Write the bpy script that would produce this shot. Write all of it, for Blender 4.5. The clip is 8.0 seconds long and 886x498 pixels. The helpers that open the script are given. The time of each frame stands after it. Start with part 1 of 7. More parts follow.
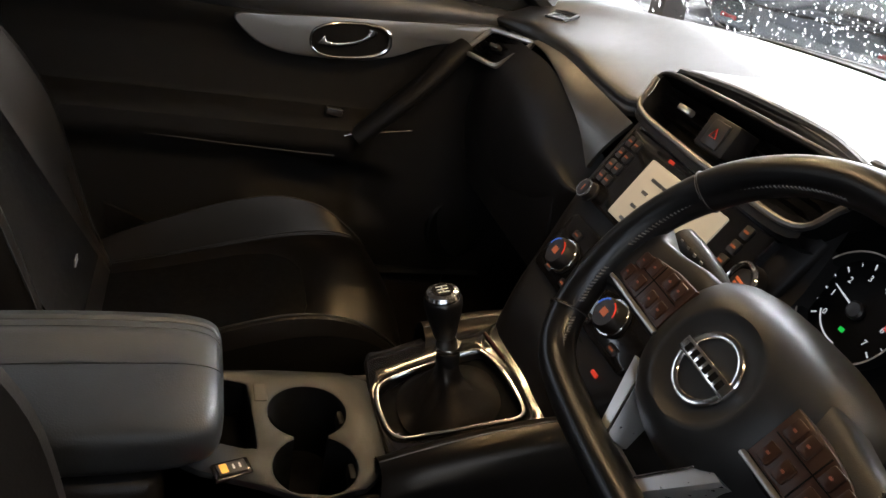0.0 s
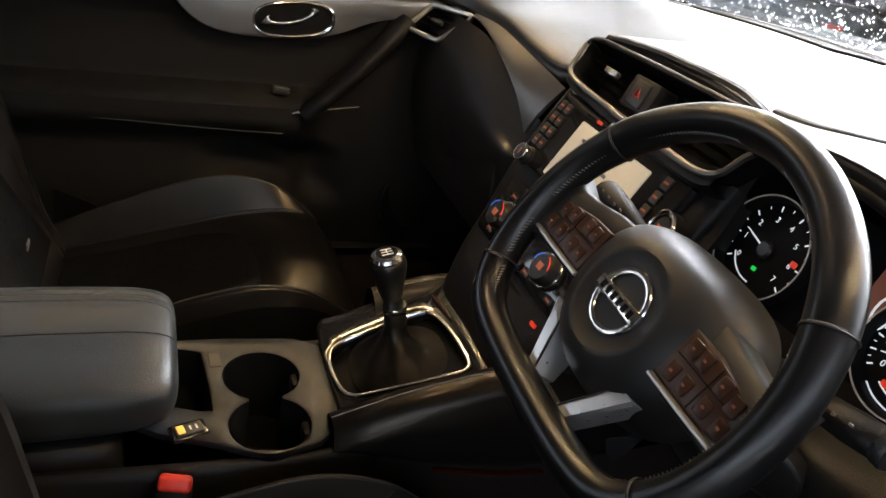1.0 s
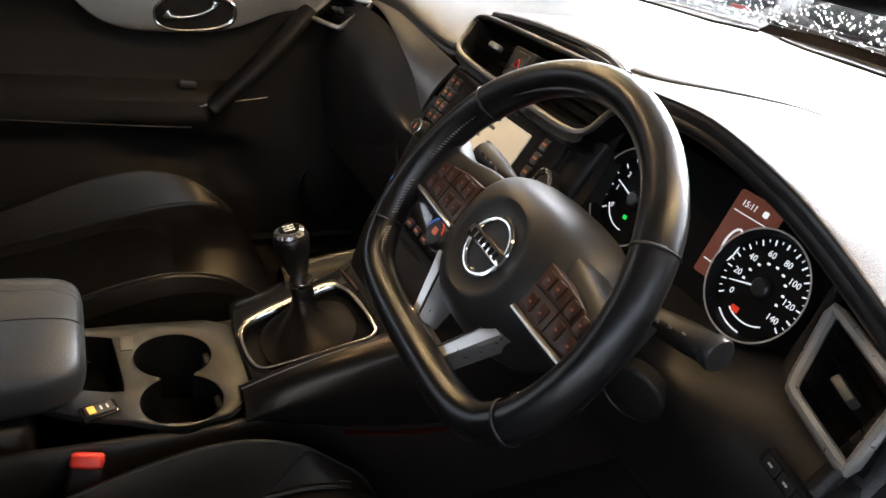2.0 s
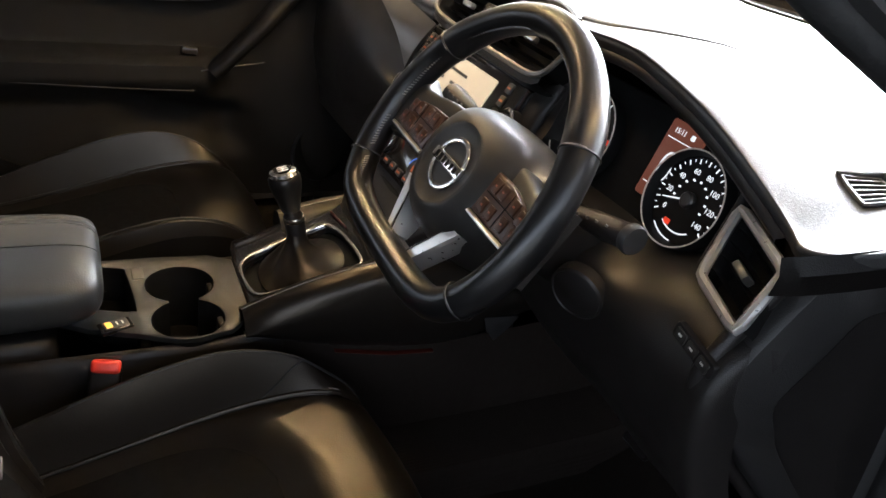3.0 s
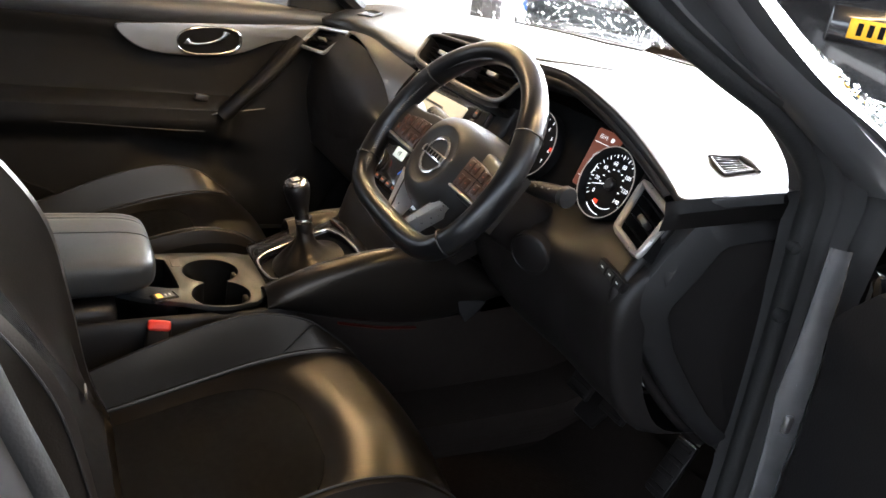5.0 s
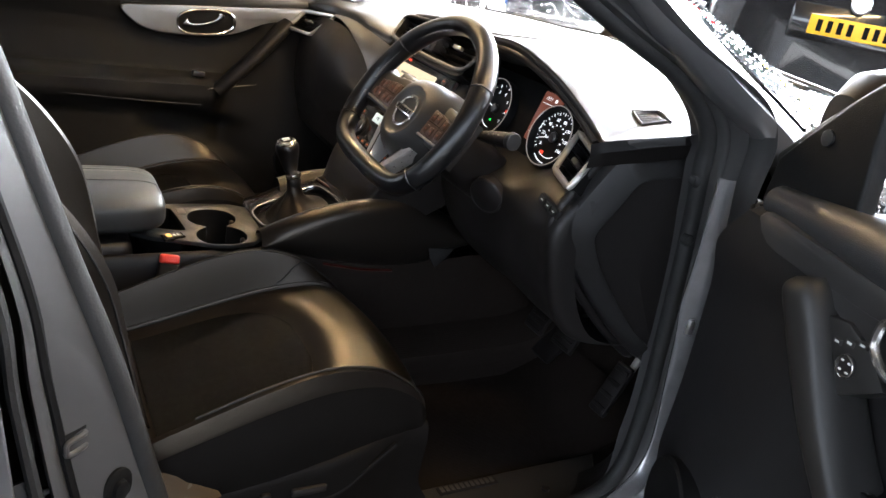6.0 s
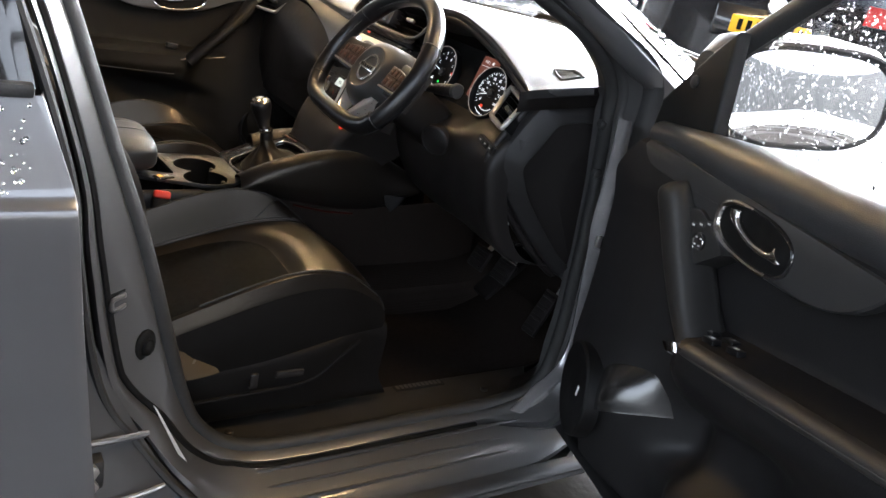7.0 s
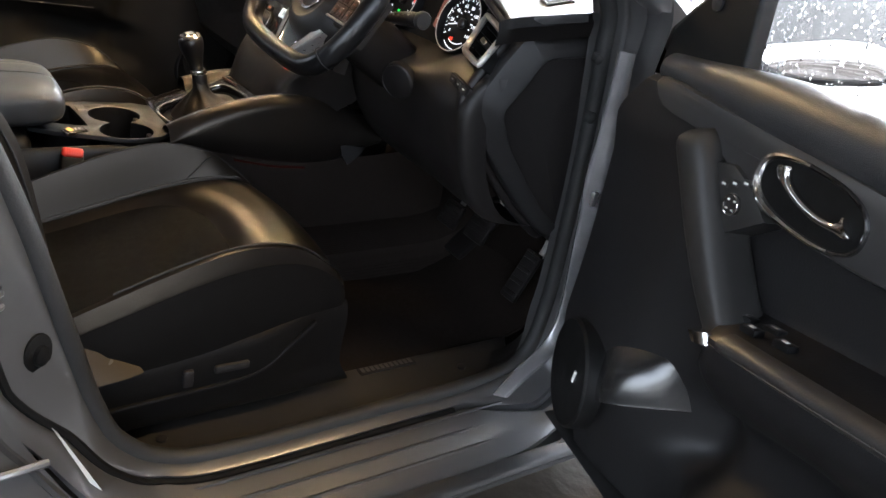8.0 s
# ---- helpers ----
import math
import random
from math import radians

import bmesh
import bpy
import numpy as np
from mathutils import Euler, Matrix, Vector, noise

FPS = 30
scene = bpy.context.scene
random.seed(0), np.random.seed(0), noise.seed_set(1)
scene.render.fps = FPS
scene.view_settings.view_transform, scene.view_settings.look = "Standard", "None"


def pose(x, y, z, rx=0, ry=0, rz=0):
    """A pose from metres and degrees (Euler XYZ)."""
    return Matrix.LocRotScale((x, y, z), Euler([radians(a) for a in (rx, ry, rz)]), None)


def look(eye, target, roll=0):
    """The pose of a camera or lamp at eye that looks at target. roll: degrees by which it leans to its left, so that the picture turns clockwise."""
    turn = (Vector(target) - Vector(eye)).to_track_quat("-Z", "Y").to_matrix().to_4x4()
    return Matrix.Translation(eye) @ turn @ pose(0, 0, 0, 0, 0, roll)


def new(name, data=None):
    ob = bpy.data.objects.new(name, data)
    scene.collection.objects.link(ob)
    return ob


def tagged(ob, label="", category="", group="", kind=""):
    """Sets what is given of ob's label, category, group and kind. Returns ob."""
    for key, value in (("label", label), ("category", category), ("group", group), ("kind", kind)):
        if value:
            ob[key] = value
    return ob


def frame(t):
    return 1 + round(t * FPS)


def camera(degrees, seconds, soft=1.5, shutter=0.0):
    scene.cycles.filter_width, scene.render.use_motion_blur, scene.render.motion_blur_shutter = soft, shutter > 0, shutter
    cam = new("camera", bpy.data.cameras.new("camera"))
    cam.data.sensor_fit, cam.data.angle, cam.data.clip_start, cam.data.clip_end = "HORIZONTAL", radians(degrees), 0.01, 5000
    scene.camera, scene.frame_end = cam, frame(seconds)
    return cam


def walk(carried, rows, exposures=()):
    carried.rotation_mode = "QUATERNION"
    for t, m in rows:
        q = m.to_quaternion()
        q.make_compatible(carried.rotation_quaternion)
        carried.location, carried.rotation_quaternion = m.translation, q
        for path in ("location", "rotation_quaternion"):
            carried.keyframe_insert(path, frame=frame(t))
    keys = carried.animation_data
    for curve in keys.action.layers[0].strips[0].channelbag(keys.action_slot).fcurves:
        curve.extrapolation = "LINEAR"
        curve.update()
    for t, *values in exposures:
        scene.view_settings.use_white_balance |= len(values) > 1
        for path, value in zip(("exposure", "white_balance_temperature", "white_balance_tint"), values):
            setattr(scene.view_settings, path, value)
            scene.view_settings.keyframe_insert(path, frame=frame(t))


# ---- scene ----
cam = camera(60.00, 8.0)
# seconds, eye (x, y, z), turn (rx, ry, rz)
ROWS = [
    (0.0, 0.756, -0.3572, 1.2535, 63.07, -10.98, 74.89),
    (0.5, 0.7925, -0.3488, 1.2453, 62.05, -10.85, 74.11),
    (1.0, 0.8103, -0.343, 1.2534, 62.55, -10.0, 71.48),
    (1.5, 0.847, -0.3278, 1.246, 62.99, -8.69, 68.1),
    (2.0, 0.8824, -0.3113, 1.2508, 63.27, -8.71, 65.94),
    (2.2, 0.9006, -0.3068, 1.2506, 62.89, -8.86, 65.68),
    (3.3, 1.0572, -0.3391, 1.2413, 61.78, -8.0, 66.41),
    (3.5, 1.0815, -0.3434, 1.2394, 61.48, -8.06, 66.84),
    (4.0, 1.1318, -0.3635, 1.2327, 61.54, -8.08, 67.0),
    (4.5, 1.1957, -0.4309, 1.2344, 66.78, -8.16, 65.03),
    (4.7, 1.2214, -0.4532, 1.2347, 67.85, -8.59, 63.95),
    (6.0, 1.4771, -0.5574, 1.2276, 68.14, -9.63, 62.15),
    (6.5, 1.5862, -0.62, 1.2154, 68.39, -10.29, 60.62),
    (7.0, 1.7167, -0.7022, 1.2013, 68.78, -11.23, 58.34),
    (7.5, 1.7539, -0.7028, 1.1816, 68.08, -11.15, 55.97),
    (8.0, 1.5338, -0.5862, 1.1556, 64.83, -10.92, 55.25),
]
walk(cam, [(t, pose(x, y, z, rx, ry, rz)) for t, x, y, z, rx, ry, rz in ROWS],
     exposures=[(0.0, 2.35, 6050, 10), (1.5, 2.75, 6050, 10), (2.2, 2.9, 6000, 10), (4.0, 3.5, 5950, 10), (4.6, 3.6, 5950, 10), (6.0, 3.58, 5950, 10), (7.0, 3.42, 5950, 10), (8.0, 3.72, 5950, 10)])

# ---- world and light ----
world = bpy.data.worlds.new("overcast")
scene.world = world
world.use_nodes = True
wn, wl = world.node_tree.nodes, world.node_tree.links
sky = wn.new("ShaderNodeTexSky")
sky.sky_type = "NISHITA"
sky.sun_disc = False
sky.sun_elevation, sky.sun_rotation = radians(32), radians(-27)
sky.air_density, sky.dust_density, sky.ozone_density = 1.0, 4.0, 1.0
grey = wn.new("ShaderNodeHueSaturation")       # cloud cover greys the sky
grey.inputs["Saturation"].default_value = 0.26
wl.new(sky.outputs[0], grey.inputs["Color"])
wl.new(grey.outputs[0], wn["Background"].inputs[0])
wn["Background"].inputs[1].default_value = 0.15

sun = new("sun", bpy.data.lights.new("sun", "SUN"))
sun.data.energy, sun.data.angle, sun.data.color = 1.3, radians(40), (1.0, 0.99, 0.97)
sun.matrix_world = look((-2.6, 5.0, 3.6), (0.0, 0.0, 0.0))


GROUND = 0.09
MID = 0.05          # middle of the console and centre stack


# ---- materials ----
def mat(name, base, rough=0.5, metal=0.0, grain=0.0, size=400.0, vary=0.15, vsize=6.0, coat=0.0, spec=0.5, sheen=0.0):
    """A surface with stains at a large scale, mottling of the gloss, and a fine relief of the given grain."""
    m = bpy.data.materials.new(name)
    m.use_nodes = True
    n, l = m.node_tree.nodes, m.node_tree.links
    b = n["Principled BSDF"]
    b.inputs["Roughness"].default_value, b.inputs["Metallic"].default_value = rough, metal
    b.inputs["Coat Weight"].default_value, b.inputs["Coat Roughness"].default_value = coat, 0.04
    b.inputs["Specular IOR Level"].default_value = spec
    b.inputs["Sheen Weight"].default_value = sheen
    tc = n.new("ShaderNodeTexCoord")
    big = n.new("ShaderNodeTexNoise")
    big.inputs["Scale"].default_value, big.inputs["Detail"].default_value = vsize, 5.0
    l.new(tc.outputs["Object"], big.inputs["Vector"])
    ramp = n.new("ShaderNodeMix")
    ramp.data_type = "RGBA"
    lo, hi = [c * (1 - vary) for c in base], [min(1, c * (1 + vary)) for c in base]
    ramp.inputs[6].default_value, ramp.inputs[7].default_value = (*lo, 1), (*hi, 1)
    l.new(big.outputs[0], ramp.inputs[0])
    l.new(ramp.outputs[2], b.inputs["Base Color"])
    if rough > 0.02:
        mr = n.new("ShaderNodeMapRange")
        mr.inputs[3].default_value, mr.inputs[4].default_value = max(0.02, rough * (1 - vary)), min(1, rough * (1 + vary))
        fine = n.new("ShaderNodeTexNoise")
        fine.inputs["Scale"].default_value, fine.inputs["Detail"].default_value = vsize * 7, 3.0
        l.new(tc.outputs["Object"], fine.inputs["Vector"])
        l.new(fine.outputs[0], mr.inputs[0])
        l.new(mr.outputs[0], b.inputs["Roughness"])
    if grain:
        v = n.new("ShaderNodeTexVoronoi")
        v.inputs["Scale"].default_value = size
        l.new(tc.outputs["Object"], v.inputs["Vector"])
        bp = n.new("ShaderNodeBump")
        bp.inputs["Strength"].default_value, bp.inputs["Distance"].default_value = grain, 0.001
        l.new(v.outputs["Distance"], bp.inputs["Height"])
        l.new(bp.outputs[0], b.inputs["Normal"])
    return m


def glow(name, colour, power):
    m = mat(name, [c * 0.5 for c in colour], 0.4)
    b = m.node_tree.nodes["Principled BSDF"]
    b.inputs["Emission Color"].default_value = (*colour, 1)
    b.inputs["Emission Strength"].default_value = power
    return m


def pane(name, colour=(1, 1, 1), rough=0.0):
    m = bpy.data.materials.new(name)
    m.use_nodes = True
    b = m.node_tree.nodes["Principled BSDF"]
    b.inputs["Base Color"].default_value = (*colour, 1)
    b.inputs["Transmission Weight"].default_value = 1.0
    b.inputs["Roughness"].default_value, b.inputs["IOR"].default_value = rough, 1.45
    return m


def fabric(name, base, size=900.0):
    m = mat(name, base, 0.9, vary=0.25, vsize=14, spec=0.12)
    n, l = m.node_tree.nodes, m.node_tree.links
    tc = n.new("ShaderNodeTexCoord")
    w = n.new("ShaderNodeTexWave")
    w.inputs["Scale"].default_value, w.inputs["Distortion"].default_value = size / 6, 1.5
    l.new(tc.outputs["Object"], w.inputs["Vector"])
    bp = n.new("ShaderNodeBump")
    bp.inputs["Strength"].default_value, bp.inputs["Distance"].default_value = 0.35, 0.001
    l.new(w.outputs[0], bp.inputs["Height"])
    l.new(bp.outputs[0], n["Principled BSDF"].inputs["Normal"])
    return m


SOFT = mat("soft_touch_pad", (0.024, 0.024, 0.0245), 0.38, grain=0.2, size=700, vary=0.10, vsize=9, spec=0.46)
PLAST = mat("black_grained_plastic", (0.0115, 0.0102, 0.0098), 0.42, grain=0.2, size=800, vary=0.15, spec=0.30)
PLASTG = mat("grey_grained_plastic", (0.020, 0.020, 0.0205), 0.38, grain=0.25, size=800, vary=0.15)
GLOSS = mat("piano_black", (0.012, 0.011, 0.011), 0.1, vary=0.2, coat=0.6)
LEATHER = mat("black_leather", (0.0085, 0.0074, 0.0066), 0.30, grain=0.10, size=420, vary=0.12, vsize=13, spec=0.42)
# warm tint puts brown lamp light into the leather's highlights
LEATHER.node_tree.nodes["Principled BSDF"].inputs["Specular Tint"].default_value = (1.0, 0.88, 0.74, 1)
RIMLEA = mat("smooth_rim_leather", (0.006, 0.006, 0.0065), 0.30, grain=0.05, size=900, vary=0.06, vsize=6)
STITCH = mat("grey_thread", (0.16, 0.155, 0.15), 0.8, vary=0.3, vsize=200)
CLOTH = fabric("black_cloth", (0.0035, 0.0030, 0.0026))
VINYL = mat("matt_black_vinyl", (0.0055, 0.0052, 0.0052), 0.5, grain=0.12, size=400, vary=0.1, spec=0.16)
CARPET = fabric("black_carpet", (0.016, 0.0122, 0.0098), 500)
SATIN = mat("satin_silver", (0.55, 0.54, 0.52), 0.30, 0.9, vary=0.06, vsize=20)
SILVER = mat("silver_painted_plastic", (0.44, 0.43, 0.41), 0.28, 0.65, vary=0.06, vsize=20)
TRIM = mat("brushed_dark_trim", (0.13, 0.125, 0.12), 0.34, 0.7, vary=0.1, vsize=25)
CHROME = mat("chrome", (0.82, 0.80, 0.77), 0.15, 1.0, vary=0.05, vsize=30)
RUBBER = mat("black_rubber", (0.012, 0.012, 0.012), 0.6, grain=0.2, size=300, vary=0.2)
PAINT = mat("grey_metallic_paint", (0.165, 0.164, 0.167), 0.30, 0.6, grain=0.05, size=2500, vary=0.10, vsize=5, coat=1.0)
# darker, duller grey than PAINT, for door surround, outer sill and lower pillar
JAMB = mat("darker_dull_grey_paint", (0.062, 0.0615, 0.062), 0.38, 0.45, grain=0.05, size=2500, vary=0.12, vsize=5, coat=0.30)
DARK = mat("inner_dark", (0.0045, 0.0045, 0.0045), 0.7, vary=0.3, spec=0.12)
REDP = mat("red_plastic", (0.55, 0.035, 0.02), 0.38, vary=0.1, vsize=30)
BUTTON = mat("black_button", (0.02, 0.018, 0.017), 0.35, vary=0.2, vsize=40)
# brown raised to carry the warm reflection on the pads
BROWN = mat("dark_gloss_switch_pad", (0.040, 0.017, 0.009), 0.34, vary=0.1, vsize=40, spec=0.4)
MIRROR = mat("mirror_silver", (0.9, 0.91, 0.92), 0.015, 1.0, vary=0.01)
GLASS = pane("clear_glass")
TINT = pane("tinted_glass", (0.25, 0.27, 0.28))
DROP = pane("water")
WHITEL = glow("lit_white_marks", (1.0, 1.0, 1.0), 0.10)
AMBER = glow("lit_amber_marks", (0.8, 0.20, 0.06), 0.025)
REDL = glow("lit_red_marks", (1.0, 0.06, 0.02), 0.07)
GREENL = glow("lit_green_mark", (0.05, 1.0, 0.12), 0.09)
BLUEL = glow("lit_blue_mark", (0.1, 0.25, 1.0), 0.07)
SCREEN = glow("lit_screen", (0.82, 0.70, 0.50), 0.055)
SCREENB = glow("lit_info_screen", (0.17, 0.052, 0.03), 0.08)
YELLOW = mat("yellow_plate", (0.85, 0.48, 0.01), 0.35, vary=0.05)
WHITEP = mat("white_label", (0.7, 0.7, 0.68), 0.5, vary=0.08, vsize=40)


# ---- mesh tools ----
def V(*a):
    return Vector(a)


def curve(points, n=8, closed=False):
    """A smooth line through the points (Catmull-Rom), n steps a span."""
    p = [Vector(q) for q in points]
    k = len(p)
    out = []
    for i in range(k if closed else k - 1):
        if closed:
            a, b, c, d = p[i - 1], p[i], p[(i + 1) % k], p[(i + 2) % k]
        else:
            a, b, c, d = p[max(i - 1, 0)], p[i], p[i + 1], p[min(i + 2, k - 1)]
        for j in range(n):
            t = j / n
            out.append(0.5 * (2 * b + (c - a) * t + (2 * a - 5 * b + 4 * c - d) * t * t + (3 * b - a - 3 * c + d) * t ** 3))
    if not closed:
        out.append(p[-1].copy())
    return out


def sheet(rows, bm=None, closed_u=False, closed_v=False):
    """Quads over rows of points."""
    bm = bm or bmesh.new()
    vs = [[bm.verts.new(q) for q in r] for r in rows]
    nr, nc = len(vs), len(vs[0])
    for i in range(nr if closed_v else nr - 1):
        for j in range(nc if closed_u else nc - 1):
            a, b = vs[i], vs[(i + 1) % nr]
            k = (j + 1) % nc
            try:
                bm.faces.new((a[j], a[k], b[k], b[j]))
            except ValueError:
                pass
    return bm, vs


def patch(ctrl, nu=6, nv=6, thick=0.0, bm=None):
    """A smooth sheet through a grid of control points; thick > 0 gives it that depth against its normals."""
    rows = [curve(r, nu) for r in ctrl]
    cols = [curve([r[j] for r in rows], nv) for j in range(len(rows[0]))]
    grid = [[c[i] for c in cols] for i in range(len(cols[0]))]
    own = bm is None
    bm, _ = sheet(grid, bm)
    if thick and own:
        bmesh.ops.recalc_face_normals(bm, faces=bm.faces)
        bmesh.ops.solidify(bm, geom=bm.faces[:], thickness=thick)
    return bm


def loft(rings, cap=True, bm=None):
    """A skin over closed rings of points, with its ends shut."""
    bm, vs = sheet(rings, bm, closed_u=True)
    if cap:
        for r in ((vs[-1],) if cap == "end" else (vs[0], vs[-1])):
            try:
                bm.faces.new(r)
            except ValueError:
                pass
    bmesh.ops.recalc_face_normals(bm, faces=bm.faces)
    return bm


def box(x0, x1, y0, y1, z0, z1, r=0.0, seg=2, m=None, bm=None):
    own = bmesh.new()
    mm = Matrix.Translation(((x0 + x1) / 2, (y0 + y1) / 2, (z0 + z1) / 2)) @ Matrix.Diagonal((x1 - x0, y1 - y0, z1 - z0, 1))
    bmesh.ops.create_cube(own, size=1.0, matrix=mm)
    if r:
        bmesh.ops.bevel(own, geom=own.edges[:], offset=r, segments=seg, profile=0.5, affect="EDGES")
    if m is not None:
        bmesh.ops.transform(own, matrix=m, verts=own.verts)
    return join(bm, own) if bm is not None else own


def slab(poly, depth, m=None, r=0.0, seg=2, holes=()):
    """A plate: a flat outline (x, y) with holes, depth downwards along -z, edges rounded by r; then moved by m."""
    bm = bmesh.new()
    loops = []
    for pts in (poly, *holes):
        vs = [bm.verts.new((p[0], p[1], 0)) for p in pts]
        loops.append([bm.edges.new((vs[i], vs[(i + 1) % len(vs)])) for i in range(len(vs))])
    if holes:
        bmesh.ops.triangle_fill(bm, use_beauty=True, use_dissolve=False, edges=[e for lp in loops for e in lp])
    else:
        bm.faces.new(list(bm.verts))
    bmesh.ops.recalc_face_normals(bm, faces=bm.faces)
    if bm.faces and sum(f.normal.z * f.calc_area() for f in bm.faces) < 0:
        bmesh.ops.reverse_faces(bm, faces=bm.faces)
    top = [f for f in bm.faces]
    ext = bmesh.ops.extrude_face_region(bm, geom=top)
    low = [g for g in ext["geom"] if isinstance(g, bmesh.types.BMVert)]
    bmesh.ops.translate(bm, vec=(0, 0, -depth), verts=low)
    bmesh.ops.recalc_face_normals(bm, faces=bm.faces)
    if r:
        e = [e for e in bm.edges if all(abs(v.co.z) < 1e-6 for v in e.verts) and len(e.link_faces) == 2
             and e.calc_face_angle(0) > 0.8]
        bmesh.ops.bevel(bm, geom=e, offset=r, segments=seg, profile=0.5, affect="EDGES")
    if m is not None:
        bmesh.ops.transform(bm, matrix=m, verts=bm.verts)
    return bm


def tube(points, r, seg=10, closed=False, flat=1.0, up=None, bm=None):
    """A round (or flattened) bar along a line. r: a number or one for each point."""
    p = [Vector(q) for q in points]
    k = len(p)
    rings = []
    ref = None
    for i in range(k):
        a = p[i - 1] if (closed or i) else p[0]
        b = p[(i + 1) % k] if (closed or i < k - 1) else p[-1]
        d = (b - a).normalized()
        if up is not None:
            side = d.cross(Vector(up)).normalized()
        else:
            if ref is None:
                ref = Vector((0, 0, 1)) if abs(d.z) < 0.9 else Vector((1, 0, 0))
            side = d.cross(ref).normalized()
            ref = side.cross(d)
        nrm = side.cross(d)
        rr = r[i] if isinstance(r, (list, tuple)) else r
        rings.append([p[i] + side * (rr * math.cos(2 * math.pi * j / seg)) + nrm * (rr * flat * math.sin(2 * math.pi * j / seg)) for j in range(seg)])
    if closed:
        bm, _ = sheet(rings, bm, closed_u=True, closed_v=True)
        bmesh.ops.recalc_face_normals(bm, faces=bm.faces)
        return bm
    return loft(rings, True, bm)


def turned(profile, m=None, seg=24, bm=None, cap=True):
    """A body of revolution about z from (radius, height) pairs."""
    rings = [[V(r * math.cos(2 * math.pi * j / seg), r * math.sin(2 * math.pi * j / seg), h) for j in range(seg)] for r, h in profile]
    if m is not None:
        rings = [[m @ q for q in r] for r in rings]
    return loft(rings, cap, bm)


def frame_at(o, xdir, ydir):
    """The matrix with origin o, x along xdir and y near ydir; z is their normal."""
    x = Vector(xdir).normalized()
    z = x.cross(Vector(ydir)).normalized()
    y = z.cross(x)
    m = Matrix((x, y, z)).transposed().to_4x4()
    m.translation = Vector(o)
    return m


def join(bm, other):
    me = bpy.data.meshes.new("tmp")
    other.to_mesh(me)
    bm.from_mesh(me)
    bpy.data.meshes.remove(me)
    return bm


def thing(name, at, label, category, group="", kind=""):
    ob = new(name)
    ob.empty_display_size = 0.05
    ob.location = at
    bpy.context.view_layer.update()
    return tagged(ob, label, category, group, kind)


def part(name, bm, material, parent=None, label="", sharp=38):
    """Links a bmesh as one mesh under a thing or a part, at its place in the world."""
    for e in bm.edges:
        e.smooth = len(e.link_faces) != 2 or e.calc_face_angle(0) < radians(sharp)
    for f in bm.faces:
        f.smooth = True
    me = bpy.data.meshes.new(name)
    bm.to_mesh(me)
    bm.free()
    me.materials.append(material)
    ob = new(name, me)
    if parent is not None:
        ob.parent = parent
        if parent.type == "EMPTY":
            ob.matrix_parent_inverse = Matrix.Translation(-parent.location)
    return tagged(ob, label)


def super_ring(cx, cy, rx, ry, p=2.6, n=28):
    """A rounded-rectangle outline."""
    out = []
    for j in range(n):
        a = 2 * math.pi * j / n
        c, s = math.cos(a), math.sin(a)
        out.append((cx + rx * math.copysign(abs(c) ** (2 / p), c), cy + ry * math.copysign(abs(s) ** (2 / p), s)))
    return out


def drops(spots, material, name, label):
    """Many small flattened beads of water; spots: (place, matrix of its lie, radius, length)."""
    n = 7
    ring = [(math.cos(2 * math.pi * j / n), math.sin(2 * math.pi * j / n)) for j in range(n)]
    vs, fs = [], []
    for p, m, r, k in spots:
        b = len(vs)
        for s, h in ((1.0, 0.0), (0.72, 0.38)):
            vs += [tuple(p + m @ V(r * s * c, r * s * q * k, r * h)) for c, q in ring]
        vs.append(tuple(p + m @ V(0, 0, r * 0.52)))
        for j in range(n):
            q = (j + 1) % n
            fs += [(b + j, b + q, b + n + q, b + n + j), (b + n + j, b + n + q, b + 2 * n)]
        fs.append(tuple(b + j for j in reversed(range(n))))
    me = bpy.data.meshes.new(name)
    me.from_pydata(vs, [], fs)
    me.shade_smooth()
    me.materials.append(material)
    ob = tagged(new(name, me), label, "water drops", kind="stuff")
    ob.visible_shadow = False
    return ob


def written(name, body, size, m, material, parent, depth=0.0002):
    """Raised lettering as a mesh part."""
    cu = bpy.data.curves.new(name, "FONT")
    cu.body, cu.size, cu.extrude, cu.align_x, cu.align_y, cu.resolution_u = body, size, depth, "CENTER", "CENTER", 2
    ob = new(name, cu)
    me = bpy.data.meshes.new_from_object(ob.evaluated_get(bpy.context.evaluated_depsgraph_get()))
    bpy.data.objects.remove(ob)
    me.transform(m)
    bm = bmesh.new()
    bm.from_mesh(me)
    return part(name, bm, material, parent)


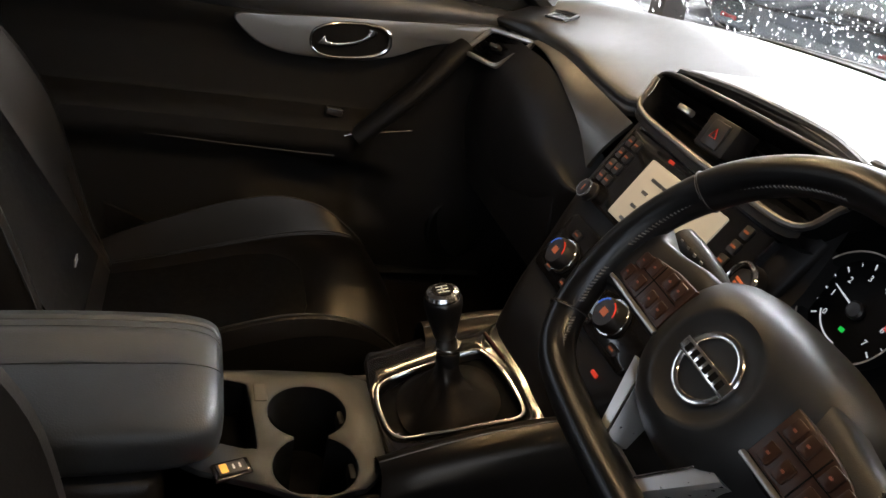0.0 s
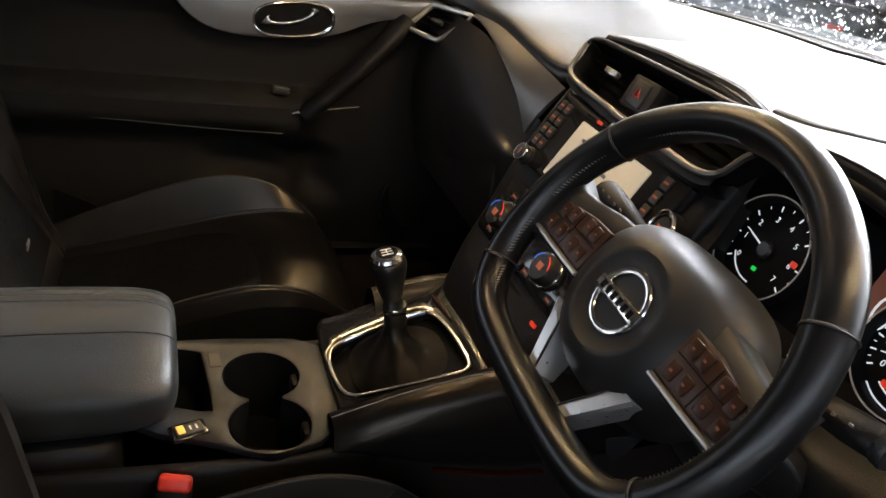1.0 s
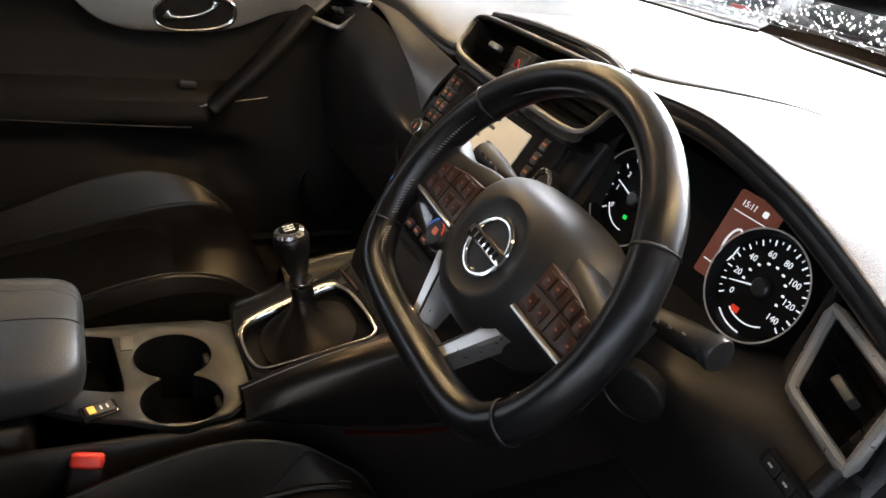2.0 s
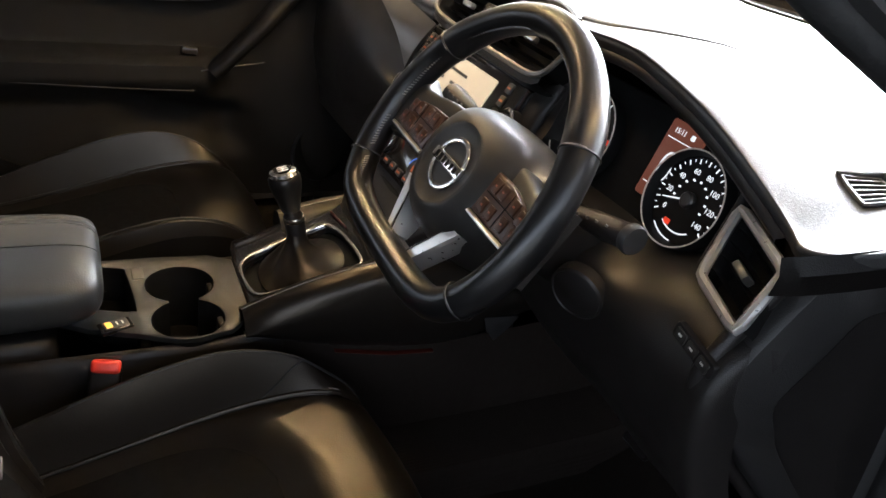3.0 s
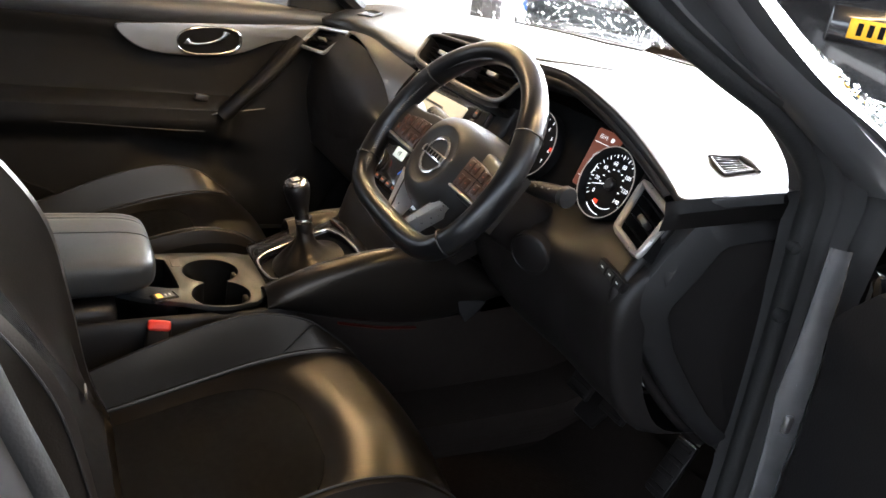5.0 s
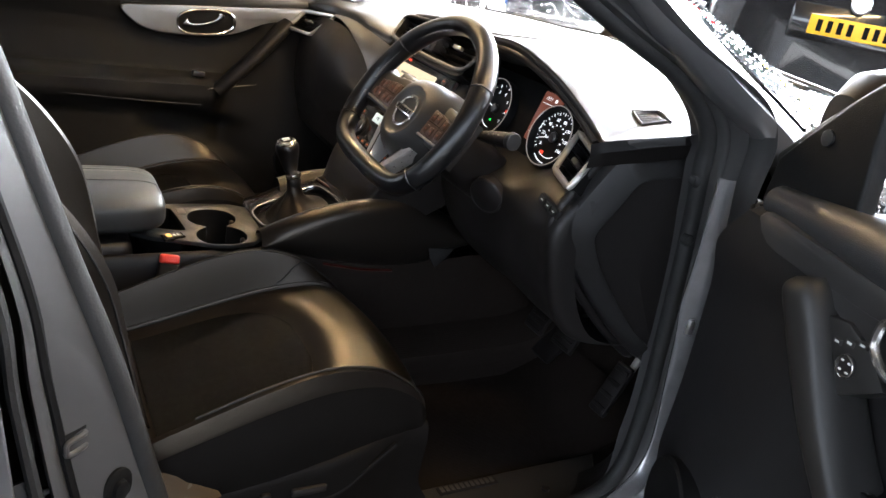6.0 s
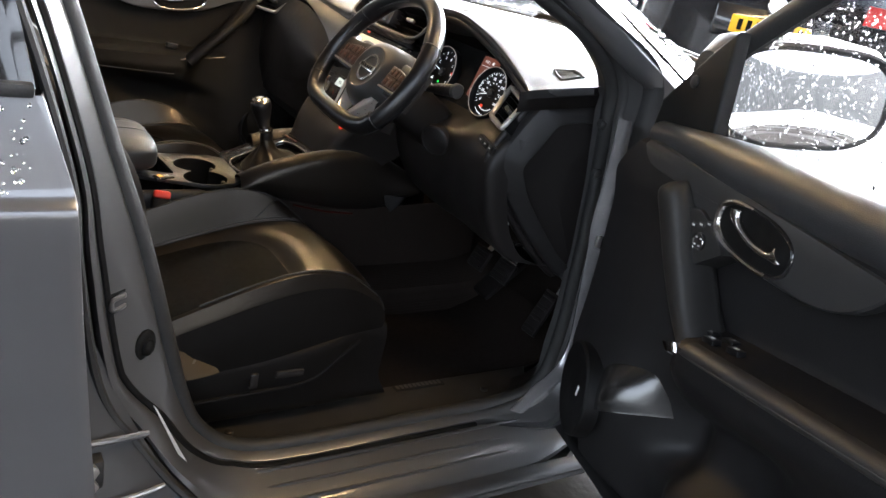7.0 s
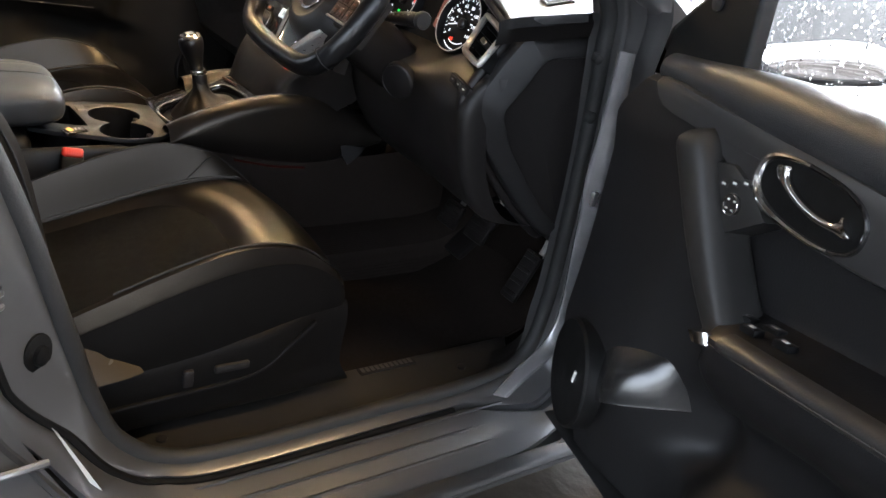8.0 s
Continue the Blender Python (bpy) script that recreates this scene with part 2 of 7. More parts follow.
# ---- ground and surroundings ----
def wet_ground():
    m = mat("wet_concrete", (0.017, 0.0125, 0.0085), 0.5, grain=0.6, size=160, vary=0.6, vsize=2.3)
    n, l = m.node_tree.nodes, m.node_tree.links
    tc = n.new("ShaderNodeTexCoord")
    pud = n.new("ShaderNodeTexNoise")
    pud.inputs["Scale"].default_value, pud.inputs["Detail"].default_value = 0.9, 4.0
    l.new(tc.outputs["Object"], pud.inputs["Vector"])
    mr = n.new("ShaderNodeMapRange")
    mr.inputs[1].default_value, mr.inputs[2].default_value = 0.42, 0.6
    mr.inputs[3].default_value, mr.inputs[4].default_value = 0.45, 0.85
    l.new(pud.outputs[0], mr.inputs[0])
    l.new(mr.outputs[0], n["Principled BSDF"].inputs["Roughness"])
    n["Principled BSDF"].inputs["Specular IOR Level"].default_value = 0.25
    peb = n.new("ShaderNodeTexNoise")
    peb.inputs["Scale"].default_value, peb.inputs["Detail"].default_value = 34.0, 6.0
    l.new(tc.outputs["Object"], peb.inputs["Vector"])
    bp = n.new("ShaderNodeBump")
    bp.inputs["Strength"].default_value, bp.inputs["Distance"].default_value = 0.6, 0.004
    l.new(peb.outputs[0], bp.inputs["Height"])
    l.new(bp.outputs[0], n["Principled BSDF"].inputs["Normal"])
    rows = [[V(x, y, GROUND + 0.006 * noise.noise((x * 1.3, y * 1.3, 0)) * (abs(x) < 9 and abs(y) < 9)) for x in (-600, -60, *[i * 0.4 for i in range(-24, 25)], 60, 600)]
            for y in (-600, -60, *[i * 0.4 for i in range(-24, 25)], 60, 600)]
    bm, _ = sheet(rows)
    tagged(part("ground", bm, m), "wet worn concrete yard with puddles", "ground", kind="structure")


wet_ground()


def canopy():
    # open-fronted canopy over the parked car, unseen, its reach set to shade the cabin
    m = mat("weathered_steel_sheet", (0.10, 0.095, 0.09), 0.6, 0.3, vary=0.3, vsize=2.0)
    rows = [[V(x, y, 3.05 + 0.02 * math.sin(x * 21) + 0.02 * (y + 8) / 12) for x in [-7 + 0.075 * i for i in range(148)]] for y in (-5.0, -2.0, 0.0, 2.4)]
    bm, _ = sheet(rows)
    bmesh.ops.solidify(bm, geom=bm.faces[:], thickness=0.02)
    roof = part("ceiling", bm, m, None)
    tagged(roof, "unseen ribbed grey steel canopy roof, shading the car", "canopy", kind="structure")
    tagged(part("trim", box(-7.0, 4.02, 2.4, 2.46, 2.9, 3.15, 0.01), m), "steel fascia along the canopy edge", "fascia", kind="structure")
    wall = mat("grey_block_wall", (0.16, 0.15, 0.14), 0.85, grain=0.4, size=60, vary=0.3, vsize=2.5)
    # unseen wall added to keep the far side dark
    tagged(part("wall_west", box(-7.2, -7.0, -5.0, 2.4, GROUND - 0.1, 3.2), wall), "unseen plain grey wall added on the far side", "wall", kind="structure")
    for x in (-6.9, -3.4):
        tagged(part("post", box(x - 0.08, x + 0.08, 2.2, 2.36, GROUND - 0.05, 3.06, 0.01), m), "steel canopy post", "post", kind="structure")
    # unseen building, added: white wall for the mirror's band, dark cladding to block sky
    white = mat("white_rendered_wall", (0.78, 0.78, 0.76), 0.8, grain=0.3, size=40, vary=0.06, vsize=1.5)
    clad = mat("dark_cladding", (0.014, 0.0145, 0.015), 0.6, vary=0.2, vsize=1.0)
    tagged(part("wall_east", box(15.0, 15.4, -30.0, 30.0, GROUND - 0.1, 1.5), white), "added white wall, the pale band in the door mirror", "wall", kind="structure")
    tagged(part("wall_east_upper", box(14.9, 15.4, -30.0, 30.0, 1.5, 4.8), clad), "added dark upper wall that blocks the low sky", "wall", kind="structure")
    # unseen lamps, added and placed for the warm highlights on sill and seats
    for k, (x, y) in enumerate(((1.35, 1.2), (-2.2, 0.2))):
        lamp = thing("canopy_lamp", (x, y, 3.0), "unseen warm strip lamp added under the canopy roof", "strip lamp", "canopy lamps")
        part("lamp_tray", box(x - 0.08, x + 0.08, y - 1.10, y + 1.10, 2.97, 3.04, 0.01), m, lamp)
        part("tube", tube([V(x, y - 1.05, 2.955), V(x, y + 1.05, 2.955)], 0.025, 10), glow("warm_tube", (1.0, 0.66, 0.30), 18.0), lamp, "warm glowing tube")


canopy()


# ---- body shell of the car ----
shell = thing("hatchback_car", (0, -0.5, GROUND), "grey metallic hatchback with its driver side open, wet with rain", "car")

# line of the door seal round the aperture, and the outer edge of the painted return beside it
INNER = [(0.60, -0.20, 1.44), (0.655, -0.10, 1.325), (0.702, 0.0, 1.228), (0.728, 0.10, 1.170), (0.744, 0.21, 1.118), (0.746, 0.285, 1.055), (0.740, 0.308, 0.98), (0.733, 0.330, 0.87),
         (0.731, 0.346, 0.70), (0.731, 0.352, 0.54), (0.731, 0.33, 0.43), (0.731, 0.24, 0.392), (0.731, 0.05, 0.386), (0.731, -0.22, 0.384), (0.731, -0.320, 0.402), (0.729, -0.378, 0.450),
         (0.727, -0.407, 0.515), (0.726, -0.430, 0.60), (0.725, -0.474, 0.765), (0.722, -0.511, 0.876), (0.718, -0.544, 0.982), (0.705, -0.572, 1.070), (0.655, -0.635, 1.25), (0.59, -0.70, 1.44)]
OUTER = [(0.67, -0.15, 1.45), (0.732, -0.02, 1.335), (0.775, 0.08, 1.235), (0.795, 0.18, 1.168), (0.812, 0.30, 1.110), (0.815, 0.345, 1.055), (0.806, 0.352, 0.98), (0.800, 0.356, 0.87),
         (0.802, 0.378, 0.70), (0.806, 0.392, 0.54), (0.830, 0.39, 0.40), (0.858, 0.26, 0.345), (0.862, 0.05, 0.335), (0.862, -0.22, 0.335), (0.850, -0.335, 0.350), (0.818, -0.415, 0.42),
         (0.796, -0.470, 0.497), (0.790, -0.520, 0.59), (0.790, -0.548, 0.764), (0.786, -0.556, 0.86), (0.778, -0.580, 0.962), (0.765, -0.612, 1.07), (0.715, -0.672, 1.25), (0.65, -0.735, 1.44)]


def aperture():
    a, b = curve(INNER, 8), curve(OUTER, 8)
    rows = []
    fold = []
    prof = ((-0.10, -0.030), (0.0, 0.0), (0.07, 0.011), (0.13, 0.013), (0.20, 0.010), (0.25, 0.000), (0.28, -0.001), (0.42, 0.000), (0.56, -0.001), (0.60, -0.010), (0.65, -0.012), (0.69, 0.000), (0.74, 0.005), (0.84, 0.004), (0.93, 0.003), (1.0, -0.004), (1.02, -0.02))
    for i, (p, q) in enumerate(zip(a, b)):
        k = max(0.0, min(1.0, (0.50 - p.z) / 0.09))
        out = V(1, 0, 0).lerp(V(0.35, 0, 0.94), k)      # outwards on the pillars, upwards on the sill
        # a black joint runs along the sill and up the rear pillar; the pillar's face inside it is flat
        g = float(np.interp(i / 8, (11, 14, 15, 16, 17, 18, 23), (0.22, 0.22, 0.42, 0.55, 0.80, 0.79, 0.79)))
        flat = ((-0.10, -0.030), (0.0, 0.0), (g * 0.12, 0.003), (g * 0.25, 0.004), (g * 0.45, 0.004), (g * 0.65, 0.004), (g * 0.82, 0.003), (g - 0.050, 0.002), (g - 0.036, -0.002), (g - 0.028, -0.012), (g + 0.028, -0.012), (g + 0.036, -0.002),
                (g + 0.052, 0.003), (g + (1 - g) * 0.5, 0.005), (g + (1 - g) * 0.85, 0.004), (1.0, -0.004), (1.02, -0.02))
        mix = max(0.0, min(1.0, (i / 8 - 10.6) / 0.8))
        rows.append([p.lerp(q, s * (1 - mix) + s2 * mix) + out * (lift * (1 - mix) + lift2 * mix) for (s, lift), (s2, lift2) in zip(prof, flat)])
        if i >= 8 * 11.4:
            fold.append(p.lerp(q, g) - out * 0.006)
    bm, _ = sheet(rows)
    bmesh.ops.recalc_face_normals(bm, faces=bm.faces)
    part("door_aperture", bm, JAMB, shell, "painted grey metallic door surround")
    # soft black seal, and a thin second lip
    part("door_seal", tube([p + V(-0.006, 0, 0) for p in a], 0.0145, 10), RUBBER, shell, "black rubber door seal")
    # trim behind the seal along the pillars
    for lo, hi in ((0, 88), (136, len(a))):
        run = a[lo:hi]
        rows = []
        for p in run:
            back = V(-0.075, 0.06 if p.y > 0 else -0.03, -0.004)
            rows.append([p + V(-0.012, 0, 0), p + V(-0.020, 0, 0) + back * 0.12, p + back * 0.5 + V(-0.006, 0, 0), p + back])
        bm, _ = sheet(rows)
        part("pillar_trim", bm, PLAST, shell, "black grained pillar trim")
    # second lip of rubber along the outer fold of the rear pillar
    part("joint_seal", tube(fold, 0.0075, 8), DARK, shell, "black joint between the pressings")
    part("outer_seal", tube([q + V(0.004, -0.012, 0) for q in b[8 * 14:8 * 22]], 0.009, 8, flat=0.7), RUBBER, shell, "black rubber lip")



aperture()


SCUFF = mat("worn_sill_plastic", (0.022, 0.0205, 0.0185), 0.38, grain=0.15, size=500, vary=0.14, vsize=9)


def sill():
    # cross-section (x, z) of the outer sill below the aperture, swept along the car
    prof = [(0.860, 0.337), (0.872, 0.333), (0.879, 0.327), (0.882, 0.318), (0.878, 0.310), (0.880, 0.304), (0.872, 0.294), (0.850, 0.288), (0.80, 0.285), (0.70, 0.285)]
    rows = [[V(x + 0.004 * math.sin(y * 1.5), y, z) for x, z in prof] for y in [-1.3 + 0.09 * i for i in range(20)] if y < 0.45]
    bm, _ = sheet(rows)
    bmesh.ops.solidify(bm, geom=bm.faces[:], thickness=0.003)
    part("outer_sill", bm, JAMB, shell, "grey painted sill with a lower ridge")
    # ribbed edge strips on the sill
    for k, (x, z) in enumerate(((0.772, 0.374), (0.80, 0.3625), (0.828, 0.352))):
        part("sill_ridge", tube([V(x, y, z + 0.001) for y in (-0.30, -0.1, 0.1, 0.30)], 0.0035, 6, flat=0.7), JAMB, shell)
    bm = slab([(0.60, -0.34), (0.712, -0.34), (0.712, 0.26), (0.70, 0.33), (0.60, 0.40)], 0.03, Matrix.Translation((0, 0, 0.379)), 0.008, 3)
    scuff = part("scuff_plate", bm, SCUFF, shell, "dull black ribbed sill plate")
    bm = slab([(0.606, 0.05), (0.624, 0.05), (0.624, 0.165), (0.606, 0.165)], 0.004, Matrix.Translation((0.003, 0, 0.3825)), 0.001)
    badge = part("sill_badge", bm, PLAST, scuff, "small bright strip with worn lettering")
    for i in range(11):
        part("lettering_bar", box(0.612, 0.624, 0.054 + 0.0098 * i, 0.0602 + 0.0098 * i, 0.3830, 0.3838), TRIM, badge)
    for y in (-0.30, 0.24):
        part("screw_cap", turned([(0.008, 0), (0.008, 0.004), (0.005, 0.0055), (0.0, 0.0055)], Matrix.Translation((0.665, y, 0.379)), 14), PLAST, scuff)


sill()


FLANGELIT = mat("lit_flange_paint", (0.30, 0.30, 0.305), 0.24, 0.7, vary=0.25, vsize=40, coat=0.5)


def pillar_details():
    # striker loop on the B-pillar
    fm = frame_at(V(0.768, -0.512, 0.700), (-0.585, 0.81, 0), (0, 0, 1))
    if (fm.to_3x3() @ V(0, 0, 1)).x < 0:
        fm = fm @ Matrix.Diagonal((1, 1, -1, 1))
    fs = fm @ Matrix.Diagonal((0.62, 0.62, 0.62, 1))
    pts = [fm @ V(0.018, 0.012, -0.004), fm @ V(0.018, 0.012, 0.008), fm @ V(-0.016, 0.012, 0.010), fm @ V(-0.020, 0.0, 0.010), fm @ V(-0.016, -0.012, 0.010), fm @ V(0.018, -0.012, 0.008), fm @ V(0.018, -0.012, -0.004)]
    part("striker", tube(curve([fs @ (fm.inverted() @ p) for p in pts], 4), 0.0030, 8), TRIM, shell, "steel door striker")
    part("striker_plate", box(-0.020, 0.026, -0.024, 0.024, -0.004, 0.003, 0.002, m=fs), DARK, shell)
    m = fm.copy()
    m.translation = V(0.753, -0.465, 0.618)
    sw = part("door_switch", turned([(0.021, -0.006), (0.021, 0.002), (0.018, 0.0045), (0.011, 0.0045), (0.010, 0.009), (0.007, 0.011), (0, 0.011)], m @ Matrix.Translation((0, 0, -0.004)) @ Matrix.Diagonal((0.95, 1.2, 1, 1)), 24), DARK, shell, "black rubber courtesy light plunger")
    part("plunger_tip", turned([(0.003, 0.004), (0.003, 0.0062), (0, 0.007)], m, 12), CHROME, sw)
    # bolts on the A-pillar
    for p in ((0.735, 0.300, 0.974), (0.735, 0.318, 0.882)):
        part("trim_clip", turned([(0.010, -0.006), (0.010, 0.004), (0.006, 0.008), (0.0, 0.009)], frame_at(p, (0, 0.95, 0.3), (0.2, -0.3, 0.95)), 16), RUBBER, shell, "round black buffer on the pillar")
    # folded flange down the screen pillar's foot, its highlight put into a pale colour
    edge = curve([V(0.803, 0.276, 1.00), V(0.801, 0.284, 0.95), V(0.800, 0.292, 0.873), V(0.800, 0.295, 0.805), V(0.800, 0.302, 0.754), V(0.800, 0.308, 0.668), V(0.800, 0.316, 0.57), V(0.802, 0.306, 0.520), V(0.806, 0.282, 0.490), V(0.808, 0.244, 0.465), V(0.812, 0.20, 0.430)], 5)
    rows = []
    for i, p in enumerate(edge):
        wob = 0.0022 * math.sin(i * 0.9) * math.exp(-((i - 18) / 5) ** 2)
        k = 0.006 + 0.005 * math.exp(-((i - 16) / 9) ** 2) + 0.003 * math.exp(-((i - 42) / 6) ** 2)
        rows.append([p + V(-k - 0.004, -k * 0.8, 0.0), p + V(-k, -k * 0.8 - 0.003, 0), p + V(wob, -0.002 + wob, 0), p + V(k, k * 0.8, 0), p + V(k + 0.002, k * 0.8 + 0.006, 0)])
    part("pillar_flange", patch(rows, 2, 1), FLANGELIT, shell, "body-colour flange edge with its highlight painted in")
    part("flange_glue", box(-0.004, 0.004, -0.006, 0.005, -0.012, 0.012, 0.003, m=Matrix.Translation((0.806, 0.296, 0.775))), SATIN, shell, "rough bead of sealer")
    # label on the pillar foot
    q = [V(0.803, -0.464, 0.556), V(0.805, -0.458, 0.548), V(0.817, -0.415, 0.459), V(0.815, -0.428, 0.474)]
    bm, _ = sheet([[q[0], q[1]], [q[3], q[2]]])
    bmesh.ops.solidify(bm, geom=bm.faces[:], thickness=0.001)
    part("sticker", bm, WHITEP, shell, "white label on the pillar foot")


pillar_details()


def rear_door():
    d = thing("rear_door", (0.86, -1.0, 0.36), "closed grey metallic rear car door with rain drops", "car door")
    rows = []
    for z, x in ((0.36, 0.835), (0.42, 0.850), (0.47, 0.872), (0.56, 0.868), (0.70, 0.868), (0.80, 0.876), (0.855, 0.882), (0.872, 0.880), (0.885, 0.868), (0.93, 0.858), (0.985, 0.845)):
        lead = -0.547 - 0.030 * max(0, min(z, 0.888) - 0.47) / 0.42 - 0.034 * max(0, z - 0.888) / 0.12
        rows.append([V(x - 0.022, lead, z), V(x - 0.004, lead - 0.004, z), V(x, lead - 0.012, z), V(x + 0.001, -0.72, z), V(x, -0.95, z), V(x - 0.006, -1.25, z), V(x - 0.02, -1.55, z)])
    bm = patch(rows, 4, 4)
    part("door_skin", bm, PAINT, d)
    part("belt_strip", box(0.842, 0.858, -1.5, -0.615, 0.984, 0.999, 0.004), RUBBER, d, "black belt line strip")
    fr = [[V(0.835, -0.612, 0.99), V(0.80, -0.640, 1.12), V(0.745, -0.69, 1.27), V(0.68, -0.75, 1.42)],
          [V(0.842, -0.636, 0.99), V(0.808, -0.664, 1.12), V(0.752, -0.714, 1.27), V(0.69, -0.775, 1.42)],
          [V(0.836, -0.662, 0.99), V(0.802, -0.69, 1.12), V(0.747, -0.74, 1.27), V(0.685, -0.80, 1.42)]]
    part("window_frame", patch(fr, 5, 4, 0.01), GLOSS, d, "gloss black window frame")
    gl = [[V(0.838, -0.655, 0.985), V(0.755, -0.73, 1.25), V(0.69, -0.79, 1.41)], [V(0.838, -1.0, 0.985), V(0.755, -1.0, 1.25), V(0.69, -1.0, 1.41)], [V(0.83, -1.5, 0.985), V(0.75, -1.45, 1.25), V(0.69, -1.4, 1.41)]]
    pn = part("window_pane", patch(gl, 5, 5, 0.004), TINT, d, "dark tinted rear window")
    pn.visible_shadow = False
    rng = random.Random(8)
    lie = Matrix(((0, 0, 1), (1, 0, 0), (0, 1, 0)))
    drops([(V(0.858 + (0.985 - z) * 0.19 if z > 0.886 else 0.8815, y, z), lie, 0.0010 + 0.0022 * rng.random() ** 3, 1 + rng.random() * 0.6)
           for y, z in [(-0.62 - 0.5 * rng.random(), 0.89 + 0.09 * rng.random()) for k in range(500)]], DROP, "door_rain", "rain beads on the rear door paint")
    # hinge in the gap to the sill
    h = part("hinge", box(0.80, 0.842, -0.565, -0.530, 0.46, 0.505, 0.004), RUBBER, d)
    part("hinge_bolt", turned([(0.011, 0), (0.011, 0.008), (0.006, 0.010), (0, 0.010)], frame_at((0.842, -0.548, 0.47), (0, 1, 0), (0, 0, 1)), 6), SATIN, h)
    part("hinge_bolt", turned([(0.011, 0), (0.011, 0.008), (0.006, 0.010), (0, 0.010)], frame_at((0.842, -0.548, 0.494), (0, 1, 0), (0, 0, 1)), 6), SATIN, h)


rear_door()


def road_wheels():
    for sx in (-1, 1):
        for y in (1.18, -1.50):
            c = frame_at((sx * 0.74, y, GROUND + 0.33), (0, sx, 0), (0, 0, 1))
            w = part("wheel", turned([(0.21, -0.10), (0.31, -0.10), (0.33, -0.075), (0.33, 0.075), (0.31, 0.10), (0.22, 0.10)], c, 36), RUBBER, shell, "black tyre")
            part("rim", turned([(0.225, -0.07), (0.225, 0.095), (0.20, 0.085), (0.07, 0.07), (0.05, 0.085), (0, 0.085)], c, 24), SATIN, w, "silver rim")


road_wheels()


def lower_pillar():
    # panel below the rear door's leading edge, with a pressed edge and a round bung
    rows = [[V(0.788, -0.548, 0.68), V(0.800, -0.58, 0.68), V(0.80, -0.64, 0.68)], [V(0.793, -0.498, 0.55), V(0.812, -0.55, 0.55), V(0.815, -0.64, 0.55)],
            [V(0.818, -0.430, 0.43), V(0.838, -0.50, 0.43), V(0.845, -0.62, 0.43)], [V(0.852, -0.35, 0.350), V(0.858, -0.46, 0.345), V(0.862, -0.62, 0.345)]]
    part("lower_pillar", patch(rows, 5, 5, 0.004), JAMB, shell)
    part("bung", turned([(0.022, -0.004), (0.022, 0.0005), (0.019, 0.0015), (0.017, 0.0008), (0, 0.0010)], frame_at((0.850, -0.480, 0.402), (0, 1, 0), (-0.25, 0, 1)), 24), PAINT, shell, "round metal bung")
    # pressed ridges in the flange's pale colour, which paints their highlights
    part("pressed_edge", tube([V(0.810, -0.470, 0.515), V(0.820, -0.51, 0.52), V(0.826, -0.58, 0.523)], 0.005, 8), FLANGELIT, shell)
    part("pressed_edge", tube([V(0.836, -0.449, 0.442), V(0.842, -0.49, 0.438), V(0.846, -0.55, 0.434)], 0.004, 8), FLANGELIT, shell)


lower_pillar()


def screen_base(x):
    """Where the windscreen meets the dashboard."""
    return 0.83 - 1.6 * abs(x) ** 5, 1.085 - 0.05 * abs(x) ** 2


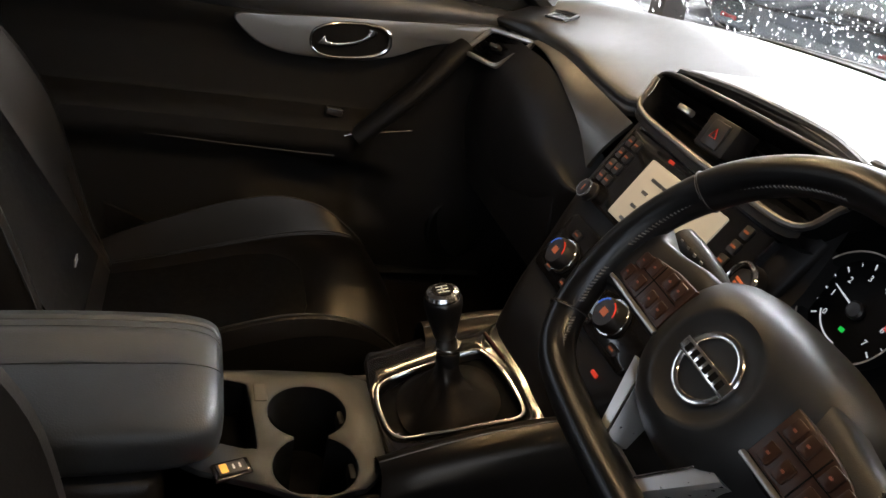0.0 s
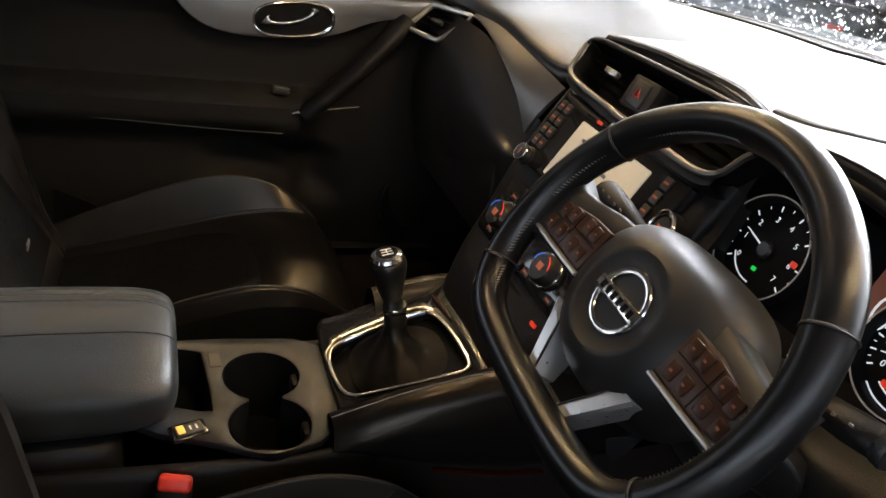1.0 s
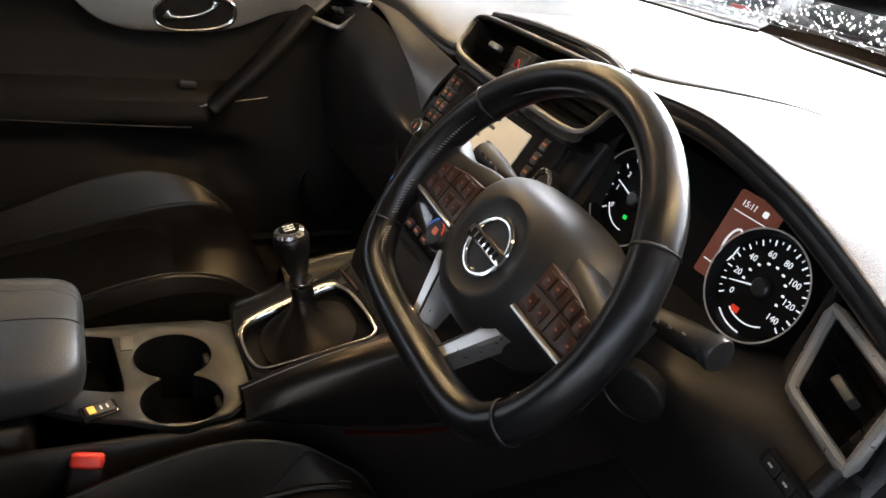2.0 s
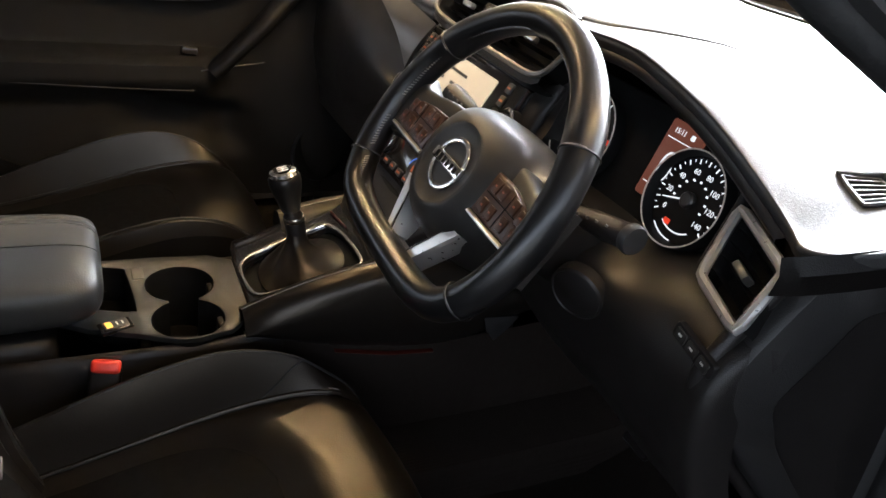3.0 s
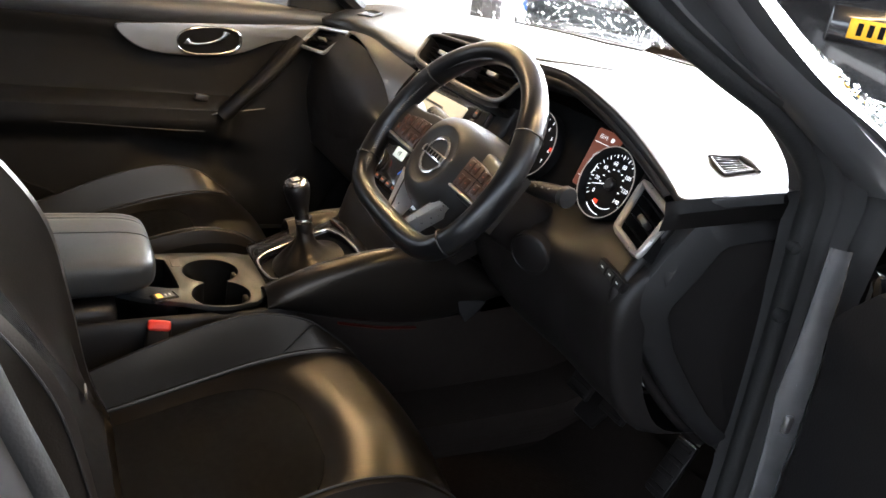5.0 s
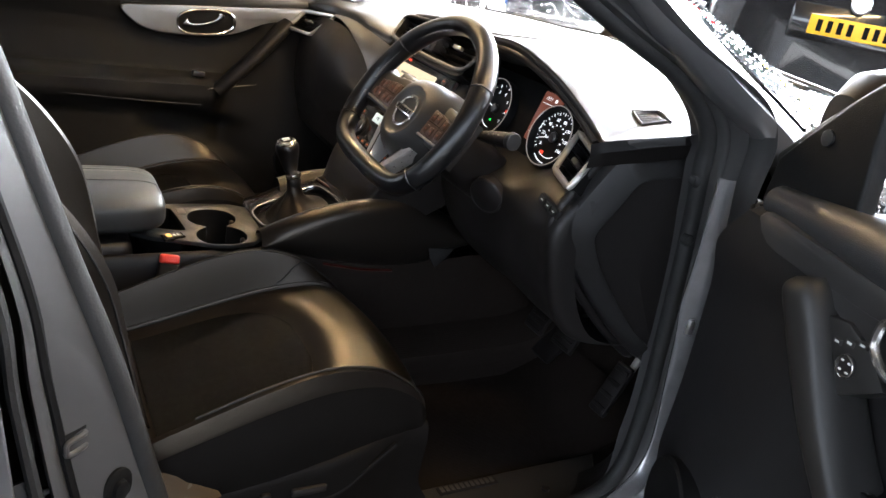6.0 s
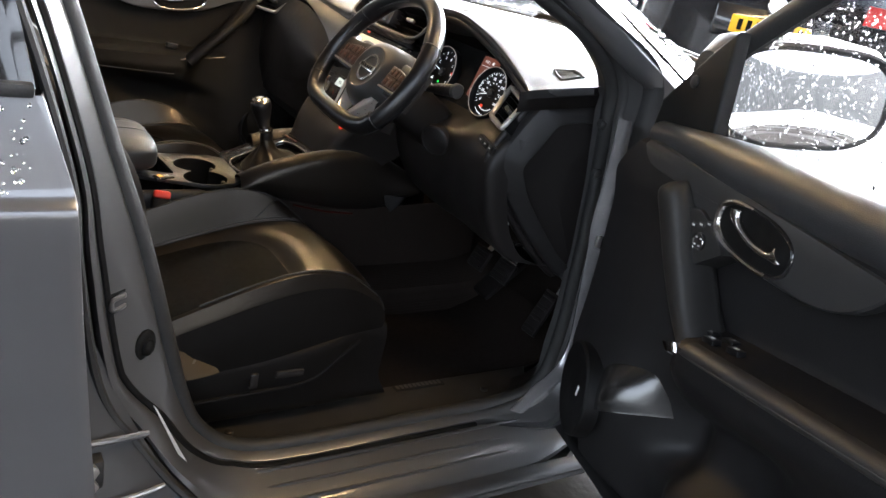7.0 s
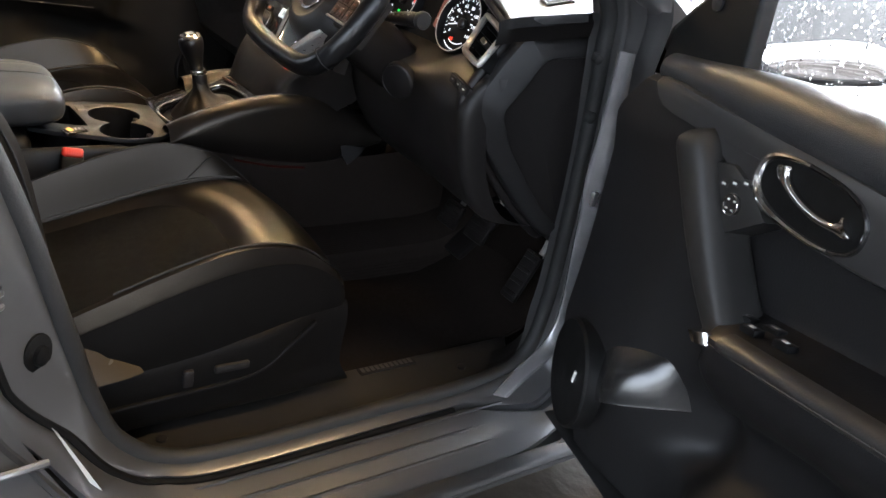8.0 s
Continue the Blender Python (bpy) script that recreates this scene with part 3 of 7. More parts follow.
def cabin_shell():
    # floor with tunnel, bulkhead, roof and lining, far side; all of the same car
    fl = [[V(x, y, z) for x, z in ((-0.72, 0.42), (-0.66, 0.36), (-0.45, 0.345), (-0.2, 0.35), (-0.12, 0.44), (0.22, 0.44), (0.28, 0.35), (0.45, 0.345), (0.60, 0.355), (0.66, 0.372))] for y in (-1.4, -0.6, 0.0, 0.3)]
    fl += [[V(x, y, z + dz) for x, z in ((-0.72, 0.42), (-0.66, 0.36), (-0.45, 0.345), (-0.2, 0.35), (-0.12, 0.44), (0.22, 0.44), (0.28, 0.35), (0.45, 0.345), (0.60, 0.355), (0.66, 0.372))] for y, dz in ((0.5, 0.02), (0.66, 0.16), (0.78, 0.42), (0.80, 0.65))]
    part("carpet", patch(fl, 3, 4, 0.006), CARPET, shell, "black floor carpet")
    part("kick_panel", patch([[V(0.66, 0.42, 0.37), V(0.655, 0.42, 0.6), V(0.66, 0.40, 0.85)], [V(0.655, 0.55, 0.38), V(0.645, 0.45, 0.6), V(0.655, 0.42, 0.85)], [V(0.65, 0.72, 0.55), V(0.64, 0.72, 0.7), V(0.65, 0.7, 0.9)]], 5, 5, 0.006), PLAST, shell)
    rf = [[V(-0.62, y, 1.40 - d), V(-0.5, y, 1.46 - d), V(0, y, 1.49 - d), V(0.5, y, 1.46 - d), V(0.62, y, 1.42 - d)] for y, d in ((-0.12, 0.05), (-0.4, 0.0), (-0.9, 0.0), (-1.5, 0.04), (-2.1, 0.14))]
    lin = mat("grey_roof_lining", (0.36, 0.35, 0.33), 0.95, vary=0.08, vsize=60)
    part("roof_lining", patch(rf, 4, 4), lin, shell, "pale grey roof lining")
    rf2 = [[q + V(q.x * 0.06, 0, 0.045) for q in r] for r in rf]
    part("roof_skin", patch(rf2, 4, 4), PAINT, shell)
    part("rear_bulkhead", patch([[V(-0.7, -2.1, 0.35), V(0, -2.15, 0.35), V(0.7, -2.1, 0.35)], [V(-0.72, -2.15, 0.9), V(0, -2.2, 0.9), V(0.72, -2.15, 0.9)], [V(-0.6, -2.1, 1.32), V(0, -2.12, 1.38), V(0.6, -2.1, 1.32)]], 4, 4, 0.02), PLAST, shell)
    part("far_rear_side", patch([[V(-0.74, -0.72, 0.36), V(-0.76, -0.72, 0.7), V(-0.73, -0.72, 1.0)], [V(-0.74, -1.4, 0.36), V(-0.76, -1.4, 0.7), V(-0.73, -1.4, 1.0)], [V(-0.72, -2.12, 0.36), V(-0.74, -2.12, 0.7), V(-0.71, -2.12, 1.0)]], 4, 4, 0.02), PLAST, shell)
    part("near_rear_side", patch([[V(0.77, -0.62, 0.36), V(0.79, -0.64, 0.7), V(0.77, -0.68, 0.98)], [V(0.77, -1.4, 0.36), V(0.79, -1.4, 0.7), V(0.77, -1.4, 0.98)], [V(0.74, -2.12, 0.36), V(0.74, -2.12, 0.7), V(0.71, -2.12, 0.98)]], 4, 4, 0.02), PLAST, shell)
    part("kick_panel", patch([[V(-0.70, 0.20, 0.37), V(-0.70, 0.20, 0.6), V(-0.705, 0.20, 0.95)], [V(-0.69, 0.45, 0.38), V(-0.69, 0.45, 0.6), V(-0.70, 0.42, 1.0)], [V(-0.68, 0.82, 0.40), V(-0.68, 0.82, 0.7), V(-0.69, 0.80, 1.0)]], 5, 5, 0.006), PLAST, shell)
    xs = [-0.72 + 0.09 * i for i in range(17)]
    rows = [[V(x, screen_base(x)[0] - 0.006, screen_base(x)[1] - 0.016) for x in xs], [V(x, screen_base(x)[0] + 0.045, screen_base(x)[1] - 0.034) for x in xs], [V(x, max(0.80 - 0.5 * max(0, abs(x) - 0.66), screen_base(x)[0] + 0.03), 0.95) for x in xs], [V(x, 0.84, 0.6) for x in xs], [V(x, 0.84, 0.2) for x in xs]]
    bm, _ = sheet(rows)
    bmesh.ops.solidify(bm, geom=bm.faces[:], thickness=0.01)
    part("firewall", bm, DARK, shell)
    # far pillars
    part("far_pillar", tube(curve([V(-0.72, 0.30, 1.04), V(-0.70, 0.12, 1.16), V(-0.66, -0.06, 1.30), V(-0.60, -0.16, 1.42)], 5), 0.04, 10, flat=0.7), PLASTG, shell)
    part("far_pillar", tube(curve([V(-0.73, -0.66, 0.95), V(-0.68, -0.69, 1.2), V(-0.60, -0.72, 1.42)], 5), 0.05, 10, flat=0.6), PLASTG, shell)
    # near screen pillar, painted outside and trimmed inside
    part("screen_pillar", tube(curve([V(0.79, 0.45, 0.985), V(0.785, 0.38, 1.05), V(0.765, 0.25, 1.125), V(0.735, 0.09, 1.225), V(0.685, -0.05, 1.335), V(0.63, -0.15, 1.44)], 6), 0.036, 12, flat=0.75), PAINT, shell, "grey painted screen pillar")


cabin_shell()


def windscreen():
    w = thing("windscreen", (0, 0.8, 1.1), "rain-spotted laminated car windscreen", "windscreen")
    rows = []
    for i in range(13):
        x = -0.72 + 0.12 * i
        yb, zb = screen_base(x)
        xt = x * 0.82
        yt = -0.12 - 0.10 * abs(xt) ** 2
        rows.append([V(x, yb + 0.03, zb - 0.02).lerp(V(xt, yt, 1.44 - 0.09 * abs(xt)), s) + V(0, 0.05 * s * (1 - s), 0.05 * s * (1 - s)) for s in [k / 8 for k in range(9)]])
    bm = patch(rows, 2, 2, 0.005)
    g = part("pane", bm, GLASS, w)
    g.visible_shadow = False
    # rain drops
    rng = random.Random(5)
    spots = []
    lie = Matrix.Rotation(radians(-58), 3, "X")
    for k in range(4200):
        i, j = rng.random() * 11.99, rng.random() ** 1.3 * 6.5
        a, b = int(i), int(j)
        p = rows[a][b].lerp(rows[a + 1][b], i - a).lerp(rows[a][b + 1].lerp(rows[a + 1][b + 1], i - a), j - b)
        spots.append((p + V(0, 0.004, 0.005), lie, 0.0011 + 0.0034 * rng.random() ** 4, 1 + rng.random()))
    drops(spots, DROP, "windscreen_rain", "clear rain drops on the windscreen")
    edge = [V(x, screen_base(x)[0] + 0.01, screen_base(x)[1] - 0.012) for x in [-0.7 + 0.1 * i for i in range(15)]]
    part("screen_edge", tube(edge, 0.016, 8, flat=0.5), RUBBER, w, "black band along the glass edge")


windscreen()


def bonnet():
    b = thing("car_bonnet", (0, 1.2, 0.95), "wet grey metallic bonnet and front wings", "bonnet")
    rows = []
    for y, z0 in ((0.87, 1.050), (0.97, 1.050), (1.2, 1.035), (1.45, 0.995), (1.62, 0.93), (1.70, 0.83)):
        rows.append([V(x, y - 0.38 * abs(x / 0.8) ** 3 * (1 if y < 1 else 0.4), z0 - dz) for x, dz in ((-0.82, 0.10), (-0.72, 0.04), (-0.5, 0.0), (-0.25, -0.005), (0, 0.0), (0.25, -0.005), (0.5, 0.0), (0.72, 0.04), (0.82, 0.10))])
    part("panel", patch(rows, 4, 5, 0.01), PAINT, b)
    wg = [[V(0.80, 0.40, 1.02), V(0.84, 0.45, 0.93), V(0.87, 0.42, 0.80), V(0.86, 0.42, 0.50)], [V(0.82, 0.8, 1.0), V(0.87, 0.8, 0.9), V(0.89, 0.8, 0.75), V(0.87, 0.8, 0.45)], [V(0.8, 1.4, 0.93), V(0.86, 1.4, 0.85), V(0.88, 1.4, 0.75), V(0.86, 1.4, 0.6)], [V(0.72, 1.8, 0.85), V(0.78, 1.8, 0.78), V(0.78, 1.8, 0.7), V(0.75, 1.8, 0.6)]]
    part("wing", patch(wg, 5, 5, 0.008), PAINT, b)
    wg = [[V(-q.x, q.y, q.z) for q in r] for r in wg]
    part("wing", patch(wg, 5, 5, 0.008), PAINT, b)
    # wiper lying along the screen foot
    wp = thing("wiper", (0.1, 0.86, 1.10), "black wiper lying at the foot of the windscreen", "wiper")
    line = [V(x, screen_base(x)[0] + 0.05, screen_base(x)[1] + 0.004) for x in [-0.45 + 0.07 * i for i in range(14)]]
    part("blade", tube(line, 0.008, 6, flat=0.7), RUBBER, wp)
    part("arm", tube([line[7] + V(0, 0.0, 0.012), line[10] + V(0, 0.02, 0.012), line[13] + V(0.05, 0.03, 0.0)], 0.009, 6, flat=0.5), PLAST, wp)


bonnet()


from mathutils.bvhtree import BVHTree

# ---- dashboard ----
dash = thing("dashboard", (0.0, 0.3, 0.9), "black soft-touch dashboard with silver-framed vents", "dashboard")

# rear edge of the pad: x, y, z
PAD_EDGE = [(-0.70, 0.185, 1.005), (-0.60, 0.225, 1.003), (-0.52, 0.228, 1.004), (-0.40, 0.222, 1.008), (-0.28, 0.218, 1.000), (-0.165, 0.225, 1.000), (-0.145, 0.262, 1.064), (0.05, 0.262, 1.074), (0.20, 0.225, 1.080),
            (0.27, 0.185, 1.084), (0.34, 0.168, 1.092), (0.42, 0.166, 1.094), (0.494, 0.178, 1.073), (0.540, 0.190, 1.050), (0.585, 0.198, 1.025), (0.625, 0.196, 1.008), (0.654, 0.182, 1.005), (0.680, 0.190, 1.012), (0.700, 0.215, 1.022), (0.722, 0.268, 1.034)]


def pad():
    ctrl = []
    for x, y, z in PAD_EDGE:
        yb, zb = screen_base(x)
        yb = max(yb, y + 0.10)
        a = V(x, yb, zb - 0.012)
        b = V(x * 1.0, y + (yb - y) * 0.62, zb * 0.5 + max(z, 1.055) * 0.5 + 0.004)
        c = V(x, y + (yb - y) * 0.30, max(z + 0.006, 1.045 if x < 0.1 else 1.042))
        d = V(x, y + 0.022, z + (0.020 if -0.68 < x < -0.16 else 0.004))
        e = V(x, y + 0.002, z)
        f = V(x, y + 0.004, z - 0.012)
        ctrl.append([a, b, c, d, e, f])
    return part("pad", patch(ctrl, 6, 4), SOFT, dash, "soft grained black top pad")


TOP = BVHTree.FromObject(pad(), bpy.context.evaluated_depsgraph_get())


def on_pad(x, y):
    """Point and normal of the pad's top under (x, y)."""
    p, n, i, d = TOP.ray_cast(V(x, y, 1.3), V(0, 0, -1))
    return p, (n if n.z > 0 else -n)


def screen_slot(x0, x1):
    # dark demister slot along the foot of the windscreen
    near, far = [], []
    for k in range(13):
        s = k / 12
        x = x0 + (x1 - x0) * s
        w = 0.040 * min(1.0, 6 * s + 0.12, 6 * (1 - s) + 0.12)
        y = screen_base(x)[0] - 0.070
        near.append(on_pad(x, y - w)[0] + V(0, 0, 0.0025))
        far.append(on_pad(x, y + w * 0.8)[0] + V(0, 0, 0.0025))
    bm, _ = sheet([near, far])
    bmesh.ops.recalc_face_normals(bm, faces=bm.faces)
    bmesh.ops.solidify(bm, geom=bm.faces[:], thickness=0.0015)
    s = part("screen_slot", bm, DARK, dash, "long black demister slot")
    part("slot_lip", tube(near + far[::-1], 0.0025, 6, closed=True), SOFT, s)


screen_slot(-0.54, -0.115)
screen_slot(-0.055, 0.50)


def box_vent(name, c, mirrored=False):
    """A four-sided end vent: silver frame, dark box, vanes and a thumb tab. c: inner-upper, outer-upper, outer-lower, inner-lower corners."""
    c = [Vector(q) for q in c]
    mid = sum(c, Vector()) / 4
    nrm = (c[1] - c[3]).cross(c[0] - c[2]).normalized()
    if nrm.y > 0:
        nrm = -nrm
    loop = []
    for i in range(4):
        a, b, d = c[i - 1], c[i], c[(i + 1) % 4]
        loop += [b.lerp(a, 0.45), b.lerp(a, 0.12), b.lerp((a + d) / 2, 0.045), b.lerp(d, 0.12)]
    v = part(name, tube(loop, 0.0052, 8, closed=True, flat=1.0, up=nrm), SILVER, dash, "satin silver vent frame")
    inner = [mid.lerp(p, 0.94) for p in loop]
    part("vent_box", loft([[p - nrm * 0.000 for p in inner], [mid.lerp(p, 0.9) - nrm * 0.035 for p in inner]], False), DARK, v)
    part("vent_back", loft([[mid.lerp(p, 0.9) - nrm * 0.034 for p in inner], [mid.lerp(p, 0.1) - nrm * 0.034 for p in inner]], True), DARK, v)
    for k in range(1, 5):
        s = k / 5
        a, b = c[0].lerp(c[3], s), c[1].lerp(c[2], s)
        a, b = a.lerp(b, 0.08), b.lerp(a, 0.08)
        bm, _ = sheet([[a - nrm * 0.003, b - nrm * 0.003], [a - nrm * 0.022 + V(0, 0, 0.003), b - nrm * 0.022 + V(0, 0, 0.003)]])
        bmesh.ops.solidify(bm, geom=bm.faces[:], thickness=0.0022)
        part("vane", bm, PLASTG, v)
    m = frame_at(mid - nrm * 0.002, c[1] - c[0], c[0] - c[3])
    part("thumb_tab", box(-0.013, 0.013, -0.004, 0.004, -0.010, 0.003, 0.002, m=m), TRIM, v)


RV = [(0.552, 0.222, 0.990), (0.648, 0.183, 0.980), (0.660, 0.136, 0.935), (0.579, 0.168, 0.938)]
box_vent("end_vent", RV)
LV = [(-0.552, 0.226, 0.992), (-0.660, 0.180, 0.985), (-0.664, 0.132, 0.936), (-0.578, 0.170, 0.934)]
box_vent("end_vent", LV)


def demister(sd):
    # slotted outlet let into the pad, its rim and slats lying on the pad's curve
    c = [V(sd * x, y, 0) for x, y in ((0.590, 0.286), (0.606, 0.316), (0.650, 0.297), (0.632, 0.270))]

    def at(s, t, h):
        q = c[0].lerp(c[3], s).lerp(c[1].lerp(c[2], s), t)
        p, n = on_pad(q.x, q.y)
        return p + n * h
    bm, _ = sheet([[at(i / 8, j / 5, 0.0010) for i in range(9)] for j in range(6)])
    bmesh.ops.recalc_face_normals(bm, faces=bm.faces)
    v = part("side_demister", bm, DARK, dash, "black demister outlet with slats")
    rim = [at(i / 8, 0, 0.0015) for i in range(9)] + [at(1, j / 5, 0.0015) for j in range(1, 6)] + [at(1 - i / 8, 1, 0.0015) for i in range(1, 9)] + [at(0, 1 - j / 5, 0.0015) for j in range(1, 5)]
    part("outlet_rim", tube(rim, 0.0024, 6, closed=True), PLASTG, v)
    # raised hood along the rear and inner edges
    part("outlet_hood", tube([at(-0.12, -0.05, 0.001), at(-0.10, 0.6, 0.003), at(-0.06, 1.18, 0.004), at(0.5, 1.22, 0.004), at(1.10, 1.15, 0.002)], [0.002, 0.0035, 0.0045, 0.0045, 0.002], 8), PLASTG, v, "dark hood over the outlet")
    for k in range(5):
        s = 0.14 + 0.18 * k
        part("slat", tube([at(s, 0.06, 0.002), at(s, 0.5, 0.0025), at(s, 0.94, 0.002)], 0.0017, 6), SOFT, v)


demister(1)
demister(-1)


def pad_crease():
    # rolled step where the hood over the instruments meets the main pad
    xy = curve([(0.235, 0.232, 0), (0.300, 0.236, 0), (0.350, 0.262, 0), (0.410, 0.300, 0), (0.460, 0.320, 0)], 6)
    n = len(xy)
    line = [on_pad(q.x, q.y)[0] + V(0, 0, -0.001) for q in xy]
    part("pad_crease", tube(line, [0.0085 * (1 - 0.9 * i / n) for i in range(n)], 10, flat=0.7), SOFT, dash, "rolled step across the top pad")


pad_crease()


def passenger_side():
    # satin wing strip from the end vent to the centre stack
    up = curve([V(-0.545, 0.226, 1.000), V(-0.48, 0.226, 1.004), V(-0.40, 0.222, 1.006), V(-0.28, 0.217, 0.998), V(-0.145, 0.215, 0.986)], 6)
    lo = curve([V(-0.545, 0.222, 0.992), V(-0.44, 0.205, 0.994), V(-0.33, 0.192, 0.976), V(-0.235, 0.185, 0.945), V(-0.172, 0.180, 0.905)], 6)
    rows = [[a.lerp(b, s) + V(0, -0.006 * math.sin(s * math.pi), 0) for s in (0, 0.2, 0.4, 0.6, 0.8, 1)] for a, b in zip(up, lo)]
    bm, _ = sheet(rows)
    bmesh.ops.recalc_face_normals(bm, faces=bm.faces)
    bmesh.ops.solidify(bm, geom=bm.faces[:], thickness=0.006)
    part("wing_strip", bm, TRIM, dash, "brushed satin trim strip")
    # face below it, down to the knees
    ctrl = []
    for x, yo in ((-0.70, 0.02), (-0.66, 0.0), (-0.56, -0.005), (-0.44, -0.01), (-0.33, -0.005), (-0.24, 0.0), (-0.19, 0.005), (-0.172, 0.03), (-0.170, 0.09)):
        zt = 0.985 if x < -0.4 else (0.985 + (x + 0.4) * -0.32)
        ctrl.append([V(x, 0.212 + yo * 0.5, zt), V(x, 0.180 + yo, zt - 0.05), V(x, 0.165 + yo, 0.86), V(x - 0.012, 0.172 + yo, 0.78), V(x - 0.022, 0.20 + yo, 0.69), V(x - 0.02, 0.26 + yo, 0.63), V(x - 0.02, 0.40 + yo, 0.60)])
    part("passenger_face", patch(ctrl, 4, 4), PLAST, dash, "black moulded passenger side")
    out = [(-0.60, 0.70), (-0.23, 0.70), (-0.205, 0.73), (-0.215, 0.83), (-0.24, 0.86), (-0.58, 0.86), (-0.61, 0.83)]
    m = Matrix(((1, 0, 0, 0), (0, 0, -1, 0.176), (0, 1, 0, 0), (0, 0, 0, 1)))
    part("glovebox_lid", slab(out, 0.012, m @ Matrix.Translation((0, 0, 0.010)), 0.004, 3), PLAST, dash)


passenger_side()

# the plane of the centre stack: s across, v up the face, h proud of it
SU = V(0, 0.49, 0.872).normalized()
SN = V(0, -0.872, 0.49).normalized()
SO = V(MID, 0.170, 0.945)


def stack_at(s, v, h=0.0):
    return SO + V(s, 0, 0) + SU * v + SN * h


STACK = frame_at(SO, (1, 0, 0), SU)


def rounded(w, h, r, n=5, cx=0.0, cy=0.0):
    out = []
    for sx, sy, a0 in ((1, 1, 0), (-1, 1, 90), (-1, -1, 180), (1, -1, 270)):
        for k in range(n + 1):
            a = radians(a0 + 90 * k / n)
            out.append((cx + sx * (w - r) + r * math.cos(a), cy + sy * (h - r) + r * math.sin(a)))
    return out


def panel(name, s, v, w, h, proud, material, parent, r=0.004, depth=0.01, bevel=0.0015, label=""):
    m = STACK @ Matrix.Translation((s, v, proud))
    return part(name, slab(rounded(w, h, r), depth, m, bevel), material, parent, label)


def centre_stack():
    # carrier body that closes the stack to the sides
    ctrl = []
    for s, back in ((-0.205, 0.12), (-0.185, 0.03), (-0.165, 0.0), (0.0, 0.0), (0.165, 0.0), (0.185, 0.03), (0.205, 0.12)):
        ctrl.append([stack_at(s, 0.075, -back - 0.012), stack_at(s, 0.03, -back - 0.010), stack_at(s * 0.98, -0.06, -back - 0.010), stack_at(s * 0.86, -0.15, -back - 0.010), stack_at(s * 0.70, -0.21, -back), stack_at(s * 0.60, -0.28, -back - 0.01)])
    part("stack_body", patch(ctrl, 4, 4), PLAST, dash, "black centre stack surround")
    unit = thing("infotainment_unit", stack_at(0, -0.055, -0.02), "gloss black touchscreen unit with lit keys, in the centre stack", "touchscreen")
    panel("bezel", 0, 0.0, 0.152, 0.056, 0.004, GLOSS, unit, 0.010, 0.03, 0.003)
    part("top_edge", tube([stack_at(-0.14, 0.058, 0.002), stack_at(0.0, 0.061, 0.003), stack_at(0.14, 0.058, 0.002)], 0.0025, 8), CHROME, unit, "thin bright upper edge")
    scr = panel("screen", 0.008, -0.006, 0.082, 0.042, 0.0060, SCREEN, unit, 0.003, 0.002, 0.0006, "lit cream-coloured display")
    for i, (s, v, w) in enumerate(((-0.045, 0.022, 0.012), (-0.01, 0.022, 0.022), (-0.05, 0.004, 0.006), (-0.015, 0.004, 0.006), (0.02, 0.004, 0.006), (-0.05, -0.016, 0.006), (-0.015, -0.016, 0.006), (0.02, -0.016, 0.006), (-0.048, -0.036, 0.008))):
        panel("screen_mark", 0.008 + s, v - 0.006, w, 0.0022, 0.0066, TRIM, scr, 0.001, 0.0006, 0.0)
    for side in (-1, 1):
        for k in range(4):
            for j in range(2 if side < 0 else 1):
                s = side * (0.118 + 0.016 * (1 - j) if side < 0 else 0.122)
                b = panel("key", s, 0.036 - 0.019 * k, 0.0065, 0.0075, 0.0068, BUTTON, unit, 0.002, 0.004, 0.0008)
                panel("key_mark", s, 0.036 - 0.019 * k, 0.0038, 0.0013, 0.0073, AMBER, b, 0.0005, 0.0006, 0.0)
        m = STACK @ Matrix.Translation((side * 0.128, -0.047 if side < 0 else -0.045, 0.004)) @ Matrix.Diagonal((0.86, 0.86, 0.86, 1))
        kn = part("volume_knob", turned([(0.0165, 0), (0.0165, 0.003), (0.0145, 0.004), (0.0135, 0.016), (0.0115, 0.018), (0, 0.0178)], m, 28), BUTTON, unit)
        part("knob_ring", tube([m @ V(0.0138 * math.cos(a), 0.0138 * math.sin(a), 0.016) for a in [2 * math.pi * j / 28 for j in range(28)]], 0.0016, 6, closed=True, up=SN), CHROME, kn, "chrome ring")
        part("knob_mark", box(-0.001, 0.001, -0.005, 0.005, 0.0178, 0.0186, m=m), AMBER, kn)
    panel("slot", -0.02, 0.046, 0.06, 0.0016, 0.0046, DARK, unit, 0.001, 0.002, 0.0)
    panel("media_light", -0.045, 0.046, 0.006, 0.0022, 0.0052, REDL, unit, 0.001, 0.001, 0.0)
    # climate panel
    clim = thing("climate_panel", stack_at(0, -0.15, -0.02), "black climate control panel with two dials and amber-lit keys", "climate panel")
    panel("fascia", 0, -0.122, 0.130, 0.044, 0.001, GLOSS, clim, 0.012, 0.02, 0.003)
    for s in (-0.078, 0.066):
        m = STACK @ Matrix.Translation((s, -0.128, 0.002))
        kn = part("dial", turned([(0.0235, 0), (0.0235, 0.004), (0.0205, 0.006), (0.0190, 0.018), (0.0165, 0.0205), (0, 0.0200)], m, 32), BUTTON, clim)
        part("dial_ring", tube([m @ V(0.0215 * math.cos(a), 0.0215 * math.sin(a), 0.005) for a in [2 * math.pi * j / 32 for j in range(32)]], 0.0018, 6, closed=True, up=SN), CHROME, kn)
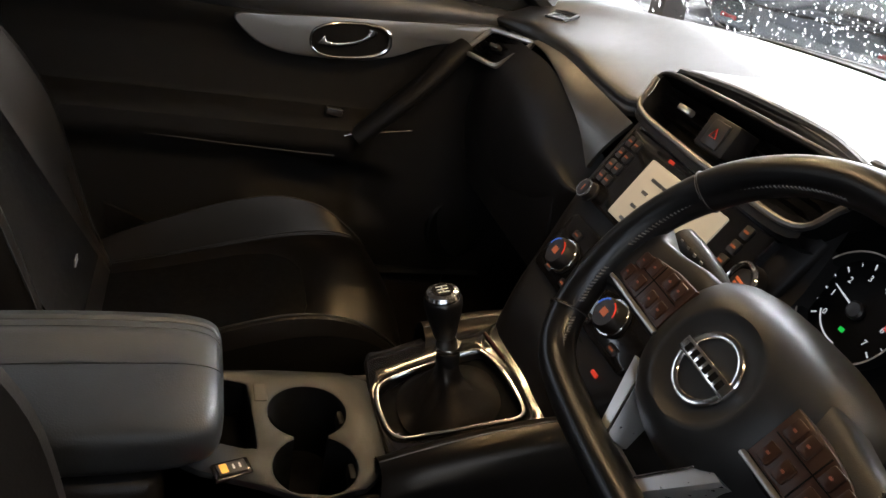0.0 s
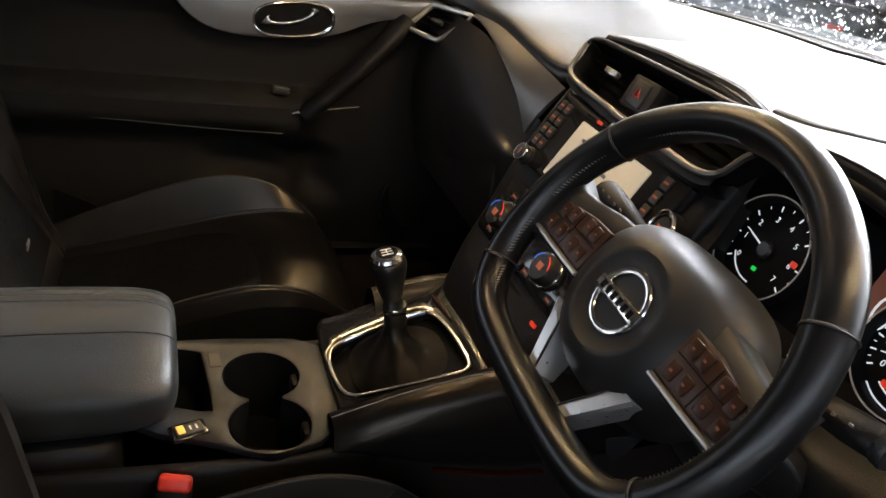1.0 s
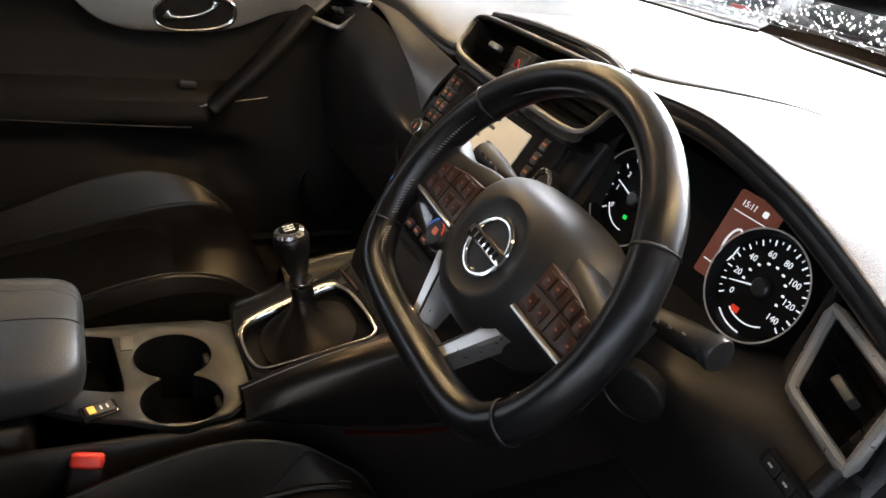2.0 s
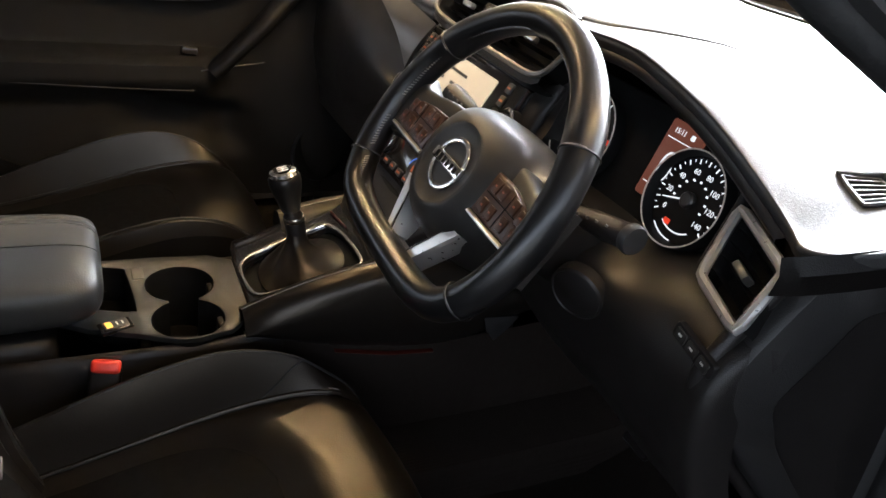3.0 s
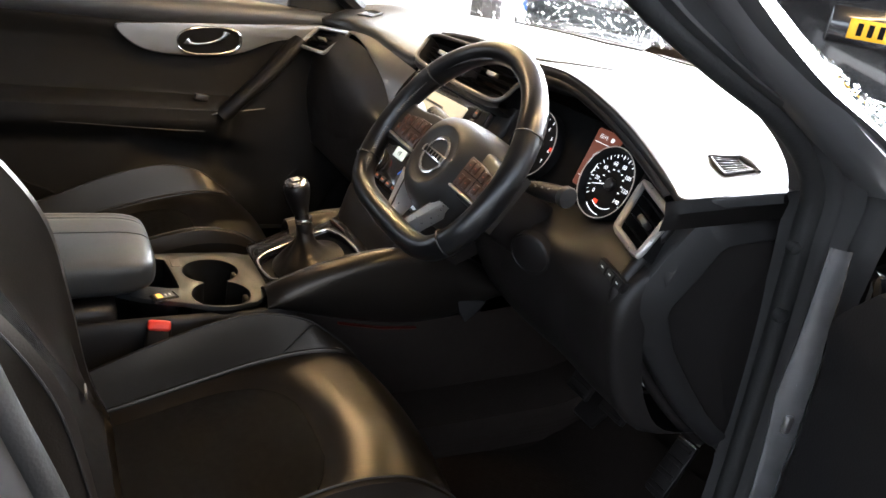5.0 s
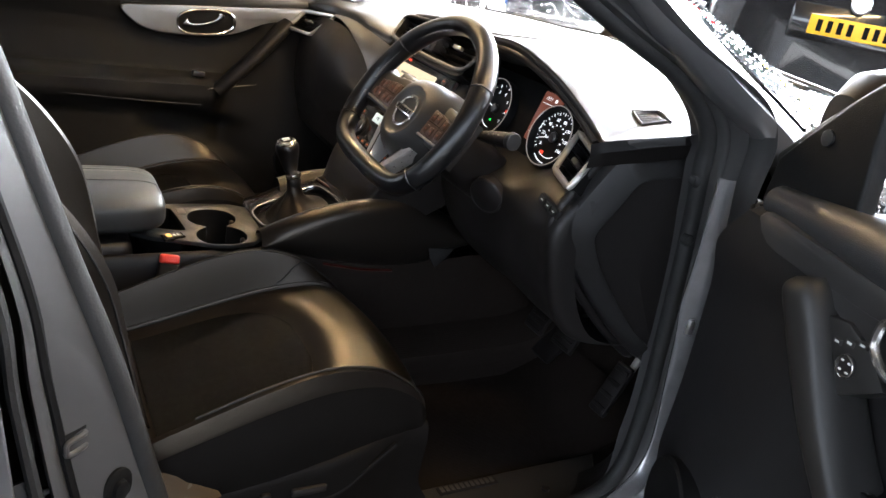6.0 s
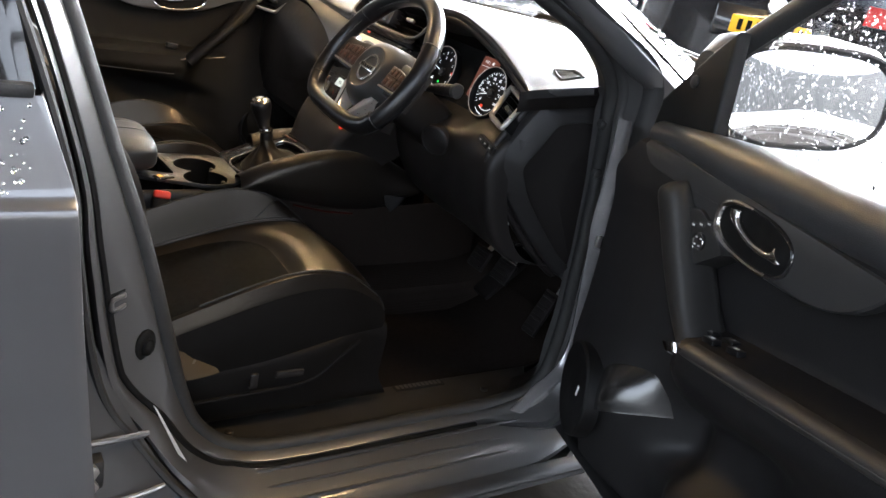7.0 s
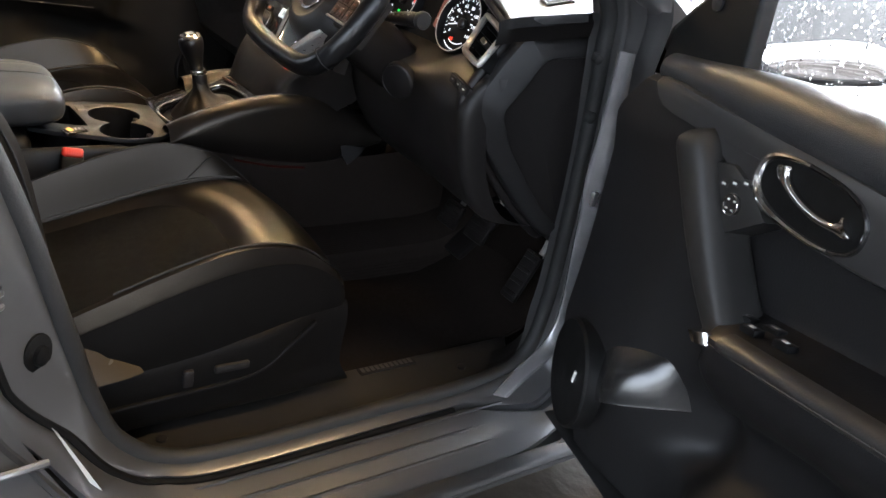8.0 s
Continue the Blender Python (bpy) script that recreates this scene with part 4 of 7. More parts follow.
        for k, mt in ((0, BLUEL), (1, REDL)):
            arc = [m @ V(0.0165 * math.cos(a), 0.0165 * math.sin(a), 0.0207) for a in [radians((110 if k == 0 else 10) + 8 * j) for j in range(9)]]
            part("dial_arc", tube(arc, 0.0010, 5), mt, kn)
        part("dial_mark", box(-0.0055, 0.0055, -0.004, 0.005, 0.0200, 0.0208, 0.0, m=m), AMBER, kn)
    panel("readout", -0.022, -0.095, 0.021, 0.010, 0.0022, SCREENW, clim, 0.002, 0.002, 0.0004, "small pale display reading HI")
    for s in (-0.09, -0.045, -0.02, 0.005, 0.03, 0.095):
        for v in (-0.098, -0.152):
            if s in (-0.045, -0.02, 0.005) and v > -0.1:
                continue
            b = panel("key", s, v, 0.0085, 0.0052, 0.004, BUTTON, clim, 0.002, 0.004, 0.0008)
            panel("key_mark", s, v, 0.0046, 0.0013, 0.0046, AMBER, b, 0.0005, 0.0006, 0.0)
    # words on the readout
    written("readout_text", "HI", 0.013, STACK @ Matrix.Translation((-0.022, -0.095, 0.0028)), DARK, clim)
    # storage below, with a dark floor
    panel("lower_tray", 0, -0.20, 0.095, 0.025, -0.004, DARK, dash, 0.010, 0.02, 0.003)
    panel("tray_light", 0.10, -0.185, 0.006, 0.0025, 0.002, REDL, dash, 0.001, 0.002, 0.0)


SCREENW = glow("lit_pale_display", (0.75, 0.85, 0.8), 0.06)
centre_stack()


def centre_vents():
    # housing with a silver lip round two outlets and the hazard key between them
    a, b = V(-0.140, 0.240, 1.060), V(0.262, 0.218, 1.074)
    c, d = V(-0.102, 0.196, 1.020), V(0.225, 0.186, 1.016)
    nrm = V(0, -0.80, 0.60)
    vents = thing("centre_vents", (0.05, 0.24, 1.02), "pair of black centre air vents in a satin silver lower lip", "air vent")
    loop = curve([a, a.lerp(b, 0.25) + V(0, 0, 0.004), a.lerp(b, 0.75) + V(0, 0, 0.004), b, b.lerp(d, 0.5) + V(0.006, 0, 0), d, d.lerp(c, 0.3) + V(0, 0, -0.006), d.lerp(c, 0.7) + V(0, 0, -0.006), c, c.lerp(a, 0.5) + V(-0.01, 0, 0)], 5, True)
    part("surround", tube([q + V(0, -0.003, -0.002) for q in loop[19:49]], 0.0042, 8, flat=0.9, up=nrm), TRIM, vents, "satin silver lip round the foot of the vents")
    part("upper_rim", tube(loop[48:] + loop[:21], 0.0042, 8, flat=0.9, up=nrm), PLAST, vents, "black upper rim")
    mid = sum(loop, Vector()) / len(loop)
    part("housing", loft([[mid.lerp(p, 0.97) for p in loop], [mid.lerp(p, 0.92) - nrm * 0.05 for p in loop]], "end"), DARK, vents)
    apron = [loop[i] for i in range(len(loop)) if 24 <= i <= 46]
    rows = [[p + V(0, -0.002, -0.006), p + V(0, -0.006, -0.014), p + V(0, 0.006, -0.024), p + V(0, 0.022, -0.03)] for p in apron]
    bm, _ = sheet(rows)
    bmesh.ops.solidify(bm, geom=bm.faces[:], thickness=0.004)
    part("apron", bm, PLASTG, vents, "grey moulded lip below the vents")
    for lo, hi in ((0.05, 0.40), (0.60, 0.95)):
        for k in range(1, 5):
            s = k / 5
            p, q = a.lerp(c, s).lerp(b.lerp(d, s), lo), a.lerp(c, s).lerp(b.lerp(d, s), hi)
            bm, _ = sheet([[p - nrm * 0.004, q - nrm * 0.004], [p - nrm * 0.024, q - nrm * 0.024]])
            bmesh.ops.solidify(bm, geom=bm.faces[:], thickness=0.0025)
            part("vane", bm, PLAST, vents)
        p = a.lerp(c, 0.5).lerp(b.lerp(d, 0.5), (lo + hi) / 2)
        part("thumb_tab", box(-0.014, 0.014, -0.004, 0.004, -0.006, 0.004, 0.002, m=frame_at(p, (1, 0, 0), SU)), SATIN, vents)
    hz = frame_at((0.040, 0.212, 1.036), (1, -0.03, 0.02), (0, 0.36, 0.93))
    k = part("hazard_key", slab(rounded(0.030, 0.021, 0.004), 0.03, hz @ Matrix.Translation((0, 0, 0.004)), 0.003), PLAST, vents, "black hazard key with a red triangle")
    part("hazard_button", slab(rounded(0.016, 0.016, 0.003), 0.004, hz @ Matrix.Translation((0, 0, 0.0065)), 0.0015), BUTTON, k)
    tri = [hz @ V(0.007 * math.sin(radians(120 * j)), 0.007 * math.cos(radians(120 * j)) - 0.001, 0.0072) for j in range(3)]
    part("triangle", tube(tri, 0.0010, 5, closed=True, up=(0, -0.8, 0.6)), REDP, k)
    # raised lip of the pad behind the vents
    part("pad_lip", tube(curve([V(-0.150, 0.268, 1.062), V(-0.05, 0.272, 1.072), V(0.06, 0.266, 1.078), V(0.16, 0.25, 1.082), V(0.25, 0.21, 1.084)], 5), 0.006, 8), PLASTG, dash)


centre_vents()


# faint emission stands in for the reflection on the chrome dial rings
RINGGLINT = glow("glint_dial_ring", (0.8, 0.7, 0.6), 0.012)
DIALF = mat("matt_black_dial", (0.004, 0.004, 0.0045), 0.6, vary=0.1, spec=0.2)


def cluster():
    # visor band, hollow and back plate
    edge = curve([Vector(q) + V(0, 0.002, -0.010) for q in PAD_EDGE[8:16]], 6)
    mouth = [V(0.375 + (p.x - 0.375) * 0.955, p.y + 0.004, p.z - 0.012) for p in edge]
    deep = [V(0.375 + (p.x - 0.375) * 0.95, 0.270, 0.955 + (p.z - 0.955) * 0.72) for p in edge]
    rows = [[p, p.lerp(q, 0.5) + V(0, -0.006, 0.002), q, q.lerp(r, 0.35), q.lerp(r, 0.7), r] for p, q, r in zip(edge, mouth, deep)]
    bm, _ = sheet(rows)
    part("visor", bm, PLAST, dash, "black visor over the instruments")
    cl = thing("instrument_cluster", (0.375, 0.26, 0.90), "lit instrument cluster with two round dials and a display between", "instrument cluster")
    m = frame_at((0.375, 0.240, 0.957), (1, 0, 0), (0, 0.33, 0.944))
    part("back_plate", slab(rounded(0.185, 0.075, 0.03), 0.02, m @ Matrix.Translation((0, 0, -0.004)), 0.004), DARK, cl, "black back plate")

    def dial(cx, r, needle, first, last, n, name, words):
        d = m @ Matrix.Translation((cx, 0.0, 0.0))
        face = part(name, turned([(r, -0.004), (r, 0.010), (r * 0.97, 0.013), (r * 0.93, 0.010), (r * 0.90, 0.0015), (0, 0.001)], d, 48), DIALF, cl)
        part("dial_ring", tube([d @ V(r * 0.985 * math.cos(a), r * 0.985 * math.sin(a), 0.014) for a in [2 * math.pi * j / 48 for j in range(48)]], 0.0009, 6, closed=True, up=m.to_3x3() @ V(0, 0, 1)), RINGGLINT, face, "thin bright ring")
        for k in range(n):
            a = radians(first + (last - first) * k / (n - 1))
            big = k % 2 == 0
            q = d @ Matrix.Rotation(a, 4, "Z")
            part("tick", box(r * (0.74 if big else 0.79), r * 0.84, -0.0007 if big else -0.0004, 0.0007 if big else 0.0004, 0.0016, 0.0022, m=q), WHITEL, face)
        for k, word in enumerate(words):
            a = radians(first + (last - first) * k / (len(words) - 1))
            written("numeral", word, 0.0088, d @ Matrix.Translation((r * 0.58 * math.cos(a), r * 0.58 * math.sin(a), 0.0022)), WHITEL, face)
        q = d @ Matrix.Rotation(radians(needle), 4, "Z")
        part("needle", slab([(-r * 0.12, -0.0012), (r * 0.62, -0.0005), (r * 0.62, 0.0005), (-r * 0.12, 0.0012)], 0.001, q @ Matrix.Translation((0, 0, 0.006))), WHITEL, face, "white pointer")
        part("needle_hub", turned([(0.009, 0.001), (0.009, 0.006), (0.007, 0.008), (0, 0.008)], d, 20), BUTTON, face)
        return d, face

    d, f = dial(-0.093, 0.056, 165, 215, -35, 15, "rev_counter", "01234567")
    part("lamp", slab(rounded(0.003, 0.0022, 0.001), 0.0006, d @ Matrix.Translation((0.0, -0.022, 0.0024))), GREENL, f)
    part("lamp", slab(rounded(0.004, 0.003, 0.001), 0.0006, d @ Matrix.Translation((0.036, 0.004, 0.0024))), REDL, f)
    part("gauge_arc", tube([d @ V(0.037 * math.cos(a), 0.037 * math.sin(a), 0.002) for a in [radians(-150 + 8 * j) for j in range(9)]], 0.0008, 5), WHITEL, f)
    d, f = dial(0.097, 0.053, 197, 215, -35, 29, "speedometer", ("0", "20", "40", "60", "80", "100", "120", "140"))
    for k in range(9):
        a = radians(185 - 25 * k)
        part("inner_numeral", slab(rounded(0.0016, 0.0011, 0.0005), 0.0005, d @ Matrix.Translation((0.022 * math.cos(a), 0.022 * math.sin(a), 0.0022))), WHITEL, f)
    part("lamp", slab(rounded(0.0045, 0.003, 0.001), 0.0006, d @ Matrix.Translation((-0.012, -0.030, 0.0024))), REDL, f)
    part("gauge_arc", tube([d @ V(0.036 * math.cos(a), 0.036 * math.sin(a), 0.002) for a in [radians(-120 + 8 * j) for j in range(9)]], 0.0008, 5), WHITEL, f)
    part("gauge_arc", tube([d @ V(0.046 * math.cos(a), 0.046 * math.sin(a), 0.002) for a in [radians(-125 + 8 * j) for j in range(6)]], 0.0008, 5), WHITEL, f)
    sm = m @ Matrix.Translation((0.046, 0.022, 0.0))
    s = part("display", slab(rounded(0.027, 0.045, 0.003), 0.004, sm, 0.001), SCREENB, cl, "dim red-brown information display")
    part("display_line", box(-0.022, 0.022, 0.024, 0.025, 0.0004, 0.001, m=sm), WHITEL, s)
    part("display_line", box(-0.022, 0.022, -0.030, -0.029, 0.0004, 0.001, m=sm), WHITEL, s)
    written("display_time", "15:11", 0.0085, sm @ Matrix.Translation((-0.008, 0.034, 0.001)), WHITEL, s)
    part("display_icon", slab(rounded(0.003, 0.003, 0.0015), 0.0008, sm @ Matrix.Translation((0.012, 0.034, 0.001))), WHITEL, s)
    part("car_icon", tube([sm @ V(0.009 * math.cos(a) - 0.002, 0.017 * math.sin(a) - 0.006, 0.001) for a in [2 * math.pi * j / 16 for j in range(16)]], 0.0012, 5, closed=True, up=m.to_3x3() @ V(0, 0, 1)), WHITEL, s)


cluster()


AMBERB = glow("lit_start_marks", (1.0, 0.22, 0.05), 0.07)


def driver_face():
    # moulded lower face round the column and below the end vent
    ctrl = []
    for x, dy in ((0.205, 0.05), (0.24, 0.03), (0.32, 0.015), (0.40, 0.01), (0.48, 0.01), (0.56, 0.0), (0.62, -0.003), (0.662, -0.008), (0.672, 0.03)):
        zt = 0.908 if x < 0.55 else 0.935
        ctrl.append([V(x, 0.225 + dy * 0.3, zt + 0.002), V(x, 0.168 + dy, zt - 0.018), V(x, 0.138 + dy, 0.872), V(x, 0.142 + dy, 0.82), V(x, 0.170 + dy, 0.74), V(x, 0.225 + dy, 0.68), V(x, 0.33 + dy, 0.66)])
    part("driver_face", patch(ctrl, 4, 4), PLAST, dash, "black moulded driver side")
    # cheek between visor and end vent
    ctrl = [[V(0.530, 0.245, 1.008), V(0.530, 0.245, 0.985), V(0.53, 0.225, 0.935)], [V(0.542, 0.232, 1.012), V(0.538, 0.230, 0.992), V(0.556, 0.185, 0.934)], [V(0.548, 0.240, 1.012), V(0.546, 0.240, 0.992), V(0.572, 0.182, 0.93)]]
    part("vent_cheek", patch(ctrl, 4, 4), PLAST, dash)
    ctrl = [[V(0.548, 0.232, 1.012), V(0.60, 0.20, 1.008), V(0.655, 0.176, 0.998), V(0.672, 0.18, 0.99)], [V(0.548, 0.230, 0.996), V(0.60, 0.208, 0.992), V(0.650, 0.185, 0.984), V(0.672, 0.17, 0.96)], [V(0.60, 0.20, 0.96), V(0.63, 0.18, 0.955), V(0.660, 0.155, 0.955), V(0.676, 0.15, 0.93)], [V(0.58, 0.17, 0.93), V(0.62, 0.155, 0.93), V(0.664, 0.132, 0.928), V(0.678, 0.135, 0.90)]]
    part("vent_surround", patch([[q + V(0, 0.040, 0) for q in r] for r in ctrl], 4, 4), PLAST, dash)
    # knee cap and switch strip
    m = frame_at((0.463, 0.134, 0.853), (0.90, 0.42, 0.0), (0.10, -0.25, 0.95))
    part("knee_cap", turned([(0.032, -0.012), (0.032, 0.0015), (0.0295, 0.0035), (0.0285, 0.002), (0.026, 0.0035), (0, 0.0045)], m @ Matrix.Translation((0, 0, 0.002)), 36), PLAST, dash, "round black cap")
    m = frame_at((0.629, 0.130, 0.897), (1.0, -0.06, -0.2), (0.2, 0.05, 1.0))
    m = m @ Matrix.Diagonal((0.84, 0.84, 0.5, 1))
    sw = part("switch_strip", slab(rounded(0.034, 0.0095, 0.004), 0.012, m @ Matrix.Translation((0, 0, -0.004)), 0.002), PLAST, dash)
    for k, mt in ((-0.02, BUTTON), (0.0, BUTTON), (0.02, BUTTON)):
        b = part("switch_button", slab(rounded(0.0085, 0.0065, 0.002), 0.004, m @ Matrix.Translation((k, 0, 0.0006)), 0.001), mt, sw)
        part("switch_mark", slab(rounded(0.0028, 0.0012, 0.0005), 0.0005, m @ Matrix.Translation((k, 0.001, 0.0012))), WHITEP, b)
    # start button
    m = frame_at((0.220, 0.160, 0.943), (1, -0.25, 0), (0.0, 0.35, 0.94))
    st = part("start_button", turned([(0.0245, -0.006), (0.0245, 0.005), (0.022, 0.008), (0.0195, 0.0065), (0.0185, 0.003), (0.0175, 0.003), (0.0170, 0.0065), (0.0140, 0.0075), (0, 0.007)], m, 36), BUTTON, dash, "round black start button")
    part("chrome_ring", tube([m @ V(0.0225 * math.cos(a), 0.0225 * math.sin(a), 0.0065) for a in [2 * math.pi * j / 36 for j in range(36)]], 0.0030, 8, closed=True, up=m.to_3x3() @ V(0, 0, 1)), CHROME, st)
    for v, w in ((0.0035, 0.009), (-0.0015, 0.008), (-0.006, 0.006)):
        part("button_mark", box(-w, w, v - 0.0014, v + 0.0014, 0.0072, 0.0080, m=m), AMBERB, st)
    part("amber_slit", tube([V(0.148, 0.206, 0.972), V(0.163, 0.205, 0.977)], 0.0022, 6), AMBER, dash)
    # plate beside the stack that carries the button
    ctrl = [[V(0.165, 0.205, 1.01), V(0.19, 0.21, 1.01), V(0.235, 0.235, 1.02)], [V(0.170, 0.185, 0.95), V(0.20, 0.182, 0.95), V(0.245, 0.205, 0.955)], [V(0.175, 0.16, 0.89), V(0.205, 0.160, 0.89), V(0.25, 0.17, 0.90)], [V(0.18, 0.135, 0.80), V(0.205, 0.135, 0.80), V(0.25, 0.15, 0.80)]]
    part("button_plate", patch([[q + V(0, 0.004, 0) for q in r] for r in ctrl], 4, 4), PLAST, dash)


driver_face()


CAPG = mat("dark_cap_plastic", (0.0135, 0.0130, 0.0132), 0.38, grain=0.2, size=800, vary=0.12, spec=0.45)


def dash_end():
    # side of the dashboard that the open door bares: a broad bevel round a sunken panel, outlines as (y, z)
    out = curve([(0.345, 1.008, 0), (0.262, 1.000, 0), (0.222, 0.992, 0), (0.204, 0.980, 0), (0.178, 0.944, 0), (0.150, 0.899, 0), (0.143, 0.884, 0), (0.144, 0.866, 0), (0.156, 0.846, 0), (0.186, 0.800, 0), (0.270, 0.708, 0), (0.335, 0.652, 0), (0.352, 0.644, 0), (0.372, 0.645, 0), (0.375, 0.80, 0), (0.362, 0.95, 0)], 5, True)
    inn = curve([(0.343, 0.966, 0), (0.280, 0.962, 0), (0.246, 0.956, 0), (0.232, 0.944, 0), (0.216, 0.918, 0), (0.192, 0.884, 0), (0.186, 0.872, 0), (0.187, 0.860, 0), (0.196, 0.842, 0), (0.216, 0.808, 0), (0.290, 0.722, 0), (0.342, 0.676, 0), (0.352, 0.670, 0), (0.362, 0.672, 0), (0.366, 0.80, 0), (0.356, 0.94, 0)], 5, True)
    mid = sum(out, Vector()) / len(out)

    def ring(line, x, k=1.0):
        return [V(x + 0.10 * (q.x - 0.25), mid.x + (q.x - mid.x) * k, mid.y + (q.y - mid.y) * k) for q in line]
    rings = [ring(out, 0.655, 1.0), ring(out, 0.664, 1.012), ring(out, 0.672, 1.006), ring(out, 0.677, 0.985), [a.lerp(b, 0.85) for a, b in zip(ring(out, 0.678), ring(inn, 0.692))], ring(inn, 0.691)]
    cap = part("end_cap", loft(rings, False), CAPG, dash, "dark grey bevelled end cap of the dashboard")
    part("end_cap_panel", loft([ring(inn, 0.6915), ring(inn, 0.688, 0.985), ring(inn, 0.688, 0.3)], "end"), PLAST, cap, "sunken black panel")
    # rolled lip of the fascia beside the cap
    lip = ring(out, 0.652, 1.0)[14:62]
    part("cap_lip", tube([q + V(0, -0.006, -0.001) for q in lip], 0.0085, 10), PLAST, dash, "rolled lip beside the end cap")
    # band over the cap, under the pad
    a = [V(0.652, 0.166, 1.004), V(0.672, 0.182, 1.015), V(0.692, 0.24, 1.028), V(0.705, 0.33, 1.042)]
    rows = [curve([q + V(0.004, -0.006, -0.004) for q in a], 5), curve([q + V(0.010, -0.008, -0.018) for q in a], 5), curve([q + V(0.004, -0.004, -0.040) for q in a], 5)]
    bm, _ = sheet(rows)
    bmesh.ops.solidify(bm, geom=bm.faces[:], thickness=0.006)
    part("end_band", bm, PLAST, dash, "black band over the end cap")
    # bright clips along the lower edge, above the pedals
    for q in ((0.60, 0.24, 0.705), (0.585, 0.27, 0.69), (0.57, 0.32, 0.665)):
        part("clip", box(-0.003, 0.003, -0.006, 0.006, -0.002, 0.002, 0.001, m=Matrix.Translation(q)), SATIN, dash)


dash_end()


# ---- steering wheel and column ----
WO = V(0.383, 0.0122, 0.9599)
WN = V(0, -0.848, 0.53).normalized()
WTURN = radians(3)          # the wheel stands turned a little to the right
WX = V(1, 0, 0) * math.cos(WTURN) - V(0, 0.53, 0.848).normalized() * math.sin(WTURN)
WU = WN.cross(WX)
WHEEL = frame_at(WO, WX, WU)


def wheel_at(u, v, h=0.0):
    return WO + WX * u + WU * v + WN * h


RIMH = 0.012        # the rim stands this far before the hub


def rim_line(a, r=0.164):
    """Point of the rim's middle line at the angle a: round, with a flattened foot and soft corners."""
    k = r / 0.164
    u, v = r * math.cos(a), r * math.sin(a)
    low = -0.110 * k
    d = v - low
    v = low + 0.5 * (d + math.sqrt(d * d + 0.0016)) - 0.006 if d < 0.06 else v
    return u - 0.001, v + 0.004


def steering_wheel():
    w = thing("steering_wheel", WO, "black leather steering wheel with silver lower spoke and lit switch pads", "steering wheel")
    n = 120
    pts, rad = [], []
    for k in range(n):
        a = 2 * math.pi * k / n
        u, v = rim_line(a)
        thumb = math.exp(-((math.degrees(a) - 38) / 12) ** 2) + math.exp(-((math.degrees(a) - 142) / 12) ** 2)
        pts.append(wheel_at(u, v, RIMH))
        rad.append(0.0158 + 0.0016 * thumb)
    part("rim", tube(pts, rad, 18, closed=True, flat=1.12, up=WN), RIMLEA, w, "smooth black leather rim")
    # sewn joints across the rim
    for deg in (31, 147, 205, 331):
        a = radians(deg)
        u, v = rim_line(a)
        u2, v2 = rim_line(a + 0.02)
        c = wheel_at(u, v, RIMH)
        along = (wheel_at(u2, v2, RIMH) - c).normalized()
        out = along.cross(WN).normalized()
        rr = 0.0162 + 0.0012
        ring = [c + out * (rr * math.cos(b)) + WN * (rr * 1.12 * math.sin(b)) for b in [2 * math.pi * j / 24 for j in range(24)]]
        part("rim_seam", tube(ring, 0.0009, 6, closed=True, up=along), RUBBER, w, "fine dark seam")
        part("seam_thread", tube([q + along * 0.0014 for q in ring[2:11]], 0.0004, 5), STITCH, w)
    # stitches along the inner side of the grips
    bm = bmesh.new()
    for lo, hi in ((100, 143), (151, 176), (186, 202), (208, 244), (296, 328), (334, 356), (4, 28), (34, 80)):
        m = int((hi - lo) * 0.75)
        for k in range(m):
            a = radians(lo + (hi - lo) * k / m)
            u, v = rim_line(a, 0.1495)
            u2, v2 = rim_line(a + 0.02, 0.1495)
            c = wheel_at(u, v, RIMH + 0.0045)
            along = (wheel_at(u2, v2, RIMH + 0.0045) - c).normalized()
            box(-0.0045, 0.0045, -0.0005, 0.0005, -0.0006, 0.0006, m=frame_at(c, WN + along * 0.55, along), bm=bm)
    tagged(part("stitching", bm, STITCH, w), kind="stuff")
    # airbag cover: a soft shield, wider above, with a dish round the emblem
    prof = [(0.094, -0.060), (0.093, -0.044), (0.090, -0.030), (0.084, -0.016), (0.076, -0.005), (0.067, 0.003), (0.057, 0.009), (0.049, 0.0125), (0.0455, 0.0132), (0.043, 0.0122), (0.036, 0.0098), (0.030, 0.0090), (0.0, 0.0088)]
    rings = []
    for r, h in prof:
        ring = []
        for j in range(64):
            a = 2 * math.pi * j / 64
            c, s = math.cos(a), math.sin(a)
            k = max(0.0, min(1.0, (r - 0.040) / 0.045))
            wide = 1 + k * (0.02 + 0.10 * max(0.0, s) * abs(c) * 2 - 0.06 * max(0.0, -s))
            tall = 1 - k * (0.22 * max(0.0, s) ** 3 + 0.14 * max(0.0, -s) ** 2)
            rr = max(r, 0.0004)
            ring.append(wheel_at(rr * wide * c, 0.002 + rr * tall * s, h + 0.004))
        rings.append(ring)
    cover = part("airbag_cover", loft([curve(r, 1, True) for r in rings]), COVER, w, "domed dark grey cover")
    # emblem: ring with a bar across
    em = [wheel_at(0.0265 * math.cos(a), 0.002 + 0.0265 * math.sin(a), 0.0145) for a in [2 * math.pi * j / 40 for j in range(40)]]
    part("emblem_ring", tube(em, 0.0030, 8, closed=True, flat=0.6, up=WN), CHROME, cover, "chrome ring emblem")
    EM = WHEEL @ Matrix.Translation((0, 0.002, -0.0185))
